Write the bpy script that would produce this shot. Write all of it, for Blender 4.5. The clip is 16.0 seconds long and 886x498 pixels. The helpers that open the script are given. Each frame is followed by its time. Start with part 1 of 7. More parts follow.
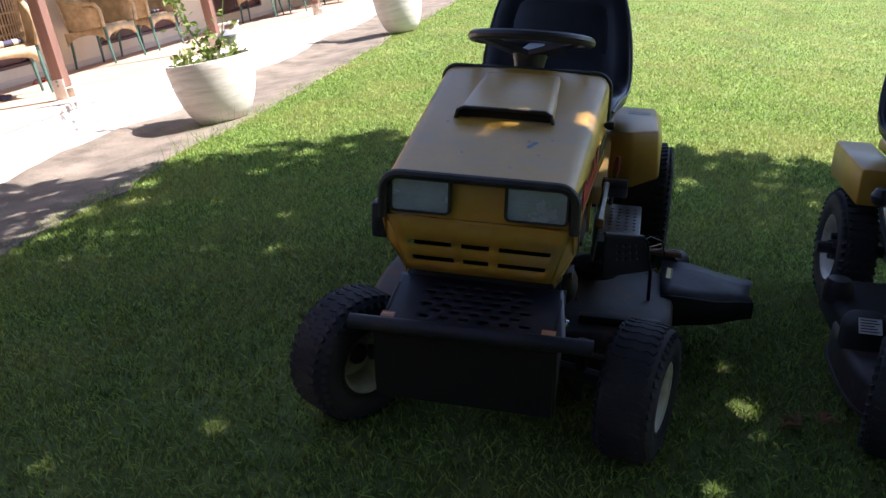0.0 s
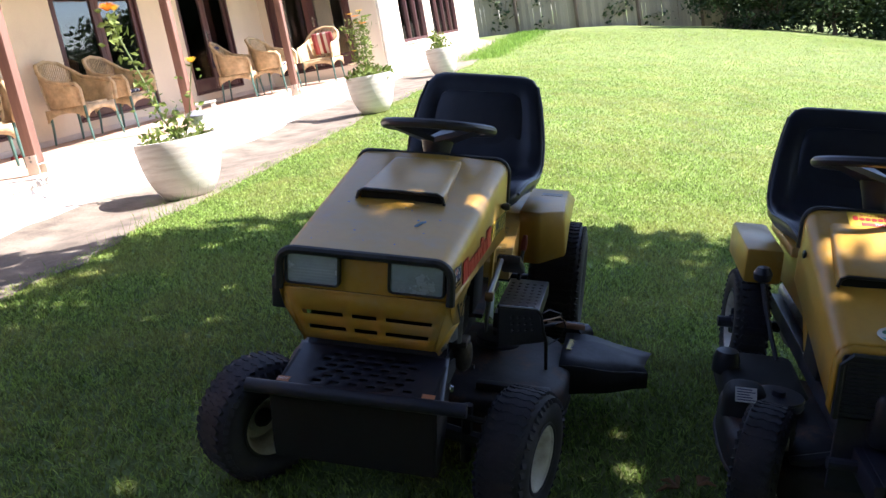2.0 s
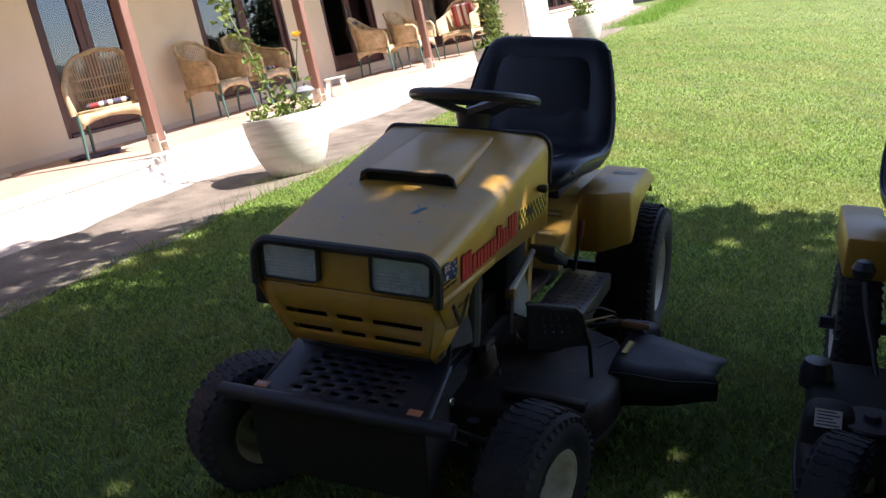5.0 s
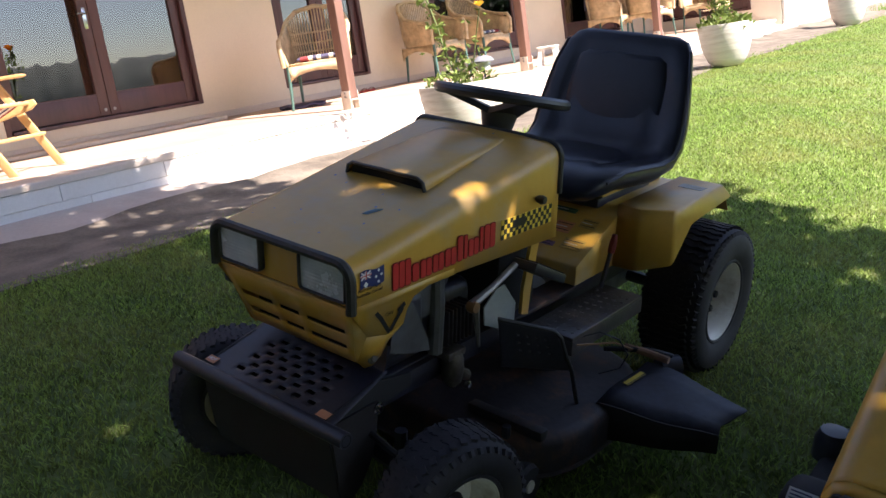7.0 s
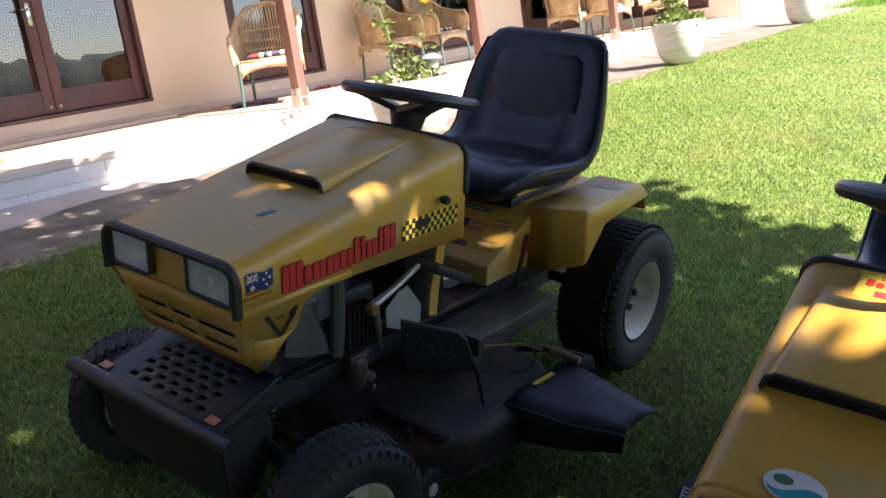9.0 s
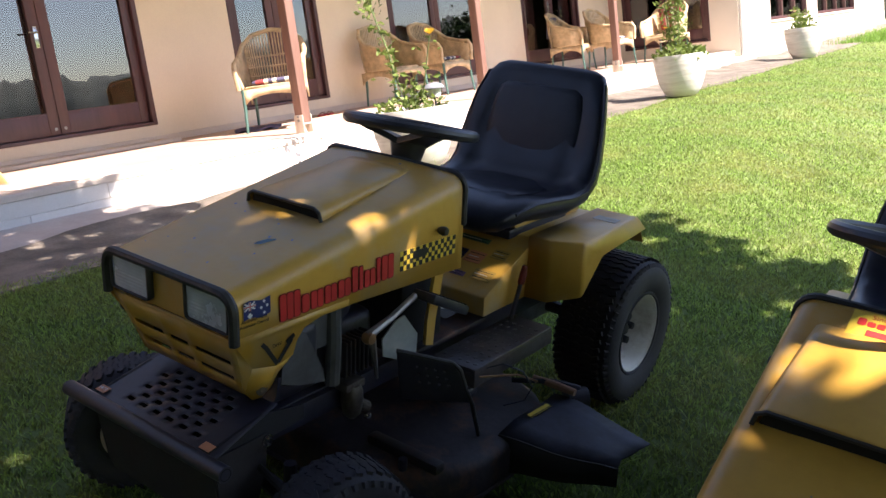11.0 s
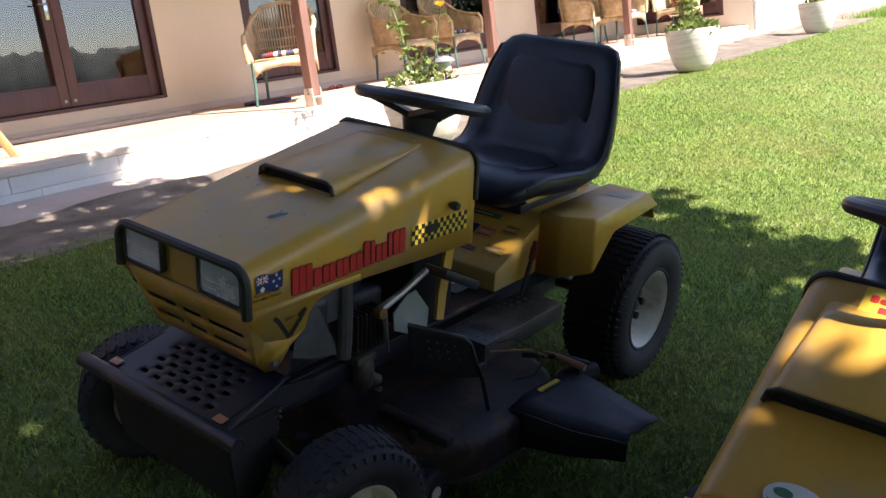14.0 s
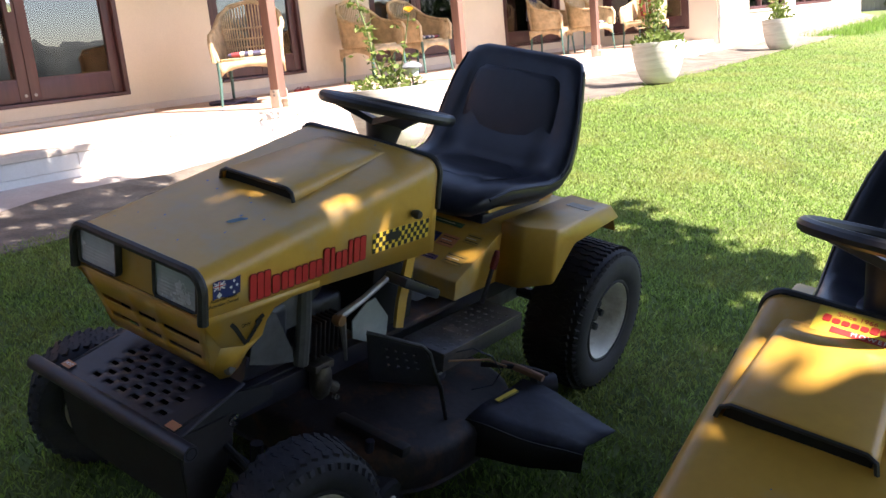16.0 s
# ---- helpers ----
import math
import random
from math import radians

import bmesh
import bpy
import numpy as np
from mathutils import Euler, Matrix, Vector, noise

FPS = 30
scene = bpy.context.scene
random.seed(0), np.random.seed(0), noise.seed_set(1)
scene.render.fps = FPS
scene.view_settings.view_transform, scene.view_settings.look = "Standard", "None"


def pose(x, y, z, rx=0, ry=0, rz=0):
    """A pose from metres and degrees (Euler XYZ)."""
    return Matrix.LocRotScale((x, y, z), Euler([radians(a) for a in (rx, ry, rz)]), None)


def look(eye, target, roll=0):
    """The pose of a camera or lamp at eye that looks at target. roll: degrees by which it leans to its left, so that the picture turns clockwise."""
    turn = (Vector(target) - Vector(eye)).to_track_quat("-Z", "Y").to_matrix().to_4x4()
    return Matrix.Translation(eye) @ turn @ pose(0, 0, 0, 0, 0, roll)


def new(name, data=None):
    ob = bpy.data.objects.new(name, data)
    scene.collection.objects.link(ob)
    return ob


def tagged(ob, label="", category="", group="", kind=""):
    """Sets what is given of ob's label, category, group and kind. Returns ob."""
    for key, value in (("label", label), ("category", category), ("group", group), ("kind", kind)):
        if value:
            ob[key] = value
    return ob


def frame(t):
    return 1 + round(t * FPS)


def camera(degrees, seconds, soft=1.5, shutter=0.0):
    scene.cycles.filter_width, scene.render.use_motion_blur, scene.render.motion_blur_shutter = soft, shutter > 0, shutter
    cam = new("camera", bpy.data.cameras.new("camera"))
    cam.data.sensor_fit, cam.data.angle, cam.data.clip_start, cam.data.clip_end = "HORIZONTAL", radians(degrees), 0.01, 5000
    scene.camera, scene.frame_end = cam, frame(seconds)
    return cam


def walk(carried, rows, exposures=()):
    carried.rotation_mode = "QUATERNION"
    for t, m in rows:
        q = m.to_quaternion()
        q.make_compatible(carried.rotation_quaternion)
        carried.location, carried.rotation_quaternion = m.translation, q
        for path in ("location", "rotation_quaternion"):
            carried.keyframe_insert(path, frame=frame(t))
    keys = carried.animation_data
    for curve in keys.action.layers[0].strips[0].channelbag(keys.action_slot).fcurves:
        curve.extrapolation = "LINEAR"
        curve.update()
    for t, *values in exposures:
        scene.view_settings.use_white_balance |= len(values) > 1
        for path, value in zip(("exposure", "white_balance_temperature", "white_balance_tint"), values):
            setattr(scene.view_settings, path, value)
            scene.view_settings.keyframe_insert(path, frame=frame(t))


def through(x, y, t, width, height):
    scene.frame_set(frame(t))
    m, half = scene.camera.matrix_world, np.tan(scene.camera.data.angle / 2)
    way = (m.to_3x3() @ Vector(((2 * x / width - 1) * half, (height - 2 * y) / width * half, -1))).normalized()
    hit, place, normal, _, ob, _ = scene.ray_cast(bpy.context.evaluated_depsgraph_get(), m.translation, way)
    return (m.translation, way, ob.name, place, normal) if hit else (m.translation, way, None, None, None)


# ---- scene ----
cam = camera(52.8, 16.0, soft=1.5)
METRES, EYE, TILT, LEAN, TURN = 1.95, 1.45, -18.0, 9.0, 4.0
PATH = [
    (0, (-0.01, 0.685, 1.127), (-0.487, 2.523, 0.498), -11.0),
    (0.5, (-0.001, 0.636, 1.137), (-0.533, 2.461, 0.517), -10.9),
    (1, (0.143, 0.6, 1.109), (-0.385, 2.429, 0.494), -10.3),
    (1.5, (0.263, 0.549, 1.108), (-0.229, 2.396, 0.519), -10.8),
    (2, (0.285, 0.546, 1.128), (-0.15, 2.44, 0.656), -10.1),
    (2.5, (0.284, 0.556, 1.128), (-0.112, 2.474, 0.723), -9.4),
    (3, (0.275, 0.578, 1.13), (-0.103, 2.497, 0.713), -9.3),
    (3.5, (0.287, 0.602, 1.131), (-0.107, 2.502, 0.649), -8.8),
    (4, (0.323, 0.686, 1.101), (-0.183, 2.545, 0.565), -10.0),
    (4.2, (0.345, 0.762, 1.078), (-0.23, 2.605, 0.557), -11.0),
    (6.3, (0.965, 1.202, 0.999), (-0.065, 2.862, 0.571), -9.3),
    (6.5, (0.988, 1.256, 1.005), (-0.095, 2.882, 0.576), -9.0),
    (7, (1.13, 1.387, 0.98), (-0.119, 2.885, 0.536), -8.7),
    (7.5, (1.26, 1.462, 0.965), (-0.096, 2.858, 0.503), -9.8),
    (8, (1.27, 1.479, 0.97), (-0.055, 2.91, 0.527), -9.9),
    (8.5, (1.261, 1.495, 0.958), (0.031, 3.001, 0.492), -9.0),
    (9, (1.252, 1.512, 0.959), (0.055, 3.047, 0.499), -8.6),
    (9.5, (1.28, 1.5, 0.972), (0.089, 3.046, 0.534), -8.0),
    (11.8, (1.266, 1.507, 0.972), (0.053, 3.046, 0.572), -7.5),
    (12, (1.273, 1.493, 0.965), (0.031, 3.003, 0.546), -7.9),
    (12.5, (1.269, 1.492, 0.963), (0.008, 2.976, 0.506), -8.1),
    (13, (1.275, 1.484, 0.967), (0.074, 3.015, 0.505), -7.1),
    (13.5, (1.264, 1.491, 0.969), (0.072, 3.031, 0.512), -7.0),
    (14, (1.264, 1.5, 0.974), (0.051, 3.024, 0.519), -7.4),
    (14.5, (1.264, 1.507, 0.964), (0.05, 3.016, 0.464), -7.2),
    (15, (1.265, 1.512, 0.972), (0.054, 3.025, 0.477), -7.0),
    (15.5, (1.267, 1.52, 0.98), (0.065, 3.048, 0.512), -7.0),
    (16, (1.269, 1.511, 0.983), (0.12, 3.083, 0.529), -5.6),
]
walk(cam, [(t, look(eye, target, roll)) for t, eye, target, roll in PATH],
     exposures=[(0, 1.73, 6000, 20), (0.5, 2, 6000, 20), (1, 2.1, 6000, 20), (1.5, 2.25, 6000, 20), (2, 2.08, 6000, 20), (2.5, 1.78, 6000, 20), (3.5, 1.53, 6000, 20), (4, 1.51, 6000, 20), (6.5, 1.8, 6350, 20), (7.5, 1.95, 6350, 20), (8, 2.03, 6350, 20), (9, 2.11, 6350, 20), (9.5, 2.18, 6350, 20), (12, 1.73, 6350, 20), (12.5, 1.7, 6350, 20), (14.5, 1.91, 6350, 20), (15, 2.03, 6350, 20), (15.5, 2.1, 6350, 20), (16, 2.15, 6350, 20)])

# ---- light ----
world = bpy.data.worlds.new("world")
scene.world = world
world.use_nodes = True
wn, wl = world.node_tree.nodes, world.node_tree.links
SUN_ELEV, SUN_AZ = 47.0, 83.0      # azimuth clockwise from +y
sky = wn.new("ShaderNodeTexSky")
sky.sky_type, sky.sun_disc = "NISHITA", False
sky.ozone_density, sky.dust_density = 2.5, 0.5
sky.sun_elevation, sky.sun_rotation = radians(SUN_ELEV), radians(SUN_AZ)
cl_co = wn.new("ShaderNodeTexCoord")
cl_map = wn.new("ShaderNodeMapping")
cl_map.inputs["Scale"].default_value = (1.6, 1.6, 5.0)
cl_noise = wn.new("ShaderNodeTexNoise")
cl_noise.inputs["Scale"].default_value, cl_noise.inputs["Detail"].default_value = 2.4, 7
cl_ramp = wn.new("ShaderNodeMapRange")
cl_ramp.inputs["From Min"].default_value, cl_ramp.inputs["From Max"].default_value = 0.48, 0.68
cl_ramp.inputs["To Max"].default_value = 0.32
cl_mix = wn.new("ShaderNodeMix")
cl_mix.data_type = "RGBA"
cl_mix.inputs["B"].default_value = (7.0, 7.2, 7.6, 1)
wl.new(cl_co.outputs["Generated"], cl_map.inputs["Vector"])
wl.new(cl_map.outputs["Vector"], cl_noise.inputs["Vector"])
wl.new(cl_noise.outputs["Fac"], cl_ramp.inputs["Value"])
wl.new(cl_ramp.outputs["Result"], cl_mix.inputs["Factor"])
wl.new(sky.outputs["Color"], cl_mix.inputs["A"])
wl.new(cl_mix.outputs["Result"], wn["Background"].inputs["Color"])
wn["Background"].inputs["Strength"].default_value = 0.074
sun = new("sun", bpy.data.lights.new("sun", "SUN"))
sun.data.energy, sun.data.angle, sun.data.color = 5.0, radians(0.45), (1.0, 0.91, 0.77)
_e, _a = radians(SUN_ELEV), radians(SUN_AZ)
SUN_DIR = Vector((math.sin(_a) * math.cos(_e), math.cos(_a) * math.cos(_e), math.sin(_e)))
sun.matrix_world = look(SUN_DIR * 40, (0, 0, 0))


# ---- materials ----
def mat(name, colour, rough=0.6, metal=0.0, vary=0.15, scale=8.0, grain=60.0, bump=0.0, dirt=None, dirt_amount=0.0,
        dirt_scale=3.0, stretch=(1, 1, 1), per_object=0.0, coat=0.0, spec=0.5, sheen=0.0):
    """A surface with two scales of colour change, optional dirt patches and fine relief, in object metres."""
    m = bpy.data.materials.new(name)
    m.use_nodes = True
    n, l = m.node_tree.nodes, m.node_tree.links
    b = n["Principled BSDF"]
    b.inputs["Roughness"].default_value, b.inputs["Metallic"].default_value = rough, metal
    b.inputs["Specular IOR Level"].default_value = spec
    b.inputs["Coat Weight"].default_value = coat
    b.inputs["Coat Roughness"].default_value = 0.28
    b.inputs["Sheen Weight"].default_value = sheen
    co = n.new("ShaderNodeTexCoord")
    mp = n.new("ShaderNodeMapping")
    mp.inputs["Scale"].default_value = stretch
    l.new(co.outputs["Object"], mp.inputs["Vector"])
    big, fine = n.new("ShaderNodeTexNoise"), n.new("ShaderNodeTexNoise")
    big.inputs["Scale"].default_value, big.inputs["Detail"].default_value = scale, 5
    fine.inputs["Scale"].default_value, fine.inputs["Detail"].default_value = grain, 3
    l.new(mp.outputs["Vector"], big.inputs["Vector"])
    l.new(mp.outputs["Vector"], fine.inputs["Vector"])
    add = n.new("ShaderNodeMath")
    add.operation = "MULTIPLY_ADD"
    l.new(fine.outputs["Fac"], add.inputs[0])
    add.inputs[1].default_value = 0.45
    l.new(big.outputs["Fac"], add.inputs[2])
    rng = n.new("ShaderNodeMapRange")
    rng.inputs["From Min"].default_value, rng.inputs["From Max"].default_value = 0.5, 0.95
    rng.inputs["To Min"].default_value, rng.inputs["To Max"].default_value = 1 - vary, 1 + vary
    l.new(add.outputs["Value"], rng.inputs["Value"])
    value = rng.outputs["Result"]
    if per_object:
        info = n.new("ShaderNodeObjectInfo")
        r2 = n.new("ShaderNodeMapRange")
        r2.inputs["To Min"].default_value, r2.inputs["To Max"].default_value = 1 - per_object, 1 + per_object
        l.new(info.outputs["Random"], r2.inputs["Value"])
        mu = n.new("ShaderNodeMath")
        mu.operation = "MULTIPLY"
        l.new(value, mu.inputs[0])
        l.new(r2.outputs["Result"], mu.inputs[1])
        value = mu.outputs["Value"]
    hsv = n.new("ShaderNodeHueSaturation")
    hsv.inputs["Color"].default_value = (*colour, 1)
    l.new(value, hsv.inputs["Value"])
    out = hsv.outputs["Color"]
    if dirt:
        dn = n.new("ShaderNodeTexNoise")
        dn.inputs["Scale"].default_value, dn.inputs["Detail"].default_value = dirt_scale, 8
        dn.inputs["Roughness"].default_value = 0.65
        l.new(mp.outputs["Vector"], dn.inputs["Vector"])
        dr = n.new("ShaderNodeMapRange")
        dr.inputs["From Min"].default_value, dr.inputs["From Max"].default_value = 0.5, 0.72
        dr.inputs["To Max"].default_value = dirt_amount
        l.new(dn.outputs["Fac"], dr.inputs["Value"])
        mx = n.new("ShaderNodeMix")
        mx.data_type = "RGBA"
        mx.inputs["B"].default_value = (*dirt, 1)
        l.new(dr.outputs["Result"], mx.inputs["Factor"])
        l.new(out, mx.inputs["A"])
        out = mx.outputs["Result"]
        rr = n.new("ShaderNodeMapRange")
        rr.inputs["To Min"].default_value, rr.inputs["To Max"].default_value = rough, min(1, rough + 0.3)
        l.new(dr.outputs["Result"], rr.inputs["Value"])
        l.new(rr.outputs["Result"], b.inputs["Roughness"])
    l.new(out, b.inputs["Base Color"])
    if bump:
        bp = n.new("ShaderNodeBump")
        bp.inputs["Strength"].default_value, bp.inputs["Distance"].default_value = 0.6, bump
        l.new(add.outputs["Value"], bp.inputs["Height"])
        l.new(bp.outputs["Normal"], b.inputs["Normal"])
    return m


def glass_mat(name, ior=1.6, tint=(0.9, 0.95, 0.93), rough=0.0):
    m = bpy.data.materials.new(name)
    m.use_nodes = True
    n, l = m.node_tree.nodes, m.node_tree.links
    n.remove(n["Principled BSDF"])
    tr, gl, mx, fr = (n.new("ShaderNodeBsdfTransparent"), n.new("ShaderNodeBsdfGlossy"), n.new("ShaderNodeMixShader"), n.new("ShaderNodeFresnel"))
    tr.inputs["Color"].default_value = (*tint, 1)
    gl.inputs["Roughness"].default_value = rough
    fr.inputs["IOR"].default_value = ior
    l.new(fr.outputs["Fac"], mx.inputs["Fac"])
    l.new(tr.outputs["BSDF"], mx.inputs[1])
    l.new(gl.outputs["BSDF"], mx.inputs[2])
    l.new(mx.outputs["Shader"], n["Material Output"].inputs["Surface"])
    return m


def leaf_mat(name, colour, vary=0.35, through=0.3, rough=0.5, per_object=0.0, patch=0.0, patch_colour=(0.2, 0.2, 0.05), patch_scale=0.8):
    """Leaves and blades: colour differs island by island, and light comes through."""
    m = bpy.data.materials.new(name)
    m.use_nodes = True
    n, l = m.node_tree.nodes, m.node_tree.links
    b = n["Principled BSDF"]
    b.inputs["Roughness"].default_value = rough
    b.inputs["Specular IOR Level"].default_value = 0.3
    geo = n.new("ShaderNodeNewGeometry")
    r = n.new("ShaderNodeMapRange")
    r.inputs["To Min"].default_value, r.inputs["To Max"].default_value = 1 - vary, 1 + vary
    l.new(geo.outputs["Random Per Island"], r.inputs["Value"])
    hsv = n.new("ShaderNodeHueSaturation")
    hsv.inputs["Color"].default_value = (*colour, 1)
    l.new(r.outputs["Result"], hsv.inputs["Value"])
    out = hsv.outputs["Color"]
    if patch:
        nz = n.new("ShaderNodeTexNoise")
        nz.inputs["Scale"].default_value, nz.inputs["Detail"].default_value = patch_scale, 6
        l.new(geo.outputs["Position"], nz.inputs["Vector"])
        pr = n.new("ShaderNodeMapRange")
        pr.inputs["From Min"].default_value, pr.inputs["From Max"].default_value = 0.42, 0.68
        pr.inputs["To Max"].default_value = patch
        l.new(nz.outputs["Fac"], pr.inputs["Value"])
        mx = n.new("ShaderNodeMix")
        mx.data_type = "RGBA"
        mx.inputs["B"].default_value = (*patch_colour, 1)
        l.new(pr.outputs["Result"], mx.inputs["Factor"])
        l.new(out, mx.inputs["A"])
        out = mx.outputs["Result"]
    l.new(out, b.inputs["Base Color"])
    tl, mix = n.new("ShaderNodeBsdfTranslucent"), n.new("ShaderNodeMixShader")
    l.new(out, tl.inputs["Color"])
    mix.inputs["Fac"].default_value = through
    l.new(b.outputs["BSDF"], mix.inputs[1])
    l.new(tl.outputs["BSDF"], mix.inputs[2])
    l.new(mix.outputs["Shader"], n["Material Output"].inputs["Surface"])
    return m


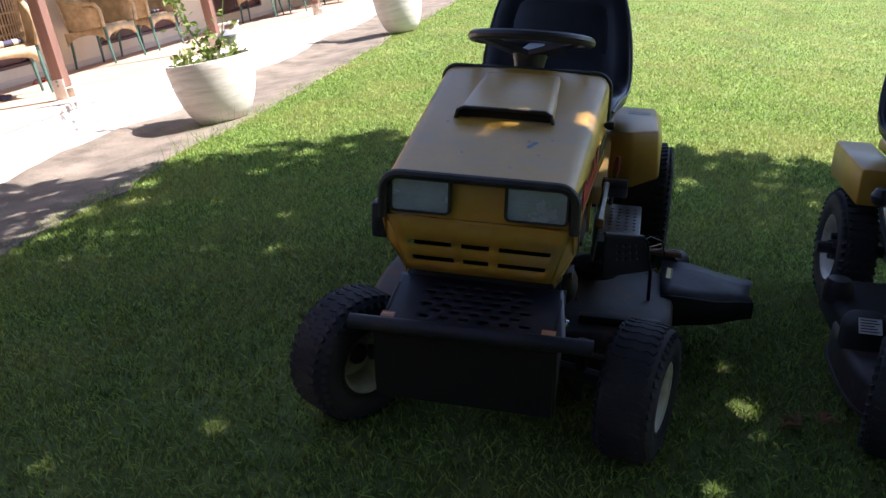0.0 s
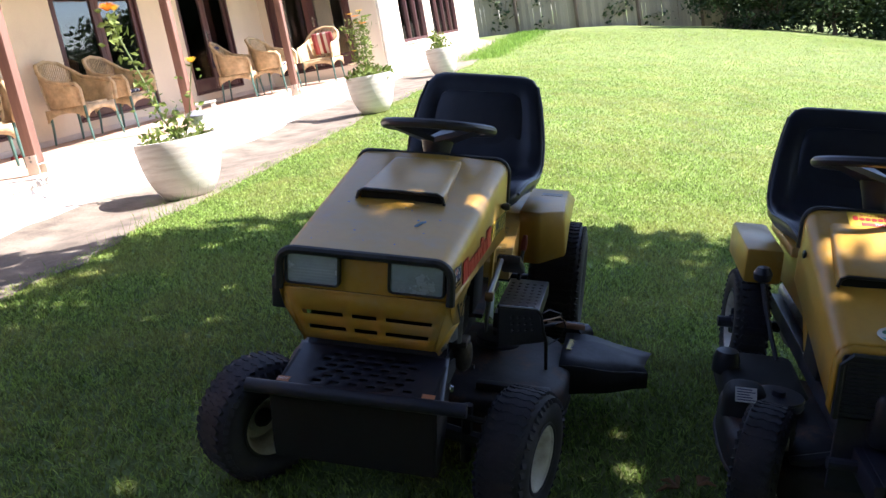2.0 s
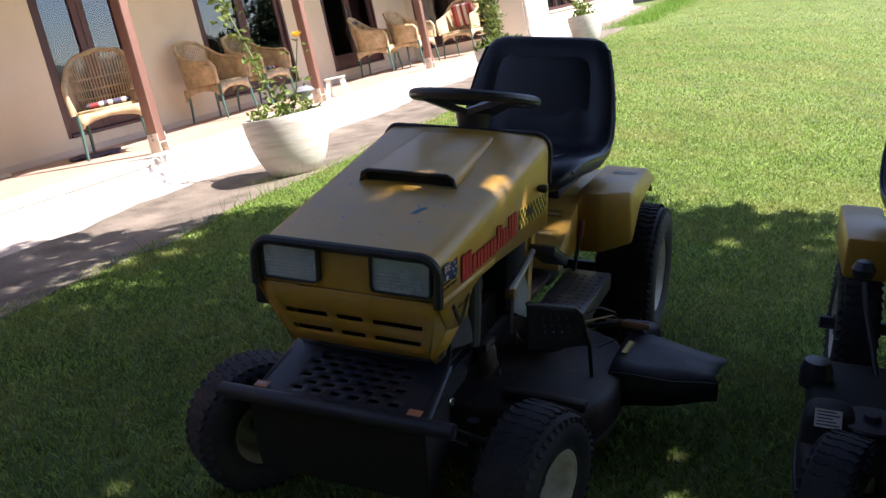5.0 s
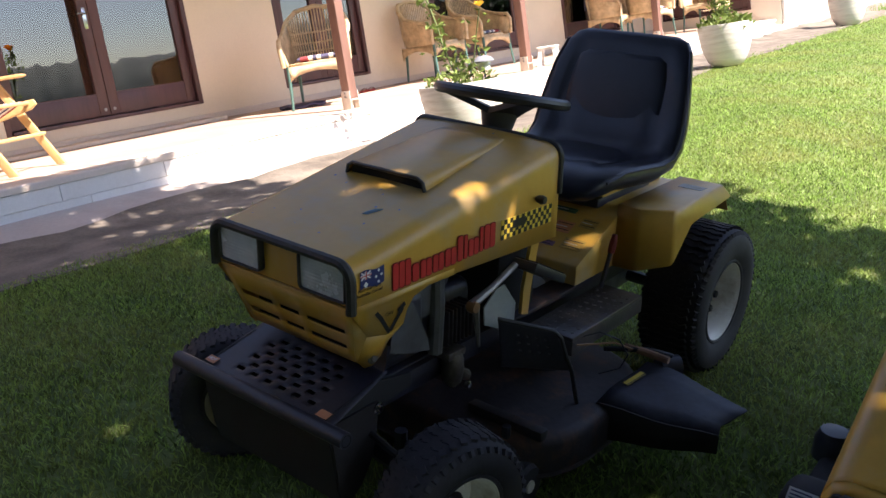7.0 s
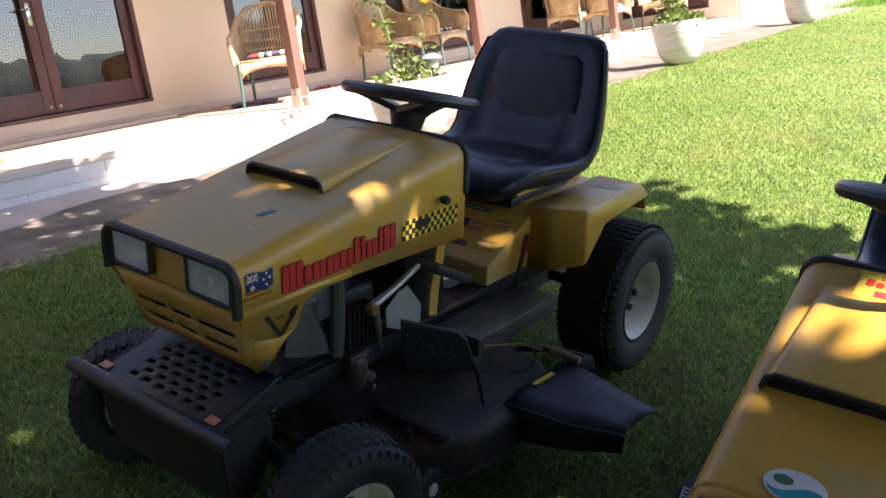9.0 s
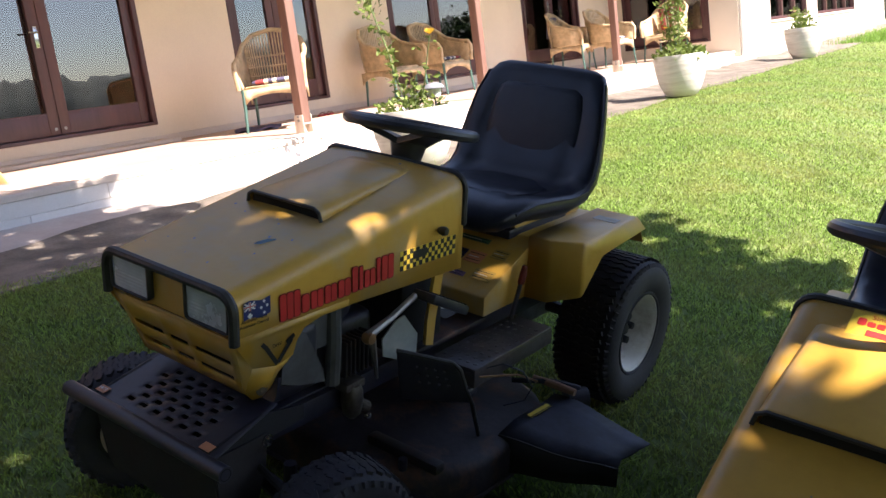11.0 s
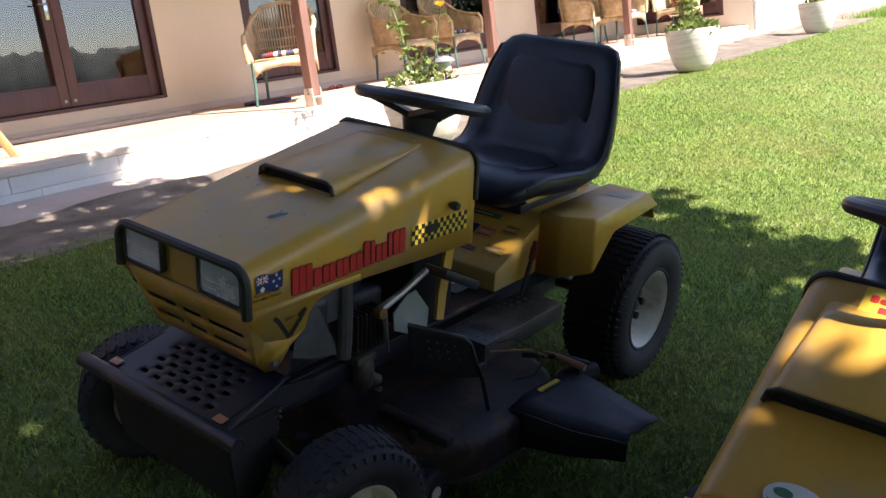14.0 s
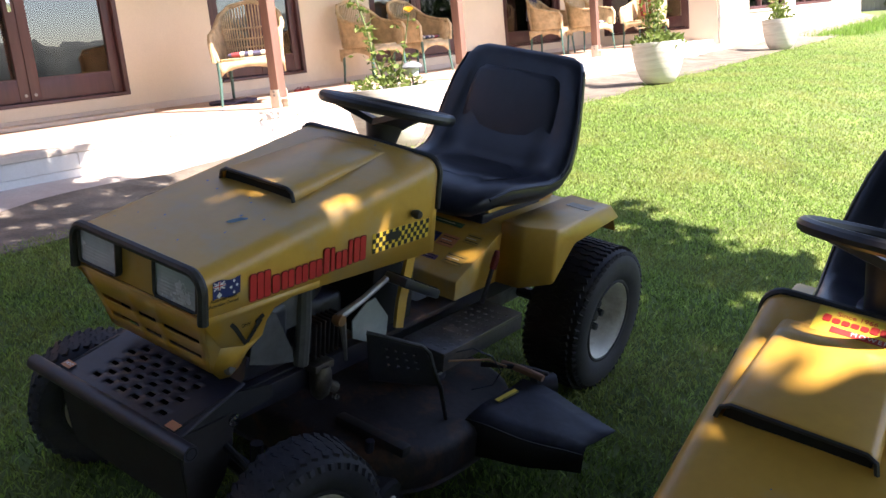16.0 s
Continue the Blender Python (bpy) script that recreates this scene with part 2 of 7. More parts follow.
M = {
    "yellow": mat("yellow_paint", (0.56, 0.32, 0.045), 0.42, vary=0.09, scale=3, grain=40, dirt=(0.40, 0.33, 0.21), dirt_amount=0.8, dirt_scale=5, coat=0.35, bump=0.0012),
    "black_trim": mat("black_rubber_trim", (0.018, 0.018, 0.02), 0.5, vary=0.3, scale=20, dirt=(0.08, 0.08, 0.085), dirt_amount=0.5, dirt_scale=12, bump=0.002),
    # the blacks' blue tint puts sky sheen and glare haze into their colour
    "black_steel": mat("black_steel", (0.020, 0.020, 0.033), 0.42, vary=0.3, scale=9, grain=80, dirt=(0.075, 0.055, 0.045), dirt_amount=0.5, dirt_scale=7, bump=0.001),
    "deck": mat("dusty_black_deck", (0.024, 0.019, 0.024), 0.62, vary=0.5, scale=8, grain=70, dirt=(0.17, 0.085, 0.05), dirt_amount=0.8, dirt_scale=9, bump=0.002),
    "chute": mat("dusty_black_plastic", (0.020, 0.022, 0.040), 0.62, vary=0.45, scale=10, dirt=(0.085, 0.07, 0.058), dirt_amount=0.5, dirt_scale=7, bump=0.0015, spec=0.5),
    "plastic": mat("black_plastic", (0.025, 0.026, 0.036), 0.38, vary=0.2, scale=14, dirt=(0.07, 0.065, 0.06), dirt_amount=0.35, dirt_scale=8, bump=0.0008),
    "vinyl": mat("navy_black_vinyl", (0.014, 0.016, 0.029), 0.34, vary=0.25, scale=10, grain=180, bump=0.0012, dirt=(0.04, 0.042, 0.055), dirt_amount=0.4, dirt_scale=6),
    "rubber": mat("tyre_rubber", (0.022, 0.022, 0.032), 0.72, vary=0.3, scale=12, grain=90, bump=0.002, dirt=(0.07, 0.062, 0.05), dirt_amount=0.55, dirt_scale=9),
    "rim": mat("off_white_rim_paint", (0.76, 0.74, 0.69), 0.45, vary=0.1, scale=12, dirt=(0.25, 0.16, 0.09), dirt_amount=0.6, dirt_scale=11),
    "steel": mat("dull_steel", (0.32, 0.31, 0.30), 0.42, metal=0.85, vary=0.2, scale=20, dirt=(0.12, 0.06, 0.03), dirt_amount=0.6, dirt_scale=14),
    "alu": mat("cast_aluminium", (0.36, 0.37, 0.38), 0.5, metal=0.6, vary=0.25, scale=18, dirt=(0.08, 0.07, 0.06), dirt_amount=0.6, dirt_scale=12, bump=0.002),
    "grey_plate": mat("grey_green_plate", (0.30, 0.33, 0.32), 0.5, vary=0.15, scale=12, dirt=(0.12, 0.1, 0.08), dirt_amount=0.5),
    # base raised to put sky light on the plate; brown patches are dust
    "foot": mat("dusty_sky_lit_footplate", (0.062, 0.056, 0.056), 0.30, vary=0.4, scale=9, grain=70, dirt=(0.19, 0.14, 0.115), dirt_amount=0.65, dirt_scale=8, bump=0.002),
    "cast_dark": mat("oily_cast_metal", (0.10, 0.086, 0.076), 0.42, metal=0.5, vary=0.35, scale=20, grain=80, dirt=(0.05, 0.035, 0.025), dirt_amount=0.7, dirt_scale=14, bump=0.003),
    "cowl": mat("dull_grey_cowl", (0.075, 0.078, 0.08), 0.5, vary=0.25, scale=14, dirt=(0.05, 0.04, 0.035), dirt_amount=0.6, dirt_scale=10),
    # bright blue base carries the sky's reflection in the lens
    "lens": mat("sky_tinted_lens", (0.46, 0.56, 0.68), 0.24, metal=0.35, vary=0.08, scale=30, coat=0.6, dirt=(0.2, 0.2, 0.19), dirt_amount=0.4, dirt_scale=9),
    "rusty": mat("rusty_black_steel", (0.018, 0.015, 0.017), 0.6, vary=0.4, scale=9, grain=80, dirt=(0.16, 0.075, 0.045), dirt_amount=0.75, dirt_scale=6, bump=0.002),
    # blacker copy of the steel; the shade low on the mowers is in its colour
    "under": mat("shade_black_steel", (0.010, 0.010, 0.013), 0.75, vary=0.3, scale=9, grain=80, dirt=(0.03, 0.02, 0.015), dirt_amount=0.5, dirt_scale=7),
    # near-black stands in for the shade inside slots, mouths and tube ends
    "hole": mat("painted_dark_opening", (0.006, 0.006, 0.006), 0.9, vary=0.1),
    "red": mat("red_decal", (0.52, 0.035, 0.03), 0.4, vary=0.12, scale=20, dirt=(0.25, 0.05, 0.04), dirt_amount=0.4),
    "red_edge": mat("dark_red_edge", (0.16, 0.012, 0.012), 0.45, vary=0.1),
    "black_ink": mat("black_ink", (0.015, 0.015, 0.015), 0.5, vary=0.2),
    "yellow_ink": mat("pale_yellow_label", (0.75, 0.55, 0.06), 0.4, vary=0.08),
    "white_ink": mat("white_label", (0.72, 0.72, 0.70), 0.45, vary=0.08, dirt=(0.4, 0.38, 0.34), dirt_amount=0.4),
    "blue_ink": mat("flag_blue", (0.02, 0.03, 0.12), 0.45, vary=0.1),
    "purple_ink": mat("purple_label", (0.19, 0.10, 0.17), 0.45, vary=0.1),
    "green_ink": mat("green_label", (0.06, 0.17, 0.10), 0.45, vary=0.1),
    "teal_ink": mat("teal_label", (0.03, 0.28, 0.34), 0.4, vary=0.1),
    "orange_label": mat("faded_orange_label", (0.55, 0.22, 0.10), 0.5, vary=0.15),
    "label_tan": mat("worn_tan_label", (0.42, 0.27, 0.06), 0.5, vary=0.2, scale=30, dirt=(0.3, 0.2, 0.1), dirt_amount=0.6, dirt_scale=20),
    "bare_wood": mat("bare_pinkish_wood", (0.36, 0.21, 0.14), 0.6, vary=0.25, scale=10, grain=60, dirt=(0.15, 0.08, 0.05), dirt_amount=0.5, dirt_scale=20),
    "label_grey": mat("worn_grey_label", (0.40, 0.36, 0.29), 0.5, vary=0.25, scale=40, dirt=(0.3, 0.2, 0.08), dirt_amount=0.7, dirt_scale=30),
    "scratch": mat("blue_paint_scuff", (0.13, 0.22, 0.36), 0.6, vary=0.2),
    "wall": mat("cream_render", (0.74, 0.645, 0.51), 0.88, vary=0.06, scale=1.2, grain=70, bump=0.004, dirt=(0.52, 0.40, 0.30), dirt_amount=0.35, dirt_scale=1.1),
    "wall_light": mat("pale_cream_render", (0.76, 0.69, 0.58), 0.88, vary=0.05, scale=1.2, grain=70, bump=0.004, dirt=(0.6, 0.5, 0.4), dirt_amount=0.3, dirt_scale=1.1),
    "white_wall": mat("white_painted_block", (0.74, 0.71, 0.67), 0.8, vary=0.07, scale=3, grain=60, bump=0.003, per_object=0.05, dirt=(0.5, 0.43, 0.36), dirt_amount=0.4, dirt_scale=3),
    "floor": mat("pink_brown_paved_floor", (0.45, 0.325, 0.255), 0.75, vary=0.12, scale=1.5, grain=40, bump=0.002, per_object=0.06, dirt=(0.55, 0.45, 0.38), dirt_amount=0.5, dirt_scale=1.6),
    "path_pale": mat("pale_pink_concrete", (0.45, 0.40, 0.36), 0.9, vary=0.12, scale=1.4, grain=45, bump=0.004, dirt=(0.33, 0.25, 0.20), dirt_amount=0.55, dirt_scale=1.5),
    "path": mat("stained_concrete", (0.168, 0.142, 0.114), 0.9, vary=0.4, scale=3.4, grain=60, bump=0.006, dirt=(0.075, 0.06, 0.048), dirt_amount=0.9, dirt_scale=3.2),
    "step": mat("pale_concrete", (0.62, 0.53, 0.45), 0.85, vary=0.1, scale=2, grain=50, bump=0.003),
    "mahogany": mat("mahogany_stain", (0.078, 0.034, 0.036), 0.42, vary=0.22, scale=4, grain=50, stretch=(1, 1, 0.12), dirt=(0.18, 0.075, 0.06), dirt_amount=0.4),
    "post": mat("red_brown_post", (0.20, 0.105, 0.080), 0.6, vary=0.2, scale=5, grain=60, stretch=(1, 1, 0.1), dirt=(0.33, 0.19, 0.14), dirt_amount=0.5, bump=0.002),
    "roof_lining": mat("roof_lining", (0.68, 0.63, 0.56), 0.8, vary=0.06),
    "roof": mat("roof_tiles", (0.23, 0.09, 0.06), 0.7, vary=0.2, scale=3),
    "fascia": mat("brown_fascia", (0.16, 0.065, 0.05), 0.5, vary=0.15),
    "curtain": mat("sheer_curtain", (0.74, 0.71, 0.66), 0.9, vary=0.08, scale=3),
    # dark base colour stands in for the dim light indoors
    "dark_room": mat("dim_painted_room", (0.16, 0.13, 0.11), 0.9, vary=0.1, scale=1),
    "red_cloth": mat("dark_red_cloth", (0.25, 0.04, 0.045), 0.9, vary=0.15, scale=12, grain=200),
    "navy_cloth": mat("navy_cloth", (0.07, 0.065, 0.12), 0.9, vary=0.15, scale=12, grain=200),
    "white_cloth": mat("white_cloth", (0.66, 0.62, 0.58), 0.9, vary=0.08, scale=12, grain=200),
    "pink_cloth": mat("rose_cloth", (0.42, 0.12, 0.14), 0.9, vary=0.12, scale=12, grain=200),
    "wicker": mat("golden_wicker", (0.55, 0.425, 0.26), 0.55, vary=0.28, scale=14, grain=160, bump=0.003, dirt=(0.34, 0.20, 0.09), dirt_amount=0.5, dirt_scale=9),
    "green_leg": mat("green_painted_leg", (0.06, 0.13, 0.11), 0.5, vary=0.2),
    "pine": mat("yellow_pine", (0.58, 0.38, 0.16), 0.5, vary=0.18, scale=5, grain=50, stretch=(1, 1, 0.15)),
    "pot": mat("white_glazed_pot", (0.66, 0.63, 0.58), 0.55, vary=0.12, scale=5, grain=30, stretch=(0.6, 0.6, 5.0), bump=0.004, dirt=(0.40, 0.32, 0.25), dirt_amount=0.75, dirt_scale=2.6),
    "soil": mat("dark_soil", (0.05, 0.035, 0.025), 0.95, vary=0.4, scale=30, grain=120, bump=0.01),
    "stem": mat("plant_stem", (0.12, 0.16, 0.05), 0.6, vary=0.3),
    "bark": mat("grey_bark", (0.11, 0.08, 0.06), 0.9, vary=0.35, scale=9, grain=50, stretch=(1, 1, 0.25), bump=0.02),
    "paling": mat("weathered_paling", (0.30, 0.255, 0.20), 0.85, vary=0.2, scale=3, grain=40, stretch=(1, 1, 0.08), per_object=0.18, bump=0.003),
    "white_plastic": mat("white_plastic", (0.74, 0.73, 0.70), 0.4, vary=0.05),
    "grey_pot": mat("grey_glazed_bowl", (0.24, 0.25, 0.28), 0.35, vary=0.15),
    "chrome": mat("chrome", (0.62, 0.62, 0.62), 0.18, metal=1.0, vary=0.05),
    "wire": mat("copper_wire", (0.35, 0.20, 0.10), 0.4, metal=0.6, vary=0.1),
    "lawn_soil": mat("mown_turf", (0.115, 0.16, 0.045), 0.95, vary=0.32, scale=1.3, grain=70, bump=0.02, dirt=(0.25, 0.255, 0.085), dirt_amount=0.7, dirt_scale=2.2),
    # greyed green has the distance haze mixed into its colour
    "hill_wood": mat("hazy_wooded_hillside", (0.075, 0.088, 0.078), 0.95, vary=0.5, scale=0.25, grain=1.5, bump=0.3),
    "twig": mat("dry_leaf_litter", (0.25, 0.13, 0.06), 0.8, vary=0.3),
    "glass": glass_mat("door_glass", 2.6, (0.84, 0.86, 0.86)),
    "blade": leaf_mat("grass_blade", (0.225, 0.335, 0.076), 0.75, 0.45, patch=0.5, patch_colour=(0.40, 0.37, 0.13), patch_scale=1.7),
    "long_blade": leaf_mat("long_grass_blade", (0.16, 0.29, 0.045), 0.4, 0.45),
    "leaf": leaf_mat("shrub_leaf", (0.17, 0.23, 0.055), 0.45, 0.35),
    "dark_leaf": leaf_mat("dark_tree_leaf", (0.036, 0.058, 0.022), 0.5, 0.15, rough=0.65),
    "pale_leaf": leaf_mat("olive_tree_leaf", (0.15, 0.16, 0.07), 0.4, 0.25),
    "orange_petal": leaf_mat("orange_petal", (0.80, 0.30, 0.03), 0.2, 0.3),
    "yellow_petal": leaf_mat("yellow_petal", (0.80, 0.52, 0.05), 0.2, 0.3),
    "cream_petal": leaf_mat("cream_petal", (0.78, 0.62, 0.45), 0.15, 0.3),
}


# ---- building tools ----
def mesh_of(bm, material, sharp=35, name="mesh"):
    me = bpy.data.meshes.new(name)
    bmesh.ops.recalc_face_normals(bm, faces=bm.faces[:])
    bm.to_mesh(me)
    bm.free()
    if material:
        me.materials.append(material)
    me.polygons.foreach_set("use_smooth", [True] * len(me.polygons))
    me.set_sharp_from_angle(angle=radians(sharp))
    return me


def part(name, bm, material, parent=None, label="", sharp=35):
    """Links a bmesh (or a ready mesh) as one object under a thing or a part."""
    me = bm if isinstance(bm, bpy.types.Mesh) else mesh_of(bm, material, sharp, name)
    if me is bm and not me.materials and material:
        me.materials.append(material)
    ob = new(name, me)
    ob.parent = parent
    if label:
        tagged(ob, label)
    return ob


def thing(name, m, label, category, group="", kind=""):
    ob = new(name)
    ob.empty_display_size = 0.1
    ob.matrix_world = m
    return tagged(ob, label, category, group, kind)


def solo(name, bm, material, label, category, group="", kind="", m=None, sharp=35):
    ob = part(name, bm, material, None, "", sharp)
    if m is not None:
        ob.matrix_world = m
    return tagged(ob, label, category, group, kind)


def box(bm, x0, x1, y0, y1, z0, z1, bevel=0.0, seg=2, m=None):
    at = Matrix.Translation(((x0 + x1) / 2, (y0 + y1) / 2, (z0 + z1) / 2)) @ Matrix.Diagonal((abs(x1 - x0), abs(y1 - y0), abs(z1 - z0), 1))
    vs = bmesh.ops.create_cube(bm, size=1, matrix=at)["verts"]
    if bevel:
        es = list({e for v in vs for e in v.link_edges})
        r = bmesh.ops.bevel(bm, geom=es, offset=bevel, segments=seg, affect="EDGES", profile=0.5)
        vs = list({v for f in r["faces"] for v in f.verts} | {v for v in vs if v.is_valid})
    if m is not None:
        bmesh.ops.transform(bm, matrix=m, verts=vs)
    return bm


def B(*a, **k):
    return box(bmesh.new(), *a, **k)


def prism(bm, poly, axis, a, b, bevel=0.0):
    """A flat outline pushed from a to b along an axis. poly: pairs in the other two axes, in the order of x, y, z."""
    def place(p, v):
        q = list(p)
        q.insert("xyz".index(axis), v)
        return q
    lo = [bm.verts.new(place(p, a)) for p in poly]
    hi = [bm.verts.new(place(p, b)) for p in poly]
    faces = [bm.faces.new(lo), bm.faces.new(hi[::-1])]
    for i in range(len(poly)):
        j = (i + 1) % len(poly)
        faces.append(bm.faces.new((lo[j], lo[i], hi[i], hi[j])))
    if bevel:
        bmesh.ops.recalc_face_normals(bm, faces=faces)
        bmesh.ops.bevel(bm, geom=list({e for f in faces for e in f.edges}), offset=bevel, segments=2, affect="EDGES", profile=0.5)
    return bm


def loft(bm, rings, closed=True, caps=True):
    vs = [[bm.verts.new(p) for p in r] for r in rings]
    n = len(rings[0])
    for r0, r1 in zip(vs, vs[1:]):
        for i in range(n if closed else n - 1):
            j = (i + 1) % n
            bm.faces.new((r0[i], r0[j], r1[j], r1[i]))
    if caps and closed:
        bm.faces.new(vs[0][::-1])
        bm.faces.new(vs[-1])
    return bm


def tube(bm, pts, r, seg=8, caps=True):
    """A round rod along points; r: one radius or one for each point."""
    pts = [Vector(p) for p in pts]
    rs = r if isinstance(r, (list, tuple)) else [r] * len(pts)
    rings, up = [], None
    for i, p in enumerate(pts):
        d = (pts[min(i + 1, len(pts) - 1)] - pts[max(i - 1, 0)]).normalized()
        if up is None:
            up = d.orthogonal().normalized()
        up = (up - d * up.dot(d)).normalized()
        w = d.cross(up)
        rings.append([p + (up * math.cos(2 * math.pi * k / seg) + w * math.sin(2 * math.pi * k / seg)) * rs[i] for k in range(seg)])
    return loft(bm, rings, True, caps)


def ring_tube(bm, centre, radius, r, axis_m=None, seg=36, sides=8, squash=1.0):
    """A closed ring of round section in the local xy plane of axis_m."""
    vs = []
    for i in range(seg):
        a = 2 * math.pi * i / seg
        row = []
        for k in range(sides):
            b = 2 * math.pi * k / sides
            q = Vector(((radius + r * math.cos(b)) * math.cos(a), (radius + r * math.cos(b)) * math.sin(a), r * squash * math.sin(b)))
            if axis_m is not None:
                q = axis_m @ q
            row.append(bm.verts.new(q + Vector(centre)))
        vs.append(row)
    for i in range(seg):
        for k in range(sides):
            bm.faces.new((vs[i][k], vs[(i + 1) % seg][k], vs[(i + 1) % seg][(k + 1) % sides], vs[i][(k + 1) % sides]))
    return bm


def lathe(bm, profile, seg=32, m=None):
    """Turns pairs (radius, height) round z; m moves the result."""
    vs = []
    for r, z in profile:
        if r < 1e-6:
            vs.append([bm.verts.new((0, 0, z))])
        else:
            vs.append([bm.verts.new((r * math.cos(2 * math.pi * i / seg), r * math.sin(2 * math.pi * i / seg), z)) for i in range(seg)])
    for a, b in zip(vs, vs[1:]):
        for i in range(seg):
            j = (i + 1) % seg
            if len(a) == 1 and len(b) > 1:
                bm.faces.new((a[0], b[j], b[i]))
            elif len(b) == 1 and len(a) > 1:
                bm.faces.new((a[i], a[j], b[0]))
            elif len(a) > 1:
                bm.faces.new((a[i], a[j], b[j], b[i]))
    if m is not None:
        bmesh.ops.transform(bm, matrix=m, verts=[v for ring in vs for v in ring])
    return bm


def text_mesh(body, size, m, material, depth=0.0006, spacing=1.0):
    """Words in the built-in font as a thin mesh, centred, in the xy plane of m."""
    cu = bpy.data.curves.new("words", "FONT")
    cu.body, cu.size, cu.extrude, cu.space_character = body, size, depth, spacing
    cu.align_x, cu.align_y = "CENTER", "CENTER"
    ob = new("words", cu)
    bpy.context.view_layer.update()
    me = bpy.data.meshes.new_from_object(ob.evaluated_get(bpy.context.evaluated_depsgraph_get()))
    bpy.data.objects.remove(ob)
    bpy.data.curves.remove(cu)
    me.transform(m)
    me.materials.clear()
    me.materials.append(material)
    return me


def smooth(a, b, x):
    t = np.clip((x - a) / (b - a), 0, 1)
    return t * t * (3 - 2 * t)


# ---- the lie of the land ----
_sx = np.array([-60, -3.1, -2.4, -1.6, -0.9, -0.5, 0.3, 0.7, 1.4, 3.0, 6.0, 12.0, 40.0, 3000.0])
_ss = np.array([0, 0, -0.05, -0.10, -0.19, -0.216, -0.222, -0.25, -0.25, -0.205, -0.135, -0.07, -0.02, 0.0])
_gx = np.concatenate([np.linspace(-60, 60, 4801), [3000.0]])
_gz = np.concatenate([[0], np.cumsum(np.interp((_gx[1:] + _gx[:-1]) / 2, _sx, _ss) * np.diff(_gx))])
_gz -= np.interp(-0.884, _gx, _gz)


def land(x, y):
    """The ground's height, for numbers or arrays."""
    x, y = np.asarray(x, float), np.asarray(y, float)
    far = smooth(12, 34, y)
    crest = far * (0.15 * np.exp(-((x - 3.7) / 2.2) ** 2) - 0.18 * np.exp(-((x + 2.0) / 2.0) ** 2) - 0.7 * smooth(5.5, 11.5, x))
    return crest + np.interp(x, _gx, _gz) + 0.36 * smooth(6, 40, y) - 0.004 + 0.012 * np.sin(x * 0.9 + y * 0.35) * smooth(4.5, 9, y) - 0.034 * smooth(-2.8, -2.0, x) * (1 - smooth(6, 9, y))


# mower frame on the slope
SLOPE = 12.2
_c, _s = math.cos(radians(SLOPE)), math.sin(radians(SLOPE))
MOWER_1 = pose(-0.515 - 0.033 * _c, 2.640, -0.089 + 0.033 * _s, 0, SLOPE, 0) @ pose(0, 0.35, 0, 0, 0, -2.0) @ pose(0, -0.35, 0)
MOWER_2 = pose(-0.515 - 0.033 * _c, 2.640, -0.089 + 0.033 * _s, 0, SLOPE, 0) @ pose(1.425, -0.135, -0.045, 0, 0.6, 0.0)


# ---- ground ----
def ground_sheet():
    xs = np.unique(np.concatenate([np.arange(-8, 14.01, 0.25), np.linspace(14, 60, 24), np.linspace(60, 900, 12), np.linspace(-60, -8, 14), np.linspace(-900, -60, 8)]))
    ys = np.unique(np.concatenate([np.arange(-4, 42.01, 0.3), np.linspace(42, 90, 18), np.linspace(90, 900, 10), np.linspace(-60, -4, 16), np.linspace(-900, -60, 8)]))
    gx, gy = np.meshgrid(xs, ys)
    gz = land(gx, gy)
    vs = np.stack([gx, gy, gz], -1).reshape(-1, 3)
    n, k = len(xs), len(ys)
    i, j = np.meshgrid(np.arange(n - 1), np.arange(k - 1))
    a = (j * n + i).ravel()
    fs = np.stack([a, a + 1, a + n + 1, a + n], -1)
    me = bpy.data.meshes.new("ground")
    me.from_pydata(vs.tolist(), [], fs.tolist())
    me.polygons.foreach_set("use_smooth", [True] * len(me.polygons))
    return me


tagged(part("ground", ground_sheet(), M["lawn_soil"]), "sloping mown green lawn with paler dry patches", "lawn", kind="structure")

EDGE_X = -2.95          # where the grass meets the path
FLOOR = 0.565           # top of the verandah floor
SLAB_X = -4.40          # its front face
LIP = 0.515             # the floor falls a little to its front edge
WALL_X = -6.75          # face of the main wall
WING_X = -4.3           # face of the wing
WING_Y = 18.4


def strip(y0, y1, x0, x1, wobble, lift, step=0.25):
    """A band of paving that lies on the land, with an uneven outer edge."""
    bm = bmesh.new()
    rows = []
    for y in np.arange(y0, y1 + 1e-6, step):
        e = x1 + wobble * noise.noise((y * 0.9, 3.1, 0)) + 0.5 * wobble * noise.noise((y * 3.7, 1.1, 0))
        s = x0 + (0.14 * noise.noise((y * 1.1, 7.7, 0)) + 0.07 * noise.noise((y * 4.1, 2.7, 0)) if wobble > 0.1 else 0)
        cols = [s + (e - s) * k / 5 for k in range(6)]
        top = [(x, y, float(land(x, y)) + lift + 0.125 * min(1.0, max(0.0, (-3.62 - x) / 0.78)) + 0.006 * noise.noise((x * 2, y * 2, 5))) for x in cols]
        rows.append(top + [(cols[-1] + 0.02, y, float(land(cols[-1], y)) - 0.06)])
    loft(bm, rows, False, False)
    return bm


tagged(part("path", strip(-3, 31.6, SLAB_X - 0.02, -3.5, 0.02, 0.004), M["path_pale"], sharp=60), "pale pinkish concrete path beside the verandah", "path", kind="structure")
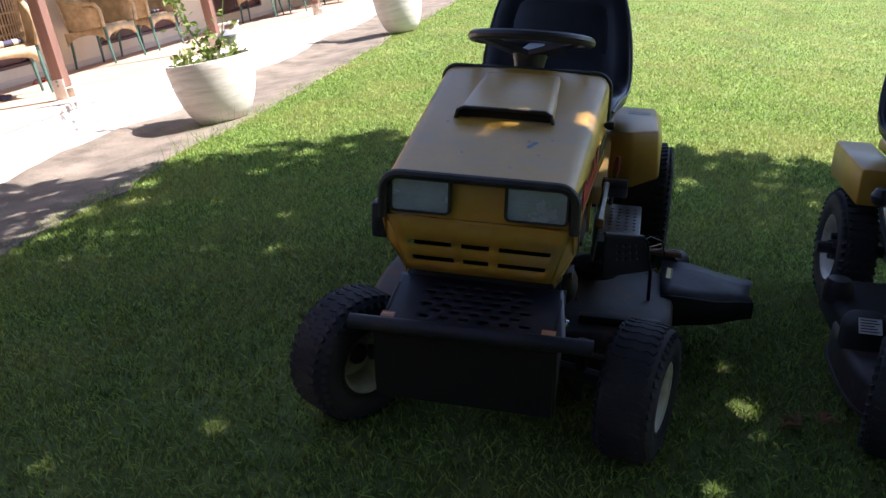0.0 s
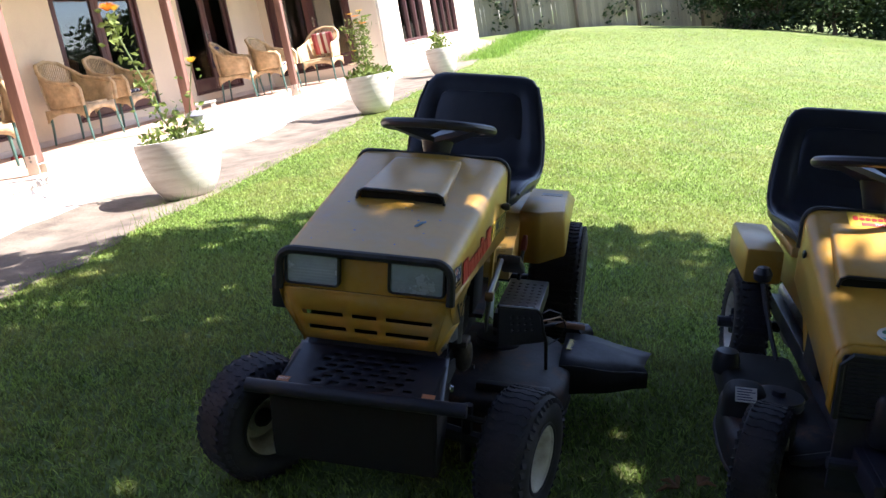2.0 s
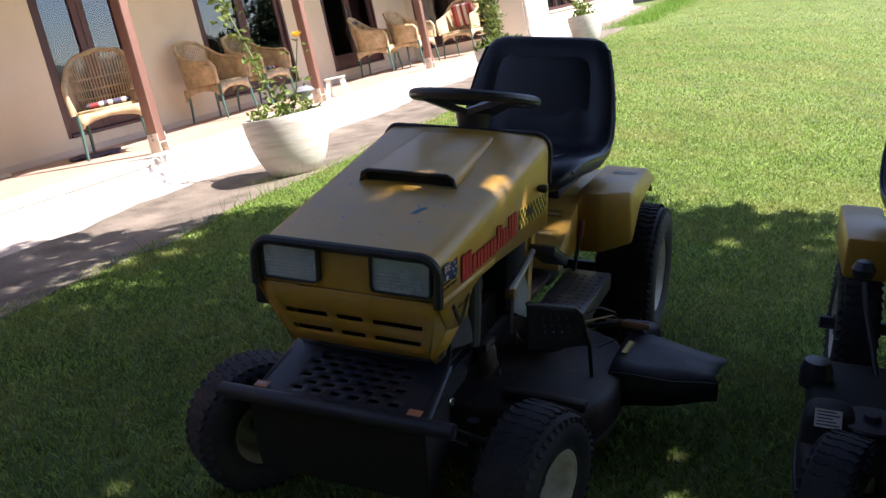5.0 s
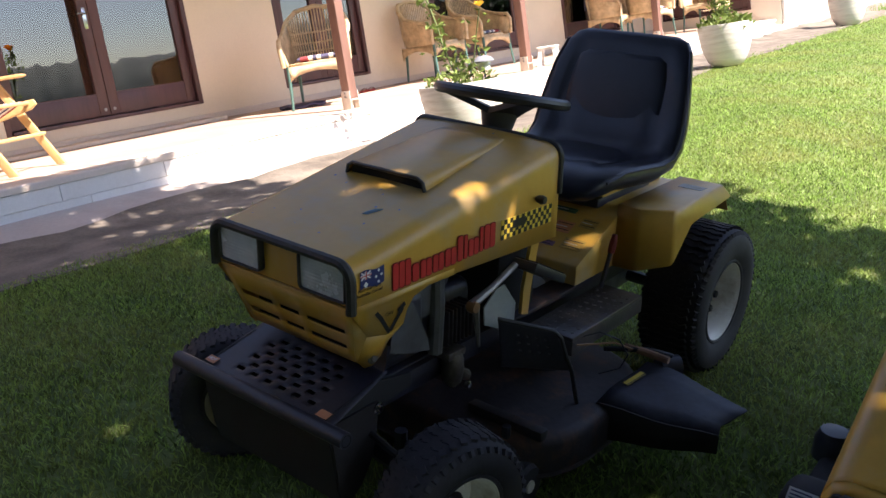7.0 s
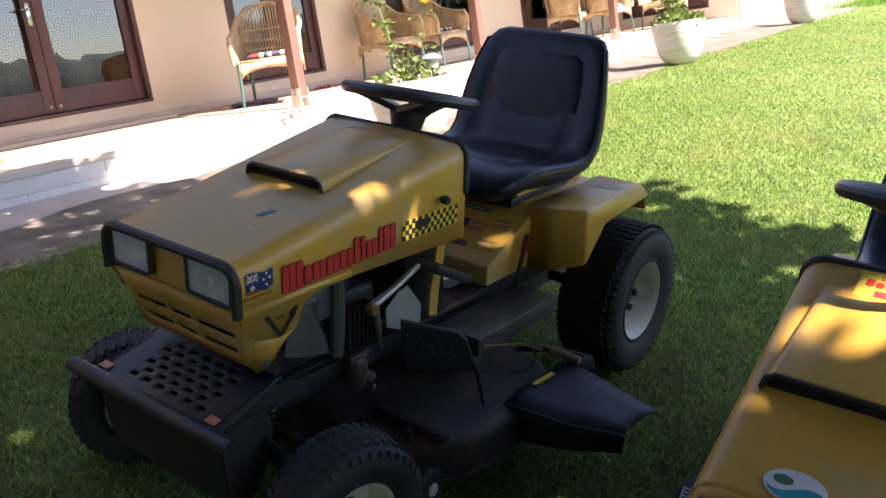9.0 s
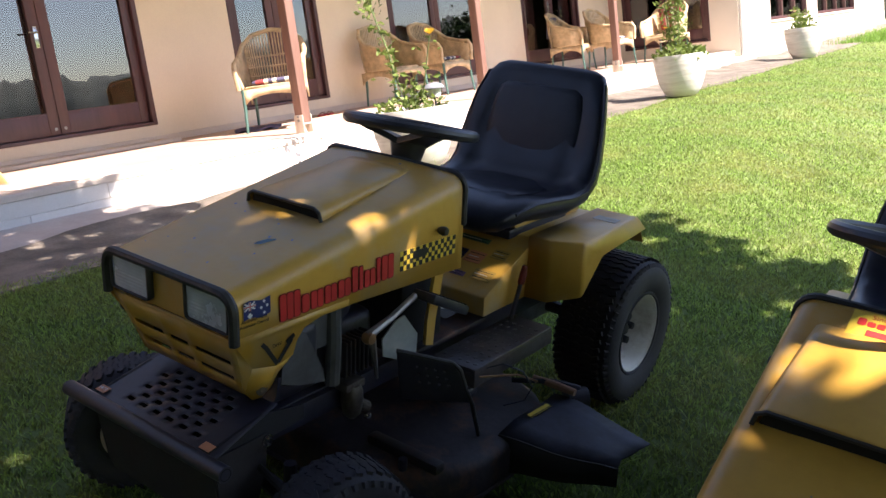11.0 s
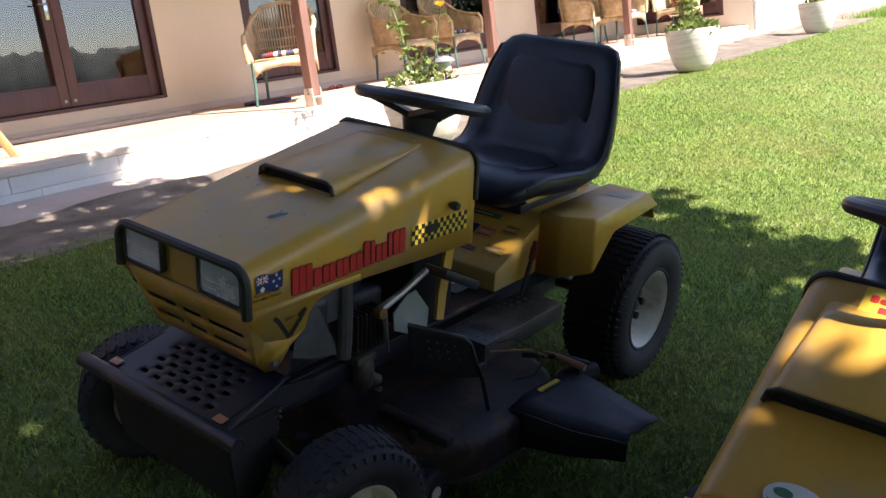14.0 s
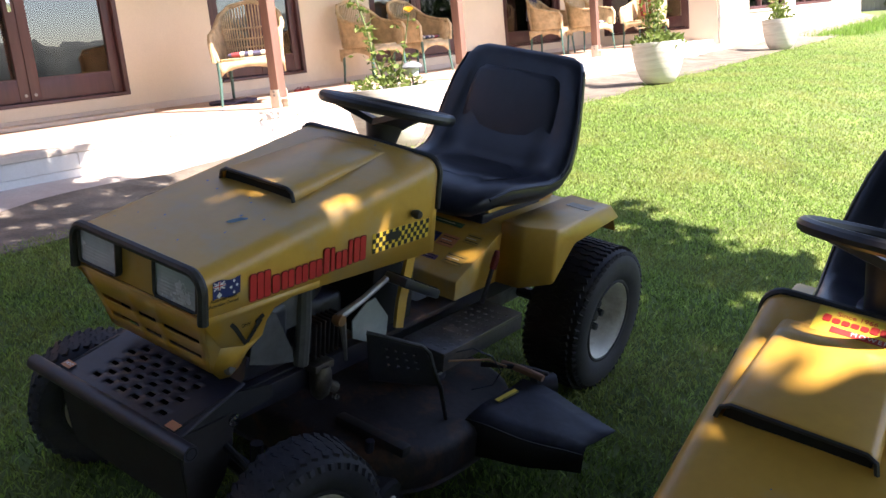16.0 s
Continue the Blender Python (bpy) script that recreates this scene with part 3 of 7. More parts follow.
tagged(part("path_border", strip(-3, 31.6, -4.0, EDGE_X, 0.16, 0.016), M["path"], sharp=60), "brown damp-stained border between path and lawn", "path", kind="structure")


# ---- house ----
def wall_along_y(name, x0, x1, y0, y1, z0, z1, holes, material, label):
    bm = bmesh.new()
    y = y0
    for ya, yb, za, zb in sorted(holes):
        box(bm, x0, x1, y, ya, z0, z1)
        if za > z0:
            box(bm, x0, x1, ya, yb, z0, za)
        if zb < z1:
            box(bm, x0, x1, ya, yb, zb, z1)
        y = yb
    box(bm, x0, x1, y, y1, z0, z1)
    return tagged(part(name, bm, material), label, "wall", kind="structure")


DOOR_Z, DOOR_TOP = 0.745, 3.02
DOORS = [(5.18, 7.31), (8.50, 9.95), (11.33, 13.58), (14.86, 16.90)]
wall_along_y("wall_west", WALL_X - 0.26, WALL_X, -6, WING_Y + 0.26, 0.1, 3.4, [(a, b, DOOR_Z, DOOR_TOP) for a, b in DOORS], M["wall"], "cream rendered house wall behind the verandah")
WINDOWS = [(20.35, 23.1), (23.95, 27.75)]
wall_wing = wall_along_y("wall_wing", WING_X - 0.26, WING_X, WING_Y + 0.26, 31.3, 0.1, 3.4, [(a, b, 0.98, 2.75) for a, b in WINDOWS], M["wall_light"], "pale cream rendered wall of the house wing in full sun")
bm = bmesh.new()
SIDE = (-6.58, -4.84)
box(bm, WALL_X, SIDE[0], WING_Y, WING_Y + 0.26, 0.1, 3.4)
box(bm, SIDE[1], WING_X, WING_Y, WING_Y + 0.26, 0.1, 3.4)
box(bm, SIDE[0], SIDE[1], WING_Y, WING_Y + 0.26, 0.1, DOOR_Z)
box(bm, SIDE[0], SIDE[1], WING_Y, WING_Y + 0.26, DOOR_TOP, 3.4)
tagged(part("wall_wing_side", bm, M["wall_light"]), "pale cream rendered end wall of the wing", "wall", kind="structure")
bm = B(-9.4, WING_X, 31.3, 31.55, 0.1, 3.4)
tagged(part("wall_north", bm, M["wall_light"]), "cream rendered end wall of the house", "wall", kind="structure")
# closed rooms behind the openings, their dimness put into a dark colour
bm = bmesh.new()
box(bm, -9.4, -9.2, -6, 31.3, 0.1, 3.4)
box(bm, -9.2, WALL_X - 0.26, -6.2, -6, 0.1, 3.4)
tagged(part("wall_inner", bm, M["dark_room"]), "inner wall of the rooms, dimness painted in", "wall", kind="structure")
tagged(part("floor_inner", B(-9.2, WALL_X - 0.26, -6, 31.3, 0.5, 0.74), M["dark_room"]), "floor inside the rooms, dimness painted in", "floor", kind="structure")
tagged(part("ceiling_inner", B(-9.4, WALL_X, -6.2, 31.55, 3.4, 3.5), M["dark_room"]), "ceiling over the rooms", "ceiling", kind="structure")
tagged(part("ceiling", prism(bmesh.new(), [(WALL_X, 3.16), (-4.12, 2.865), (-4.12, 2.92), (WALL_X, 3.22)], "y", -6, WING_Y), M["roof_lining"]), "pale lining under the verandah roof", "ceiling", kind="structure")
bm = prism(bmesh.new(), [(-9.6, 4.6), (-4.05, 2.94), (-4.05, 3.06), (-9.6, 4.75)], "y", -6.3, 18.1)
tagged(part("roof_verandah", bm, M["roof"]), "dark red tiled roof over the verandah", "roof", kind="structure")
bm = prism(bmesh.new(), [(-9.6, 4.9), (-3.75, 3.15), (-3.75, 3.27), (-9.6, 5.05)], "y", 18.12, 31.9)
tagged(part("roof_wing", bm, M["roof"]), "dark red tiled roof over the wing", "roof", kind="structure")
tagged(part("fascia_beam", B(-4.78, -4.64, -6, WING_Y, 2.70, 2.86, bevel=0.006), M["fascia"]), "brown timber beam on the verandah posts", "beam", kind="structure")

# verandah floor on painted blocks
tagged(part("verandah_floor", prism(bmesh.new(), [(WALL_X, 0.05), (SLAB_X - 0.04, 0.05), (SLAB_X - 0.04, LIP - 0.001), (WALL_X, FLOOR - 0.002)], "y", -6, WING_Y), M["floor"]), "pinkish brown verandah floor, sunlit along its edge", "floor", kind="structure")
tagged(part("floor_edging", prism(bmesh.new(), [(SLAB_X - 0.30, LIP - 0.04), (SLAB_X + 0.008, LIP - 0.045), (SLAB_X + 0.010, LIP - 0.006), (SLAB_X, LIP + 0.003), (SLAB_X - 0.30, LIP + 0.0105)], "y", -6, WING_Y), M["step"]), "pale worn concrete edging of the verandah", "edging", kind="structure")
tagged(part("wall_plinth", B(WALL_X, WALL_X + 0.035, -6, WING_Y, FLOOR - 0.01, 0.63, bevel=0.004), M["step"]), "pale concrete plinth along the foot of the wall", "plinth", kind="structure")
tagged(part("low_step", B(WALL_X + 0.035, WALL_X + 0.36, 3.6, 7.3, FLOOR - 0.01, FLOOR + 0.028, bevel=0.008), M["step"]), "low pale step before the glazed doors", "step", kind="structure")


def french_door(name, wall_m, width, label, handle=True, leaves=2, curtain=0.25):
    """Frame, leaves with glass, and a curtain, in local x along the wall, y outwards, z from the sill."""
    h = DOOR_TOP - DOOR_Z
    d = tagged(new(name), label, "door", kind="structure")
    d.matrix_world = wall_m
    f = bmesh.new()
    box(f, 0, 0.055, -0.14, 0.015, 0, h, 0.004)
    box(f, width - 0.055, width, -0.14, 0.015, 0, h, 0.004)
    box(f, 0.055, width - 0.055, -0.14, 0.015, h - 0.06, h, 0.004)
    box(f, 0.055, width - 0.055, -0.14, 0.03, -0.0, 0.035, 0.004)
    part("door_frame", f, M["mahogany"], d)
    w = (width - 0.11) / leaves
    for k in range(leaves):
        a, b = 0.055 + k * w + 0.003, 0.055 + (k + 1) * w - 0.003
        leaf = bmesh.new()
        st = 0.105
        box(leaf, a, a + st, -0.07, -0.025, 0.04, h - 0.065, 0.004)
        box(leaf, b - st, b, -0.07, -0.025, 0.04, h - 0.065, 0.004)
        box(leaf, a + st, b - st, -0.068, -0.027, 0.04, 0.245, 0.004)
        box(leaf, a + st, b - st, -0.068, -0.027, h - 0.18, h - 0.065, 0.004)
        o = part("door_leaf", leaf, M["mahogany"], d)
        p = part("pane", B(a + st - 0.008, b - st + 0.008, -0.052, -0.046, 0.237, h - 0.172), M["glass"], o)
        p.visible_shadow = False
        bead = bmesh.new()
        box(bead, a + st, b - st, -0.045, -0.03, 0.245, 0.258)
        part("glazing_bead", bead, M["mahogany"], o)
        if handle and k == leaves - 1:
            hb = bmesh.new()
            box(hb, a + 0.03, a + 0.07, -0.025, -0.017, 0.86, 1.06, 0.003)
            tube(hb, [(a + 0.05, -0.017, 1.0), (a + 0.05, 0.03, 1.0), (a + 0.065, 0.04, 1.0), (a + 0.16, 0.04, 1.0)], 0.008, 8)
            part("door_handle", hb, M["chrome"], o, "chrome lever handle on a plate")
    if handle:
        for xx in (width / 2 - 0.05, width / 2 + 0.05):
            part("bolt", lathe(bmesh.new(), [(0, 0.006), (0.016, 0.004), (0.016, 0)], 14, pose(xx, -0.024, 0.10, -90)), M["steel"], d)
    if curtain:
        for x0, x1 in ((0.07, 0.07 + width * curtain), (width - 0.07 - width * curtain, width - 0.07)):
            c = bmesh.new()
            n = 48
            rings = [[(x0 + (x1 - x0) * i / n, -0.22 + 0.022 * math.sin(i * 0.95) + 0.008 * math.sin(i * 2.3), z) for i in range(n + 1)] for z in (0.03, h - 0.05)]
            loft(c, rings, False, False)
            part("curtain", c, M["curtain"], d, "pale sheer curtain hanging in folds", sharp=80)
    return d


for i, (a, b) in enumerate(DOORS):
    french_door(f"door_{i + 1}", Matrix.Translation((WALL_X - 0.01, b, DOOR_Z)) @ pose(0, 0, 0, 0, 0, -90), b - a,
                "mahogany-stained glazed double doors, closed" if i != 1 else "dark mahogany door standing in a shaded doorway", handle=i in (0, 3), leaves=2, curtain=(0.16, 0.0, 0.40, 0.44)[i])
french_door("door_6", Matrix.Translation((SIDE[0], WING_Y + 0.01, DOOR_Z)) @ pose(0, 0, 0, 0, 0, 0) @ Matrix.Diagonal((1, -1, 1, 1)), SIDE[1] - SIDE[0], "dark glazed double doors in the end wall of the wing", handle=True, leaves=2, curtain=0.1)


def wing_window(name, a, b, lights):
    w, h = b - a, 2.75 - 0.98
    d = tagged(new(name), "brown timber window in a sunlit cream wall", "window", kind="structure")
    d.matrix_world = Matrix.Translation((WING_X - 0.02, b, 0.98)) @ pose(0, 0, 0, 0, 0, -90)
    f = bmesh.new()
    box(f, 0, 0.07, -0.12, 0.01, 0, h, 0.004)
    box(f, w - 0.07, w, -0.12, 0.01, 0, h, 0.004)
    box(f, 0.07, w - 0.07, -0.12, 0.01, h - 0.07, h, 0.004)
    box(f, 0.07, w - 0.07, -0.12, 0.01, 0, 0.07, 0.004)
    for k in range(1, lights):
        x = w * k / lights
        box(f, x - 0.05, x + 0.05, -0.11, 0.0, 0.07, h - 0.07, 0.004)
    part("window_frame", f, M["mahogany"], d)
    part("window_sill", B(-0.03, w + 0.03, -0.1, 0.06, -0.04, 0.0, bevel=0.006), M["wall_light"], d)
    for k in range(lights):
        p = part("pane", B(w * k / lights + 0.05, w * (k + 1) / lights - 0.05, -0.062, -0.057, 0.07, h - 0.07), M["glass"], d)
        p.visible_shadow = False
        c = bmesh.new()
        x0, x1 = w * k / lights + 0.05, w * (k + 0.55) / lights
        loft(c, [[(x0 + (x1 - x0) * i / 24, -0.2 + 0.02 * math.sin(i * 1.1), z) for i in range(25)] for z in (0.02, h)], False, False)
        part("curtain", c, M["curtain"], d, "pale curtain", sharp=80)


wing_window("window_1", *WINDOWS[0], 3)
wing_window("window_2", *WINDOWS[1], 4)


def verandah_post(y):
    p = thing("verandah_post", Matrix.Translation((-4.68, y, LIP + 0.006)), "red-brown square timber verandah post on a metal stirrup", "post", "verandah posts")
    part("shaft", B(-0.05, 0.05, -0.05, 0.05, 0.10, 2.18, bevel=0.006), M["post"], p)
    s = bmesh.new()
    box(s, -0.055, 0.055, -0.058, -0.051, 0.0, 0.17, 0.001)
    box(s, -0.055, 0.055, 0.051, 0.058, 0.0, 0.17, 0.001)
    box(s, -0.055, 0.055, -0.051, 0.051, 0.085, 0.095)
    box(s, -0.012, 0.012, -0.012, 0.012, 0.0, 0.09)
    part("stirrup", s, M["step"], p, "pale galvanised post stirrup")
    for z in (0.12, 0.155):
        part("bolt", lathe(bmesh.new(), [(0, 0.008), (0.012, 0.006), (0.012, 0)], 10, pose(0, -0.058, z, 90)), M["steel"], p)
    return p


for y in (3.3, 7.37, 10.38, 14.0):
    verandah_post(y)

pipe = thing("downpipe", Matrix.Translation((WING_X + 0.045, WING_Y + 0.05, 0)), "slim white downpipe on the corner of the wing", "downpipe")
pb = tube(bmesh.new(), [(0, 0, 0.42), (0, 0, 3.15)], 0.036, 12)
part("pipe", pb, M["white_plastic"], pipe)
for z in (0.9, 2.2):
    part("clip", B(-0.045, 0.045, -0.045, 0.045, z, z + 0.025, bevel=0.003), M["white_plastic"], pipe)


# ---- boundary fence ----
FENCE_Y = 38.0
fence = thing("paling_fence", Matrix.Translation((0, FENCE_Y, 0)), "weathered grey timber paling fence with climbing growth", "fence")
pal = B(-0.075, 0.075, -0.01, 0.01, -0.25, 1.62, bevel=0.003, seg=1)
pal_me = mesh_of(pal, M["paling"], name="paling")
rnd = random.Random(4)
for k in range(96):
    x = -8.6 + k * 0.152
    z = float(land(x, FENCE_Y))
    o = part("paling", pal_me, None, fence)
    o.matrix_local = pose(x, -0.045, z + 0.02 - 0.30 * float(smooth(-4.5, 0.0, x)) + rnd.uniform(-0.02, 0.02), rnd.uniform(-0.6, 0.6), rnd.uniform(-0.7, 0.7), rnd.uniform(-1, 1))
post_me = mesh_of(B(-0.06, 0.06, -0.05, 0.05, -0.4, 1.72, bevel=0.006), M["bark"], name="post")
for k in range(7):
    x = -8.4 + k * 2.4
    part("fence_post", post_me, None, fence).matrix_local = pose(x, -0.12, float(land(x, FENCE_Y)) - 0.05 - 0.30 * float(smooth(-4.5, 0.0, x)))
for z in (0.35, 1.3):
    rb = bmesh.new()
    tube(rb, [(x, 0.03, float(land(x, FENCE_Y)) + z - 0.30 * float(smooth(-4.5, 0.0, x))) for x in np.linspace(-8.6, 6.0, 20)], 0.04, 6)
    part("rail", rb, M["bark"], fence)

# chipped corner of the verandah edge below the post
ck_ = bmesh.new()
for pts_, r_ in (([(SLAB_X + 0.009, 7.26, 0.505), (SLAB_X + 0.010, 7.30, 0.414), (SLAB_X + 0.009, 7.24, 0.353), (SLAB_X + 0.009, 7.32, 0.251), (SLAB_X + 0.009, 7.28, 0.190)], 0.0045), ([(SLAB_X + 0.009, 7.30, 0.414), (SLAB_X + 0.009, 7.40, 0.373)], 0.0035), ([(SLAB_X + 0.009, 7.24, 0.353), (SLAB_X + 0.009, 7.17, 0.302)], 0.0035)):
    tube(ck_, pts_, r_, 5)
tagged(part("crack", ck_, M["floor"]), "jagged dark crack in the white verandah edge", "crack", kind="structure")


# ---- ride-on mowers ----
def hood_half(y):
    return 0.231 + 0.025 * (y - 0.02) / 0.77


def hood_top(y):
    return 0.702 + 0.135 * (y - 0.02) / 0.77


def short_half(y):
    return 0.256


def short_top(y):
    return 0.588 + 0.237 * (y - 0.205) / 0.585


def wheel(parent, centre, radius, width, rim_r, turn=0.0, rows=3, count=34, outer=1, lugs=5, name="wheel"):
    """A turf tyre with tread blocks on a dished steel rim; its axle lies along local x and its outer face looks to outer * x."""
    w = new(name)
    w.parent = parent
    w.matrix_local = pose(*centre, 0, 0, turn) @ pose(0, 0, 0, 0, 90 if outer > 0 else -90, 0)
    h = width / 2
    r, R = rim_r, radius - 0.008
    t = bmesh.new()
    prof = [(r, -h * 0.72), (r + 0.012, -h * 0.86), (r + (R - r) * 0.35, -h), (r + (R - r) * 0.62, -h * 0.99), (R - 0.022, -h * 0.92), (R - 0.007, -h * 0.76), (R, -h * 0.45), (R + 0.002, 0)]
    prof = prof + [(a, -z) for a, z in prof[-2::-1]]
    lathe(t, prof, 48)
    ring_tube(t, (0, 0, h * 0.86), r + 0.010, 0.006, None, 40, 6)
    tyre = part("tyre", t, M["rubber"], w, "worn black turf tyre")
    tr = bmesh.new()
    for k in range(count):
        a = 2 * math.pi * k / count
        for j in range(-rows, rows + 1):
            z = j * h * 0.80 / rows
            aa = a
            drop = 0.0 if abs(j) < rows else 0.017
            rr = R + (0.001 if lugs else -0.0015) - drop
            m = pose(0, 0, 0, 0, 0, math.degrees(aa)) @ pose(rr, 0, z, 0, (28 if j == rows else -28 if j == -rows else 0), 0) @ pose(0, 0, 0, (24 if j % 2 else -24), 0, 0)
            ww, ll = h * 0.80 / rows * 1.06, math.pi * R / count * 1.02
            box(tr, -0.010, 0.0042, -ll / 2, ll / 2, -ww / 2, ww / 2, 0, m=m)
    part("tread", tr, M["rubber"], tyre, "rows of small tread blocks")
    b = bmesh.new()
    prof = [(r + 0.012, h * 0.80), (r + 0.004, h * 0.84), (r - 0.006, h * 0.74), (r - 0.012, h * 0.55), (r - 0.018, h * 0.15), (r * 0.82, -h * 0.20), (r * 0.58, -h * 0.18), (r * 0.50, -h * 0.02), (r * 0.30, -h * 0.02), (0.018, -h * 0.02), (0.0, -h * 0.02)]
    lathe(b, prof, 40)
    lathe(b, [(r + 0.012, -h * 0.80), (r - 0.006, -h * 0.74), (r - 0.016, -h * 0.45), (r * 0.8, -h * 0.26), (0, -h * 0.26)], 32)
    ring_tube(b, (0, 0, h * 0.82), r + 0.004, 0.0045, None, 44, 6)
    rim = part("rim", b, M["rim"], w, "off-white painted steel rim with rust marks")
    c = bmesh.new()
    lathe(c, [(0, h * 0.46), (0.016, h * 0.44), (0.022, h * 0.36), (0.024, h * 0.1)] if lugs else [(0, h * 0.30), (0.020, h * 0.28), (0.027, h * 0.2), (0.030, h * 0.1)], 14)
    part("axle_cap", c, M["black_steel"], rim)
    for k in range(lugs):
        a = 2 * math.pi * k / lugs + 0.3
        n = lathe(bmesh.new(), [(0, 0.056), (0.013, 0.053), (0.016, 0.028), (0.021, 0.026), (0.022, 0)], 6, pose(r * 0.34 * math.cos(a), r * 0.34 * math.sin(a), -h * 0.04))
        part("wheel_nut", n, M["black_steel"], rim)
    return w


def slotted(bm, corners, cols, rows, holes):
    """A sheet between four corners (bl, br, tr, tl), cut into cells; the cells in holes are left open."""
    bl, br, tr, tl = [Vector(c) for c in corners]
    us, vs = cols, rows
    grid = [[bm.verts.new((bl.lerp(br, u)).lerp(tl.lerp(tr, u), v)) for u in us] for v in vs]
    for j in range(len(vs) - 1):
        for i in range(len(us) - 1):
            if (i, j) not in holes:
                bm.faces.new((grid[j][i], grid[j][i + 1], grid[j + 1][i + 1], grid[j + 1][i]))
    return bm


def solid(ob, thick, offset=-1):
    s = ob.modifiers.new("thickness", "SOLIDIFY")
    s.thickness, s.offset = thick, offset
    return ob


def side_decals(parent):
    """The decals on the hood's side: a painted wordmark as plain red shapes, a check band, a flag and small print."""
    def on_side(y, z, w=0.0):
        return pose(hood_half(y) + 0.0025 + w, y, z, 90, 0, 90 - 2.53)
    # wordmark: a row of plain upright red bars of its size
    y = 0.145
    for w, h, n in ((0.060, 0.062, 3), (0.024, 0.042, 1), (0.039, 0.042, 2), (0.039, 0.042, 2), (0.042, 0.042, 2), (0.020, 0.062, 1), (0.014, 0.058, 1), (0.039, 0.042, 2), (0.014, 0.062, 1), (0.044, 0.062, 2)):
        zc = 0.612 + 0.014 * (y - 0.145) / 0.38 + h / 2
        bw_ = w / n - 0.003
        for k in range(n):
            for name, grow, lift, m in (("wordmark_edge", 0.0022, 0.0, M["red_edge"]), ("wordmark_shape", 0.0, 0.0012, M["red"])):
                b = B(-bw_ / 2 - grow, bw_ / 2 + grow, -h / 2 - grow, h / 2 + grow, 0, 0.0012)
                es = [e for e in b.edges if abs(e.verts[0].co.z - e.verts[1].co.z) > 0.001]
                bmesh.ops.bevel(b, geom=es, offset=min(bw_, h) * 0.35, segments=3, affect="EDGES", profile=0.5)
                bmesh.ops.transform(b, matrix=on_side(y + (k + 0.5) * w / n, zc, lift), verts=b.verts[:])
                part(name, b, m, parent)
        y += w + 0.0035
    # check band
    base = bmesh.new()
    box(base, -0.108, 0.108, -0.026, 0.026, 0, 0.001)
    bmesh.ops.transform(base, matrix=on_side(0.645, 0.655), verts=base.verts[:])
    part("check_band", base, M["yellow_ink"], parent, "black and yellow check band")
    n, r = 18, 4
    sx, sz = 0.216 / n, 0.052 / r
    sq = mesh_of(B(0, sx, 0, sz, 0, 0.0009), M["black_ink"], name="check_square")
    for i in range(n):
        for j in range(r):
            if (i + j) % 2 == 0:
                o = part("check_square", sq, None, parent)
                o.matrix_local = on_side(0.645, 0.655, 0.001) @ pose(-0.108 + i * sx, -0.026 + j * sz, 0)
    lb = bmesh.new()
    box(lb, -0.026, 0.026, -0.011, 0.011, 0, 0.0008)
    bmesh.ops.transform(lb, matrix=on_side(0.61, 0.662, 0.0024), verts=lb.verts[:])
    part("model_mark", lb, M["black_ink"], parent)
    # flag
    fl = bmesh.new()
    nx = 10
    loft(fl, [[(-0.036 + 0.072 * i / nx, v + 0.003 * math.sin(i * 0.7), 0) for i in range(nx + 1)] for v in (-0.020, 0.020)], False, False)
    bmesh.ops.transform(fl, matrix=on_side(0.084, 0.662, 0.0006), verts=fl.verts[:])
    flag = part("flag_mark", fl, M["blue_ink"], parent, "small blue flag sticker with white stars")
    cr = bmesh.new()
    box(cr, -0.036, -0.004, 0.008, 0.013, 0, 0.0006)
    box(cr, -0.023, -0.017, 0.001, 0.020, 0, 0.0006)
    for a in (1, -1):
        box(cr, -0.016, 0.016, -0.0018, 0.0018, 0, 0.0005, m=pose(-0.02, 0.0105, 0, 0, 0, a * 31))
    for sx, sy, s in ((-0.02, -0.011, 0.005), (0.018, 0.013, 0.0028), (0.010, 0.0, 0.0028), (0.026, 0.002, 0.0028), (0.018, -0.013, 0.0028)):
        box(cr, -s, s, -s, s, 0, 0.0005, m=pose(sx, sy, 0, 0, 0, 45))
    bmesh.ops.transform(cr, matrix=on_side(0.084, 0.662, 0.0016), verts=cr.verts[:])
    part("flag_lines", cr, M["white_ink"], flag)
    rc = bmesh.new()
    box(rc, -0.036, -0.004, 0.0095, 0.0115, 0, 0.0004)
    box(rc, -0.0212, -0.0188, 0.001, 0.020, 0, 0.0004)
    bmesh.ops.transform(rc, matrix=on_side(0.084, 0.662, 0.0024), verts=rc.verts[:])
    part("flag_cross", rc, M["red"], flag)
    for txt, z in (("Australian Made", 0.640), ("Australian Owned", 0.629)):
        part("small_print", text_mesh(txt, 0.0105, on_side(0.076, z, 0.0006), M["black_ink"], 0.0003), None, parent)
    # V mark
    vm = bmesh.new()
    for a, x in ((58, -0.017), (-48, 0.022)):
        box(vm, -0.030, 0.030, -0.005, 0.005, 0, 0.0009, m=pose(x, 0, 0, 0, 0, -a if a > 0 else -a))
        e = 1 if x > 0 else -1
        box(vm, -0.013, 0.013, -0.005, 0.005, 0, 0.0010, m=pose(x + e * 0.016, 0.024, 0, 0, 0, 40 * e - 10))
    bmesh.ops.transform(vm, matrix=on_side(0.136, 0.540, 0.0012), verts=vm.verts[:])
    part("piston_mark", vm, M["black_ink"], parent, "black V-shaped piston mark")
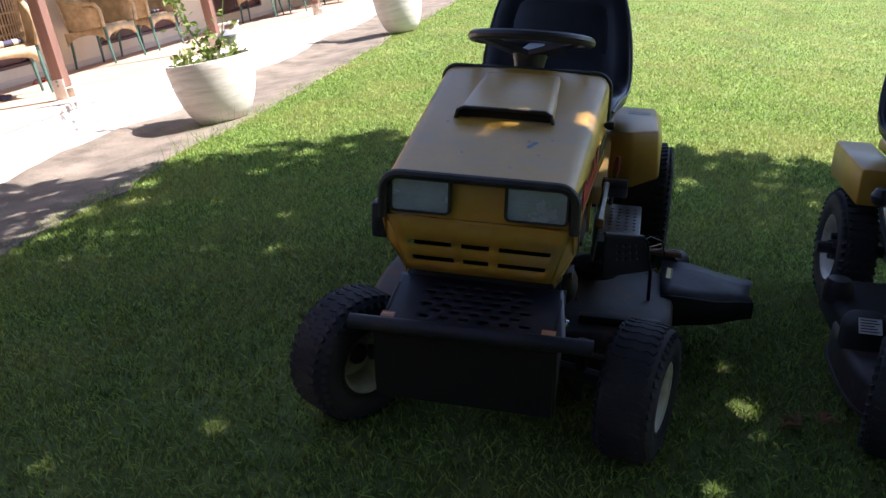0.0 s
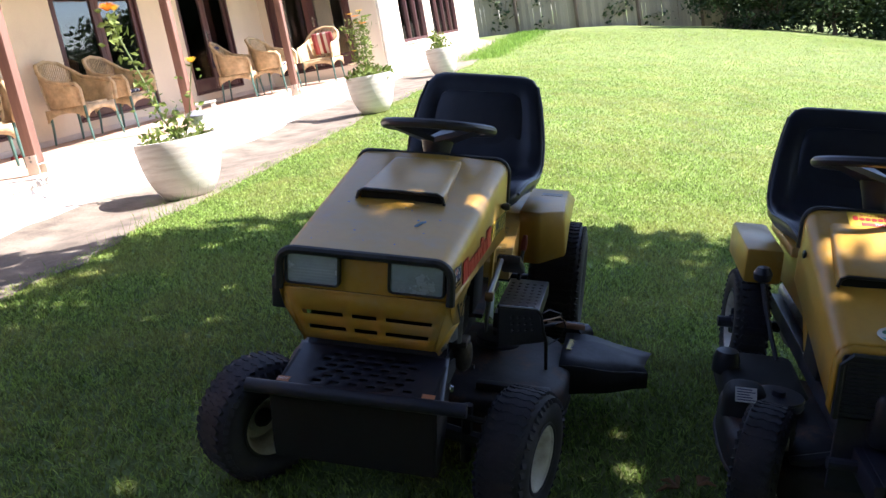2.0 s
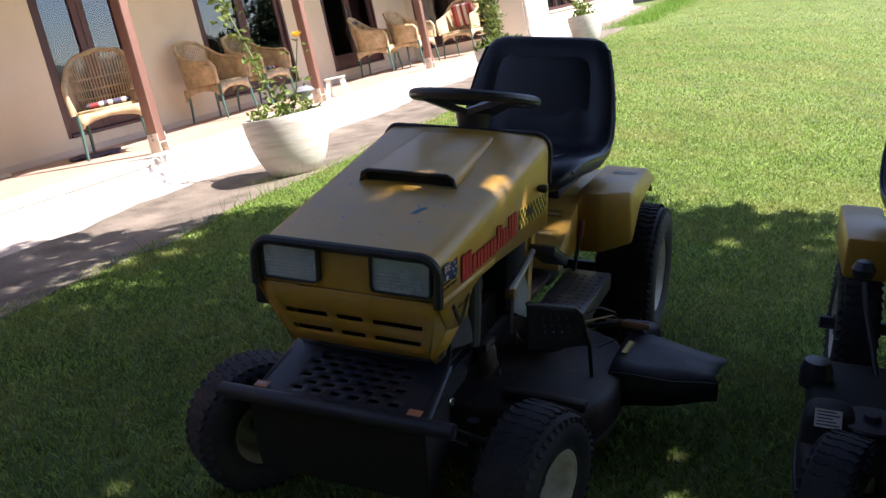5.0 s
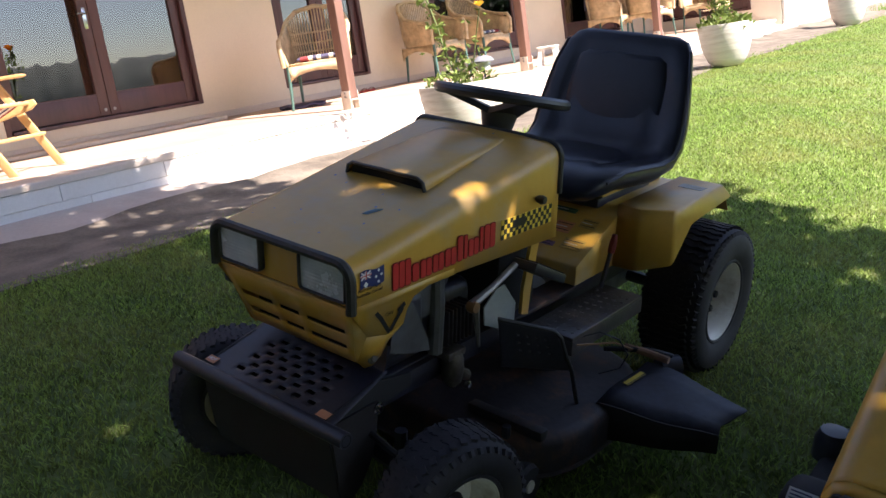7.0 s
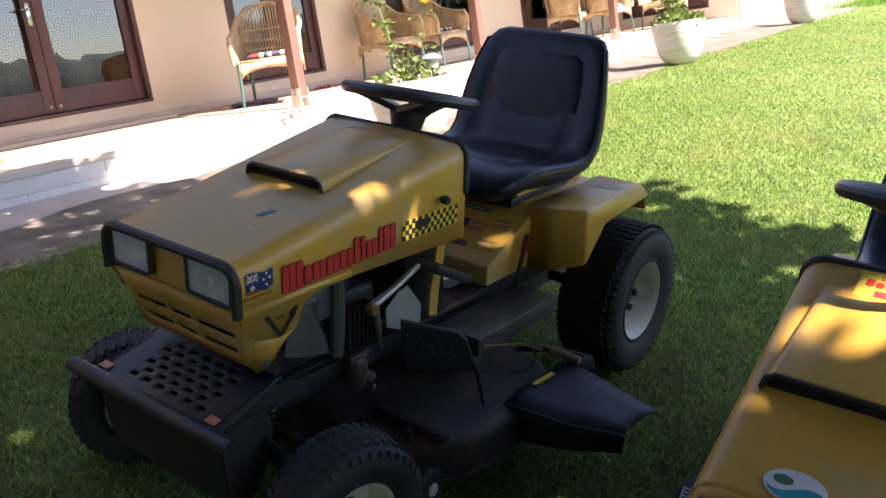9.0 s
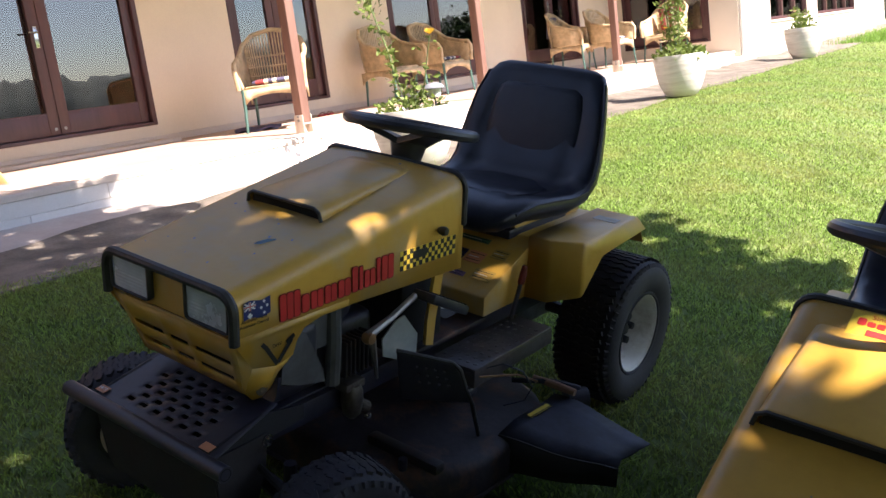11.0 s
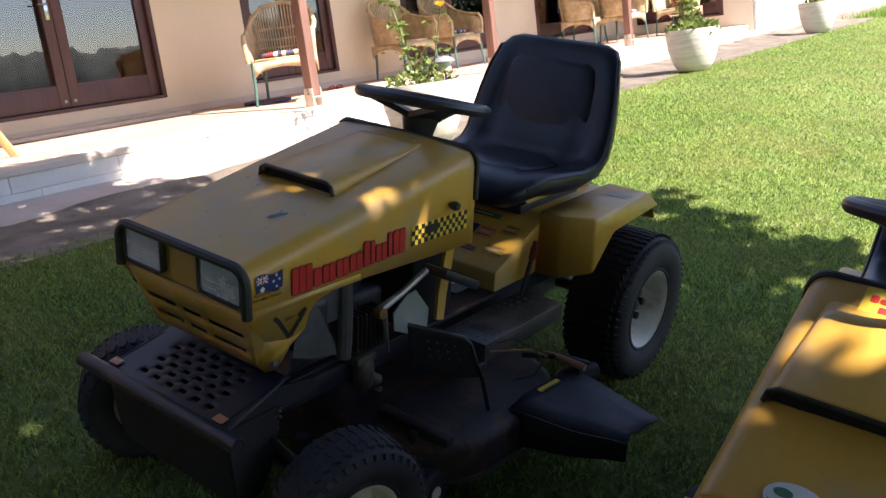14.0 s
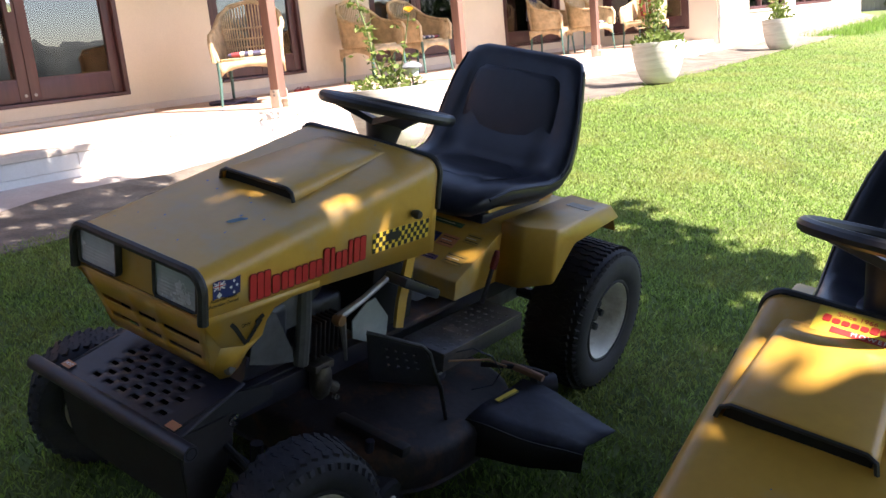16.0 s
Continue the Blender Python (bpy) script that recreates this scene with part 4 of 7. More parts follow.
    part("small_print", text_mesh("OHV", 0.012, on_side(0.136, 0.560, 0.0012), M["black_ink"], 0.0003), None, parent)


def seat_part(mower, m):
    s = new("seat")
    s.parent = mower
    s.matrix_local = m
    path = [(1.005, 0.640, 0.150, 0.016), (1.020, 0.655, 0.200, 0.034), (1.06, 0.672, 0.228, 0.045), (1.14, 0.680, 0.243, 0.050), (1.24, 0.668, 0.252, 0.050), (1.34, 0.660, 0.262, 0.050),
            (1.42, 0.675, 0.268, 0.052), (1.475, 0.720, 0.270, 0.053), (1.505, 0.790, 0.268, 0.050), (1.53, 0.87, 0.258, 0.046), (1.555, 0.95, 0.242, 0.042), (1.578, 1.02, 0.222, 0.038), (1.588, 1.052, 0.200, 0.030), (1.592, 1.066, 0.165, 0.016)]
    def bolster(i):
        return float(smooth(0.5, 4.5, i) * (1 - smooth(9.5, 12.5, i)))
    n = 40
    rings = []
    for i, (y, z, w, th) in enumerate(path):
        y0, z0 = path[max(i - 1, 0)][:2]
        y1, z1 = path[min(i + 1, len(path) - 1)][:2]
        d = Vector((0, y1 - y0, z1 - z0)).normalized()
        nn = Vector((0, -d.z, d.y))
        row = []
        for k in range(n):
            a = 2 * math.pi * k / n
            ca, sa = math.cos(a), math.sin(a)
            u = math.copysign(abs(ca) ** 0.55, ca)
            v = math.copysign(abs(sa) ** 0.7, sa)
            k_ = bolster(i)
            lift = 0.010 * (1 - k_) + 0.034 * abs(u) ** 3 * k_
            dish = 0.0
            if v > 0 and 2 < i < 11:
                groove = math.exp(-((abs(u) - 0.66) / 0.055) ** 2)
                dish = -0.010 * groove
            row.append(Vector((u * w, y, z)) + nn * (v * th + lift + dish))
        rings.append(row)
    part("cushion", loft(bmesh.new(), rings), M["vinyl"], s, "black vinyl moulded bucket seat", sharp=70)
    edge_l, edge_r = [], []
    for i, (y, z, w, th) in enumerate(path[2:12]):
        y0, z0 = path[i + 1][:2]
        y1, z1 = path[i + 3][:2]
        d = Vector((0, y1 - y0, z1 - z0)).normalized()
        nn = Vector((0, -d.z, d.y))
        k_ = bolster(i + 2)
        up = nn * (0.010 * (1 - k_) + 0.034 * k_ + 0.012)
        edge_l.append(Vector((-w * 0.995, y, z)) + up)
        edge_r.append(Vector((w * 0.995, y, z)) + up)
    over = [Vector((x, 1.583, 1.060 - 0.030 * abs(x / 0.2) ** 4)) for x in np.linspace(-0.17, 0.17, 9)]
    part("piping", tube(bmesh.new(), edge_l + over + edge_r[::-1], 0.0055, 6), M["vinyl"], s, "black welted seam round the edge")
    # raised panels of the back and the pan
    bp = bmesh.new()
    pr = []
    for y, z, w in ((1.432, 0.735, 0.14), (1.436, 0.750, 0.170), (1.462, 0.85, 0.180), (1.486, 0.93, 0.172), (1.505, 0.990, 0.156), (1.511, 1.008, 0.13)):
        pr.append([(w * math.copysign(abs(math.cos(2 * math.pi * k / 20)) ** 0.6, math.cos(2 * math.pi * k / 20)), y + 0.012 * math.sin(2 * math.pi * k / 20) + 0.018, z) for k in range(20)])
    part("back_pad", loft(bp, pr), M["vinyl"], s, "raised padded panel of the backrest", sharp=70)
    sp = bmesh.new()
    pr = []
    for y, z, w in ((1.12, 0.722, 0.12), (1.15, 0.728, 0.15), (1.25, 0.716, 0.16), (1.35, 0.708, 0.158), (1.385, 0.712, 0.13)):
        pr.append([(w * math.copysign(abs(math.cos(2 * math.pi * k / 20)) ** 0.6, math.cos(2 * math.pi * k / 20)), y, z + 0.010 * math.sin(2 * math.pi * k / 20)) for k in range(20)])
    part("pan_pad", loft(sp, pr), M["vinyl"], s, sharp=70)
    base = bmesh.new()
    box(base, -0.17, 0.17, 1.12, 1.46, 0.595, 0.625, 0.006)
    part("seat_plate", base, M["black_steel"], s)
    for x in (-0.13, 0.13):
        for y in (1.16, 1.44):
            sb = bmesh.new()
            for k in range(5):
                ring_tube(sb, (x, y, 0.572 + k * 0.007), 0.014, 0.0035, None, 14, 5)
            tube(sb, [(x, y, 0.555), (x, y, 0.60)], 0.006, 6)
            part("spring", sb, M["black_steel"], s)


def front_end(mw):
    """Slotted guard, bumper, front plate and axle."""
    ob = bmesh.new()
    us = np.linspace(0, 1, 37)
    vs = np.linspace(0, 1, 18)
    holes = set()
    for r, j in enumerate(range(3, 15, 2)):
        for i in range(7 + (r % 2) * 2, 29, 4):
            holes |= {(i, j), (i + 1, j)}
    slotted(ob, [(-0.212, -0.055, 0.350), (0.239, -0.055, 0.350), (0.209, 0.160, 0.394), (-0.219, 0.160, 0.394)], us, vs, holes)
    gd = solid(part("front_guard", ob, M["black_steel"], mw, "black steel guard with rows of slots", sharp=50), 0.003)
    # black sheet behind the slots puts their shade into colour
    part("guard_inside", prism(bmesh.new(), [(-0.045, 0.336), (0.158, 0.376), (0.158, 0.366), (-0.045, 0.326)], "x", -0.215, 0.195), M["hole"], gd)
    sl = bmesh.new()
    slope = [(0.160, 0.393), (0.175, 0.40), (0.18, 0.45), (0.172, 0.45), (0.165, 0.405), (0.15, 0.385)]
    prism(sl, slope, "x", -0.20, 0.20)
    part("guard_back", sl, M["black_steel"], gd)
    pl = bmesh.new()
    prism(pl, [(-0.040, 0.346), (-0.032, 0.346), (-0.004, 0.16), (0.012, 0.11), (0.004, 0.11), (-0.012, 0.16)], "x", -0.238, 0.213, 0)
    # extra-black colour holds the shade below the bumper
    part("front_plate", pl, M["under"], mw, "plain black front plate")
    for sx in (1, -1):
        ch = bmesh.new()
        prism(ch, [(-0.055, 0.352), (0.115, 0.385), (0.24, 0.36), (0.24, 0.325), (0.10, 0.315), (-0.036, 0.305)], "x", sx * 0.205, sx * 0.212)
        # shade-black sheet closes the dark space beside the guard
        part("side_plate", ch, M["under"], mw)
    sk = bmesh.new()
    prism(sk, [(-0.036, 0.338), (0.118, 0.338), (0.112, 0.250), (0.090, 0.185), (0.060, 0.140), (0.028, 0.115), (0.006, 0.112), (-0.010, 0.16)], "x", 0.214, 0.220)
    part("cheek_plate", sk, M["rusty"], mw, "dark rusty side plate below the bumper")
    part("side_bolt", lathe(bmesh.new(), [(0, 0.012), (0.009, 0.011), (0.011, 0.004), (0.016, 0.003), (0.016, 0)], 10, pose(0.222, 0.115, 0.322, 0, 90, 0)), M["chrome"], mw)
    part("bumper", tube(bmesh.new(), [(-0.287, -0.068, 0.348), (0.303, -0.068, 0.354)], 0.019, 14), M["black_steel"], mw, "black tubular bumper")
    for sx in (1, -1):
        bc = lathe(bmesh.new(), [(0, -0.003), (0.010, -0.002), (0.0135, 0.0005), (0.0145, 0.0)], 14, pose(0.008 + sx * 0.2955, -0.068, 0.351 + sx * 0.003, 0, sx * 90, 0))
        # near-black disc painted as the dark bore of the tube
        part("bumper_end", bc, M["hole"], mw)
    for x, word in ((-0.200, True), (0.195, False)):
        lb = B(-0.017, 0.017, -0.011, 0.011, 0, 0.001)
        bmesh.ops.transform(lb, matrix=pose(x, -0.030, 0.3595, 11, 0, 0), verts=lb.verts[:])
        l = part("hot_label" if word else "worn_label", lb, M["orange_label"], gd, "small faded orange label")
        if word:
            part("small_print", text_mesh("HOT", 0.013, pose(x, -0.030, 0.3612, 11, 0, 0), M["white_ink"], 0.0003), None, l)
    ax = tube(bmesh.new(), [(-0.30, 0.141, 0.155), (-0.12, 0.141, 0.20), (0.12, 0.141, 0.20), (0.36, 0.141, 0.155)], 0.022, 8)
    part("front_axle", ax, M["black_steel"], mw)
    tr = tube(bmesh.new(), [(0.02, 0.16, 0.24), (0.20, 0.10, 0.26), (0.34, 0.06, 0.265)], 0.009, 8)
    part("tie_rod", tr, M["under"], mw)
    for sx in (1, -1):
        kp = tube(bmesh.new(), [(sx * 0.27, 0.141, 0.10), (sx * 0.27, 0.141, 0.27)], 0.016, 8)
        part("king_pin", kp, M["black_steel"], mw)


def low_front(mw):
    """The second mower's front: a plain black plate, axle and a deck cover with a label."""
    part("front_plate", B(-0.22, 0.22, 0.245, 0.260, 0.20, 0.42, bevel=0.004), M["black_steel"], mw, "plain black front plate")
    part("front_axle", tube(bmesh.new(), [(-0.27, 0.42, 0.17), (-0.1, 0.42, 0.22), (0.1, 0.42, 0.22), (0.27, 0.42, 0.17)], 0.022, 8), M["black_steel"], mw)
    part("front_bar", tube(bmesh.new(), [(-0.24, 0.20, 0.30), (0.24, 0.20, 0.30)], 0.016, 10), M["black_steel"], mw)


def mower(name, m, label, first):
    mw = thing(name, m, label, "ride-on mower", "ride-on mowers")
    yel = M["yellow"]
    # hood shell
    half, top_z = (hood_half, hood_top) if first else (short_half, short_top)
    ys = [0.022, 0.03, 0.06, 0.2, 0.4, 0.6, 0.77, 0.79] if first else [0.245, 0.255, 0.28, 0.36, 0.5, 0.65, 0.77, 0.79]
    rings = []
    for y in ys:
        w, t, b = half(y), top_z(y), (0.600 - 0.025 * (y - 0.02) / 0.77 if first else 0.44 + 0.16 * (y - 0.205) / 0.585)
        r = 0.042
        right = [(w, y, b), (w, y, (b + t) / 2)] + [(w - r + r * math.cos(a), y, t - r + r * math.sin(a)) for a in np.linspace(0, math.pi / 2, 6)]
        mid = [(x * (w - r), y, t + 0.006 * (1 - x * x)) for x in (0.6, 0.2, -0.2, -0.6)]
        rings.append(right + mid + [(-x, yy, z) for x, yy, z in right[::-1]])
    hood = solid(part("hood", loft(bmesh.new(), rings, False, False), yel, mw, "yellow painted steel hood, scuffed and dusty", sharp=50), 0.003)
    # rubber edges
    def edge(y, zlow):
        w, t = half(y), top_z(y)
        r = 0.042
        pts = [(w, y, zlow)] + [(w - r + r * math.cos(a), y, t - r + r * math.sin(a)) for a in np.linspace(0, math.pi / 2, 7)]
        return pts + [(-x, yy, z) for x, yy, z in pts[::-1]]
    part("rear_edging", tube(bmesh.new(), edge(0.79, 0.70), 0.009, 8), M["black_trim"], hood, "black rubber edging")
    # scoop on the hood
    cx0 = 0.0 if first else -0.088
    sc = bmesh.new()
    rings = []
    for y, w, h in (((0.375, 0.122, 0.030), (0.385, 0.122, 0.030), (0.55, 0.114, 0.021), (0.70, 0.106, 0.009), (0.735, 0.104, 0.003)) if first else ((0.445, 0.124, 0.032), (0.455, 0.124, 0.032), (0.55, 0.116, 0.023), (0.67, 0.106, 0.010), (0.715, 0.100, 0.003))):
        t = top_z(y) + 0.004
        rings.append([(cx0 + x, y, z) for x, z in ((w + 0.012, t - 0.004), (w + 0.002, t + h * 0.7), (w - 0.012, t + h), (0, t + h + 0.002), (-w + 0.012, t + h), (-w - 0.002, t + h * 0.7), (-w - 0.012, t - 0.004))])
    scoop = part("hood_scoop", loft(sc, rings, False, False), yel, hood, "raised yellow air scoop", sharp=60)
    solid(scoop, 0.003)
    ym, wm = (0.38, 0.122) if first else (0.450, 0.124)
    t = top_z(ym)
    mo = bmesh.new()
    prism(mo, [(cx0 + x, z) for x, z in ((-wm, t + 0.004), (wm, t + 0.004), (wm - 0.004, t + 0.022), (wm - 0.014, t + 0.028), (-wm + 0.014, t + 0.028), (-wm + 0.004, t + 0.022))], "y", ym + 0.004, ym + 0.03)
    # mouth filled with black in place of its inner shade
    part("scoop_mouth_dark", mo, M["hole"], scoop)
    lip = tube(bmesh.new(), [(cx0 + x, y, t + z) for x, y, z in ((-wm - 0.010, ym - 0.003, 0.002), (-wm - 0.004, ym - 0.004, 0.024), (-wm + 0.012, ym - 0.005, 0.033), (wm - 0.012, ym - 0.005, 0.033), (wm + 0.004, ym - 0.004, 0.024), (wm + 0.010, ym - 0.003, 0.002))], 0.005, 6)
    part("scoop_lip", lip, M["black_trim"], scoop, "black rubber lip")
    out_ = 1.0 if first else 0.35
    for sx in (1, -1):
        kb = lathe(bmesh.new(), [(0, 0.030 * out_), (0.010, 0.028 * out_), (0.013, 0.018 * out_), (0.010, 0.006 * out_), (0.006, 0)], 14, pose(sx * (half(0.68) + 0.001), 0.685, 0.708, 0, sx * 90, 0))
        part("hood_catch", kb, M["plastic"], hood)
    if first:
        part("front_edging", tube(bmesh.new(), edge(0.024, 0.592), 0.012, 8), M["black_trim"], hood, "black rubber edging")
        # lamp band
        face = bmesh.new()
        prism(face, [(-0.218, 0.598), (0.218, 0.598), (0.220, 0.66), (0.195, 0.694), (-0.195, 0.694), (-0.220, 0.66)], "y", 0.037, 0.043)
        band = part("lamp_panel", face, yel, hood, "yellow panel between the headlamps")
        part("panel_seam", B(-0.20, 0.20, 0.028, 0.038, 0.694, 0.701), M["black_trim"], band)
        part("panel_ledge", B(-0.222, 0.222, 0.030, 0.0365, 0.591, 0.597), yel, band)
        for cx in (-0.139, 0.141):
            fr = bmesh.new()
            # rounded black bezel round the lens
            def oval(hx, hz, y, r):
                pts = []
                for qx, qz, a0 in ((1, 1, 0), (-1, 1, 90), (-1, -1, 180), (1, -1, 270)):
                    pts += [(cx + qx * (hx - r) + r * math.cos(radians(a0 + a)), y, 0.655 + qz * (hz - r) + r * math.sin(radians(a0 + a))) for a in (0, 30, 60, 90)]
                return pts
            loft(fr, [oval(0.076, 0.046, 0.0365, 0.014), oval(0.076, 0.046, 0.023, 0.014), oval(0.074, 0.045, 0.020, 0.013), oval(0.070, 0.042, 0.0205, 0.010), oval(0.0685, 0.041, 0.023, 0.009), oval(0.0685, 0.041, 0.031, 0.009)], True, False)
            lamp = part("headlamp", fr, M["black_trim"], mw, "rectangular headlamp with ribbed lens in a black bezel")
            lb = bmesh.new()
            n = 44
            rows = []
            for i in range(n + 1):
                z = 0.614 + 0.082 * i / n
                rows.append([(cx + x, 0.0260 + (0.00042 if i < 24 else 0.00014) * math.cos(i * 2 * math.pi / 4.4), z) for x in (-0.070, -0.02, 0.02, 0.070)])
            loft(lb, rows, False, False)
            part("lamp_lens", lb, M["lens"], lamp, "ribbed glass lens", sharp=80)
        # slotted lower grille
        us = [0, 0.06, 0.34, 0.40, 0.57, 0.63, 0.94, 1]
        vs = [0, 0.20, 0.29, 0.49, 0.58, 1.0]
        holes = {(i, j) for i in (1, 3, 5) for j in (1, 3)}
        gp = slotted(bmesh.new(), [(-0.178, 0.088, 0.438), (0.178, 0.088, 0.438), (0.224, 0.032, 0.598), (-0.224, 0.032, 0.598)], us, vs, holes)
        grille = solid(part("grille", gp, yel, mw, "yellow slotted lower grille", sharp=50), 0.003)
        # black box paints the shade behind the grille slots
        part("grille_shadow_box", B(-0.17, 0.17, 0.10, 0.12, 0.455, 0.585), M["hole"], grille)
        for sx in (1, -1):
            ck = bmesh.new()
            prof = [(0.030, 0.604), (0.027, 0.588), (0.070, 0.524), (0.136, 0.508), (0.184, 0.519), (0.197, 0.552), (0.219, 0.576), (0.271, 0.588), (0.36, 0.588), (0.36, 0.604)]
            ck.faces.new([ck.verts.new((sx * (hood_half(y) - 0.0005), y, z)) for y, z in prof])
            low = [(0.070, 0.525, 0.2315), (0.136, 0.509, 0.2345), (0.184, 0.520, 0.236), (0.166, 0.474, 0.207), (0.152, 0.434, 0.194), (0.128, 0.418, 0.192), (0.102, 0.420, 0.190), (0.084, 0.440, 0.186)]
            ck.faces.new([ck.verts.new((sx * x, y, z)) for y, z, x in low])
            ck.faces.new([ck.verts.new((sx * x, y, z)) for x, y, z in ((0.231, 0.028, 0.588), (0.2315, 0.070, 0.525), (0.186, 0.084, 0.440), (0.178, 0.088, 0.438), (0.224, 0.032, 0.598))])
            solid(part("hood_cheek", ck, yel, hood), 0.003, 0)
            bl = lathe(bmesh.new(), [(0, 0.012), (0.010, 0.011), (0.012, 0.006), (0.017, 0.004), (0.017, 0)], 12, pose(sx * 0.194, 0.125, 0.442, 0, sx * 90, 0))
            part("hinge_bolt", bl, M["steel"], hood)
        side_decals(hood)
    else:
        # black mesh grille in the nose
        nose = bmesh.new()
        rings = []
        for y, w, z0, z1 in ((0.247, 0.256, 0.44, 0.605), (0.236, 0.252, 0.43, 0.598), (0.230, 0.246, 0.42, 0.588)):
            rings.append([(w, y, z0), (w, y, z1 - 0.04), (w - 0.012, y, z1 - 0.012), (w - 0.04, y, z1), (-w + 0.04, y, z1), (-w + 0.012, y, z1 - 0.012), (-w, y, z1 - 0.04), (-w, y, z0)])
        solid(part("nose", loft(nose, rings, False, False), yel, hood, "yellow nose of the hood", sharp=50), 0.003)
        g = part("grille_panel", B(-0.240, 0.240, 0.222, 0.236, 0.415, 0.583, bevel=0.012), M["black_steel"], mw, "black mesh front grille")
        for k in range(14):
            z = 0.428 + k * 0.0105
            part("grille_bar", B(-0.226, 0.226, 0.216, 0.221, z, z + 0.0035), M["plastic"], g)
        part("grille_surround", tube(bmesh.new(), [(-0.236, 0.220, 0.415), (-0.240, 0.220, 0.558), (-0.218, 0.220, 0.584), (0.218, 0.220, 0.584), (0.240, 0.220, 0.558), (0.236, 0.220, 0.415)], 0.008, 6), M["black_trim"], g)
        # nameplate label: pale panel, red mark shapes, small words
        def on_top(x, y, lift=0.0):
            return pose(x, y, short_top(y) + 0.0085 + lift, 22.1, 0, 0)
        lp = bmesh.new()
        box(lp, -0.105, 0.105, -0.036, 0.036, 0, 0.0008)
        bmesh.ops.transform(lp, matrix=on_top(-0.042, 0.738), verts=lp.verts[:])
        lab = part("name_label", lp, M["yellow_ink"], hood, "yellow label with red wordmark and small words")
        part("small_print", text_mesh("Since 1966", 0.017, on_top(-0.075, 0.759, 0.0012), M["red"], 0.0003), None, lab)
        for k in range(10):
            b = bmesh.new()
            hh = 0.020 if k in (0, 5, 6, 8, 9) else 0.014
            box(b, -0.0075, 0.0075, 0, hh, 0, 0.0008)
            es = [e for e in b.edges if abs(e.verts[0].co.z - e.verts[1].co.z) > 0.0005]
            bmesh.ops.bevel(b, geom=es, offset=0.004, segments=2, affect="EDGES", profile=0.5)
            bmesh.ops.transform(b, matrix=on_top(-0.126 + k * 0.0172, 0.733, 0.0014), verts=b.verts[:])
            part("wordmark_shape", b, M["red"], lab)
        bb = bmesh.new()
        box(bb, -0.075, 0.085, -0.008, 0.008, 0, 0.0008)
        bmesh.ops.transform(bb, matrix=on_top(-0.038, 0.717, 0.0012), verts=bb.verts[:])
        part("word_band", bb, M["red"], lab)
        part("small_print", text_mesh("MOWERS", 0.015, on_top(-0.038, 0.717, 0.0024), M["white_ink"], 0.0003, 1.35), None, lab)
        pb2 = bmesh.new()
        box(pb2, -0.016, 0.016, -0.016, 0.016, 0, 0.0008)
        bmesh.ops.transform(pb2, matrix=on_top(0.043, 0.751, 0.0012), verts=pb2.verts[:])
        part("label_corner", pb2, M["purple_ink"], lab)
        # oval sticker
        ov = lathe(bmesh.new(), [(0, 0.001), (0.042, 0.001), (0.042, 0)], 32, Matrix.Diagonal((1.15, 0.75, 1, 1)))
        bmesh.ops.transform(ov, matrix=on_top(-0.107, 0.282, -0.002), verts=ov.verts[:])
        st = part("oval_sticker", ov, M["white_ink"], hood, "white oval sticker with green and blue waves")
        a_, b_ = 0.045, 0.029
        xs = np.linspace(-a_ * 0.97, a_ * 0.97, 17)
        low_edge = [(x, -b_ * math.sqrt(1 - (x / a_) ** 2), 0) for x in xs]
        crest = [(x, max(-b_ * math.sqrt(1 - (x / a_) ** 2) + 0.0002, -0.006 + 0.009 * math.sin(x * 62)), 0) for x in xs]
        wv = loft(bmesh.new(), [low_edge, crest], False, False)
        bmesh.ops.transform(wv, matrix=on_top(-0.107, 0.282, 0.0003), verts=wv.verts[:])
        part("wave", wv, M["teal_ink"], st)
        hill = lathe(bmesh.new(), [(0, 0.0004), (0.012, 0.0004), (0.012, 0)], 18, Matrix.Diagonal((1.3, 0.75, 1, 1)))
        bmesh.ops.transform(hill, matrix=on_top(-0.127, 0.288, -0.0003), verts=hill.verts[:])
        part("hill", hill, M["green_ink"], st)
    # chips and scuffs in the paint
    rn = random.Random(7 if first else 9)
    spots = [(0.10, 0.235, 0.030)] if first else []
    spots += [(rn.uniform(-0.19, 0.19), rn.uniform(0.05 if first else 0.24, 0.76), rn.uniform(0.002, 0.006)) for _ in range(26)]
    for x, y, s in spots:
        z = top_z(y) + 0.006 * (1 - (x / 0.2) ** 2) + 0.0008
        if abs(x) < 0.20 and 0.35 < y < 0.75:
            continue
        k = 7
        cb = bmesh.new()
        ring = [cb.verts.new((x + s * rn.uniform(0.3, 1) * math.cos(2 * math.pi * i / k), y + s * rn.uniform(0.3, 1.0) * math.sin(2 * math.pi * i / k) * (0.45 if s > 0.02 else 1) + (s * 0.8 * math.cos(2 * math.pi * i / k) if s > 0.02 else 0), z + 0.176 * s * math.sin(2 * math.pi * i / k))) for i in range(k)]
        cb.faces.new(ring)
        part("paint_chip", cb, M["scratch"], hood, "blue-grey scuff in the paint" if s > 0.02 else "")
    # engine and frame
    fr = bmesh.new()
    for sx in (1, -1):
        box(fr, sx * 0.15 - 0.02, sx * 0.15 + 0.02, 0.05, 1.5, 0.27, 0.33, 0.004)
    box(fr, -0.17, 0.17, 0.9, 0.94, 0.27, 0.33)
    box(fr, -0.15, 0.15, 0.05, 0.45, 0.30, 0.335, 0.003)
    part("chassis", fr, M["black_steel"], mw)
    en = bmesh.new()
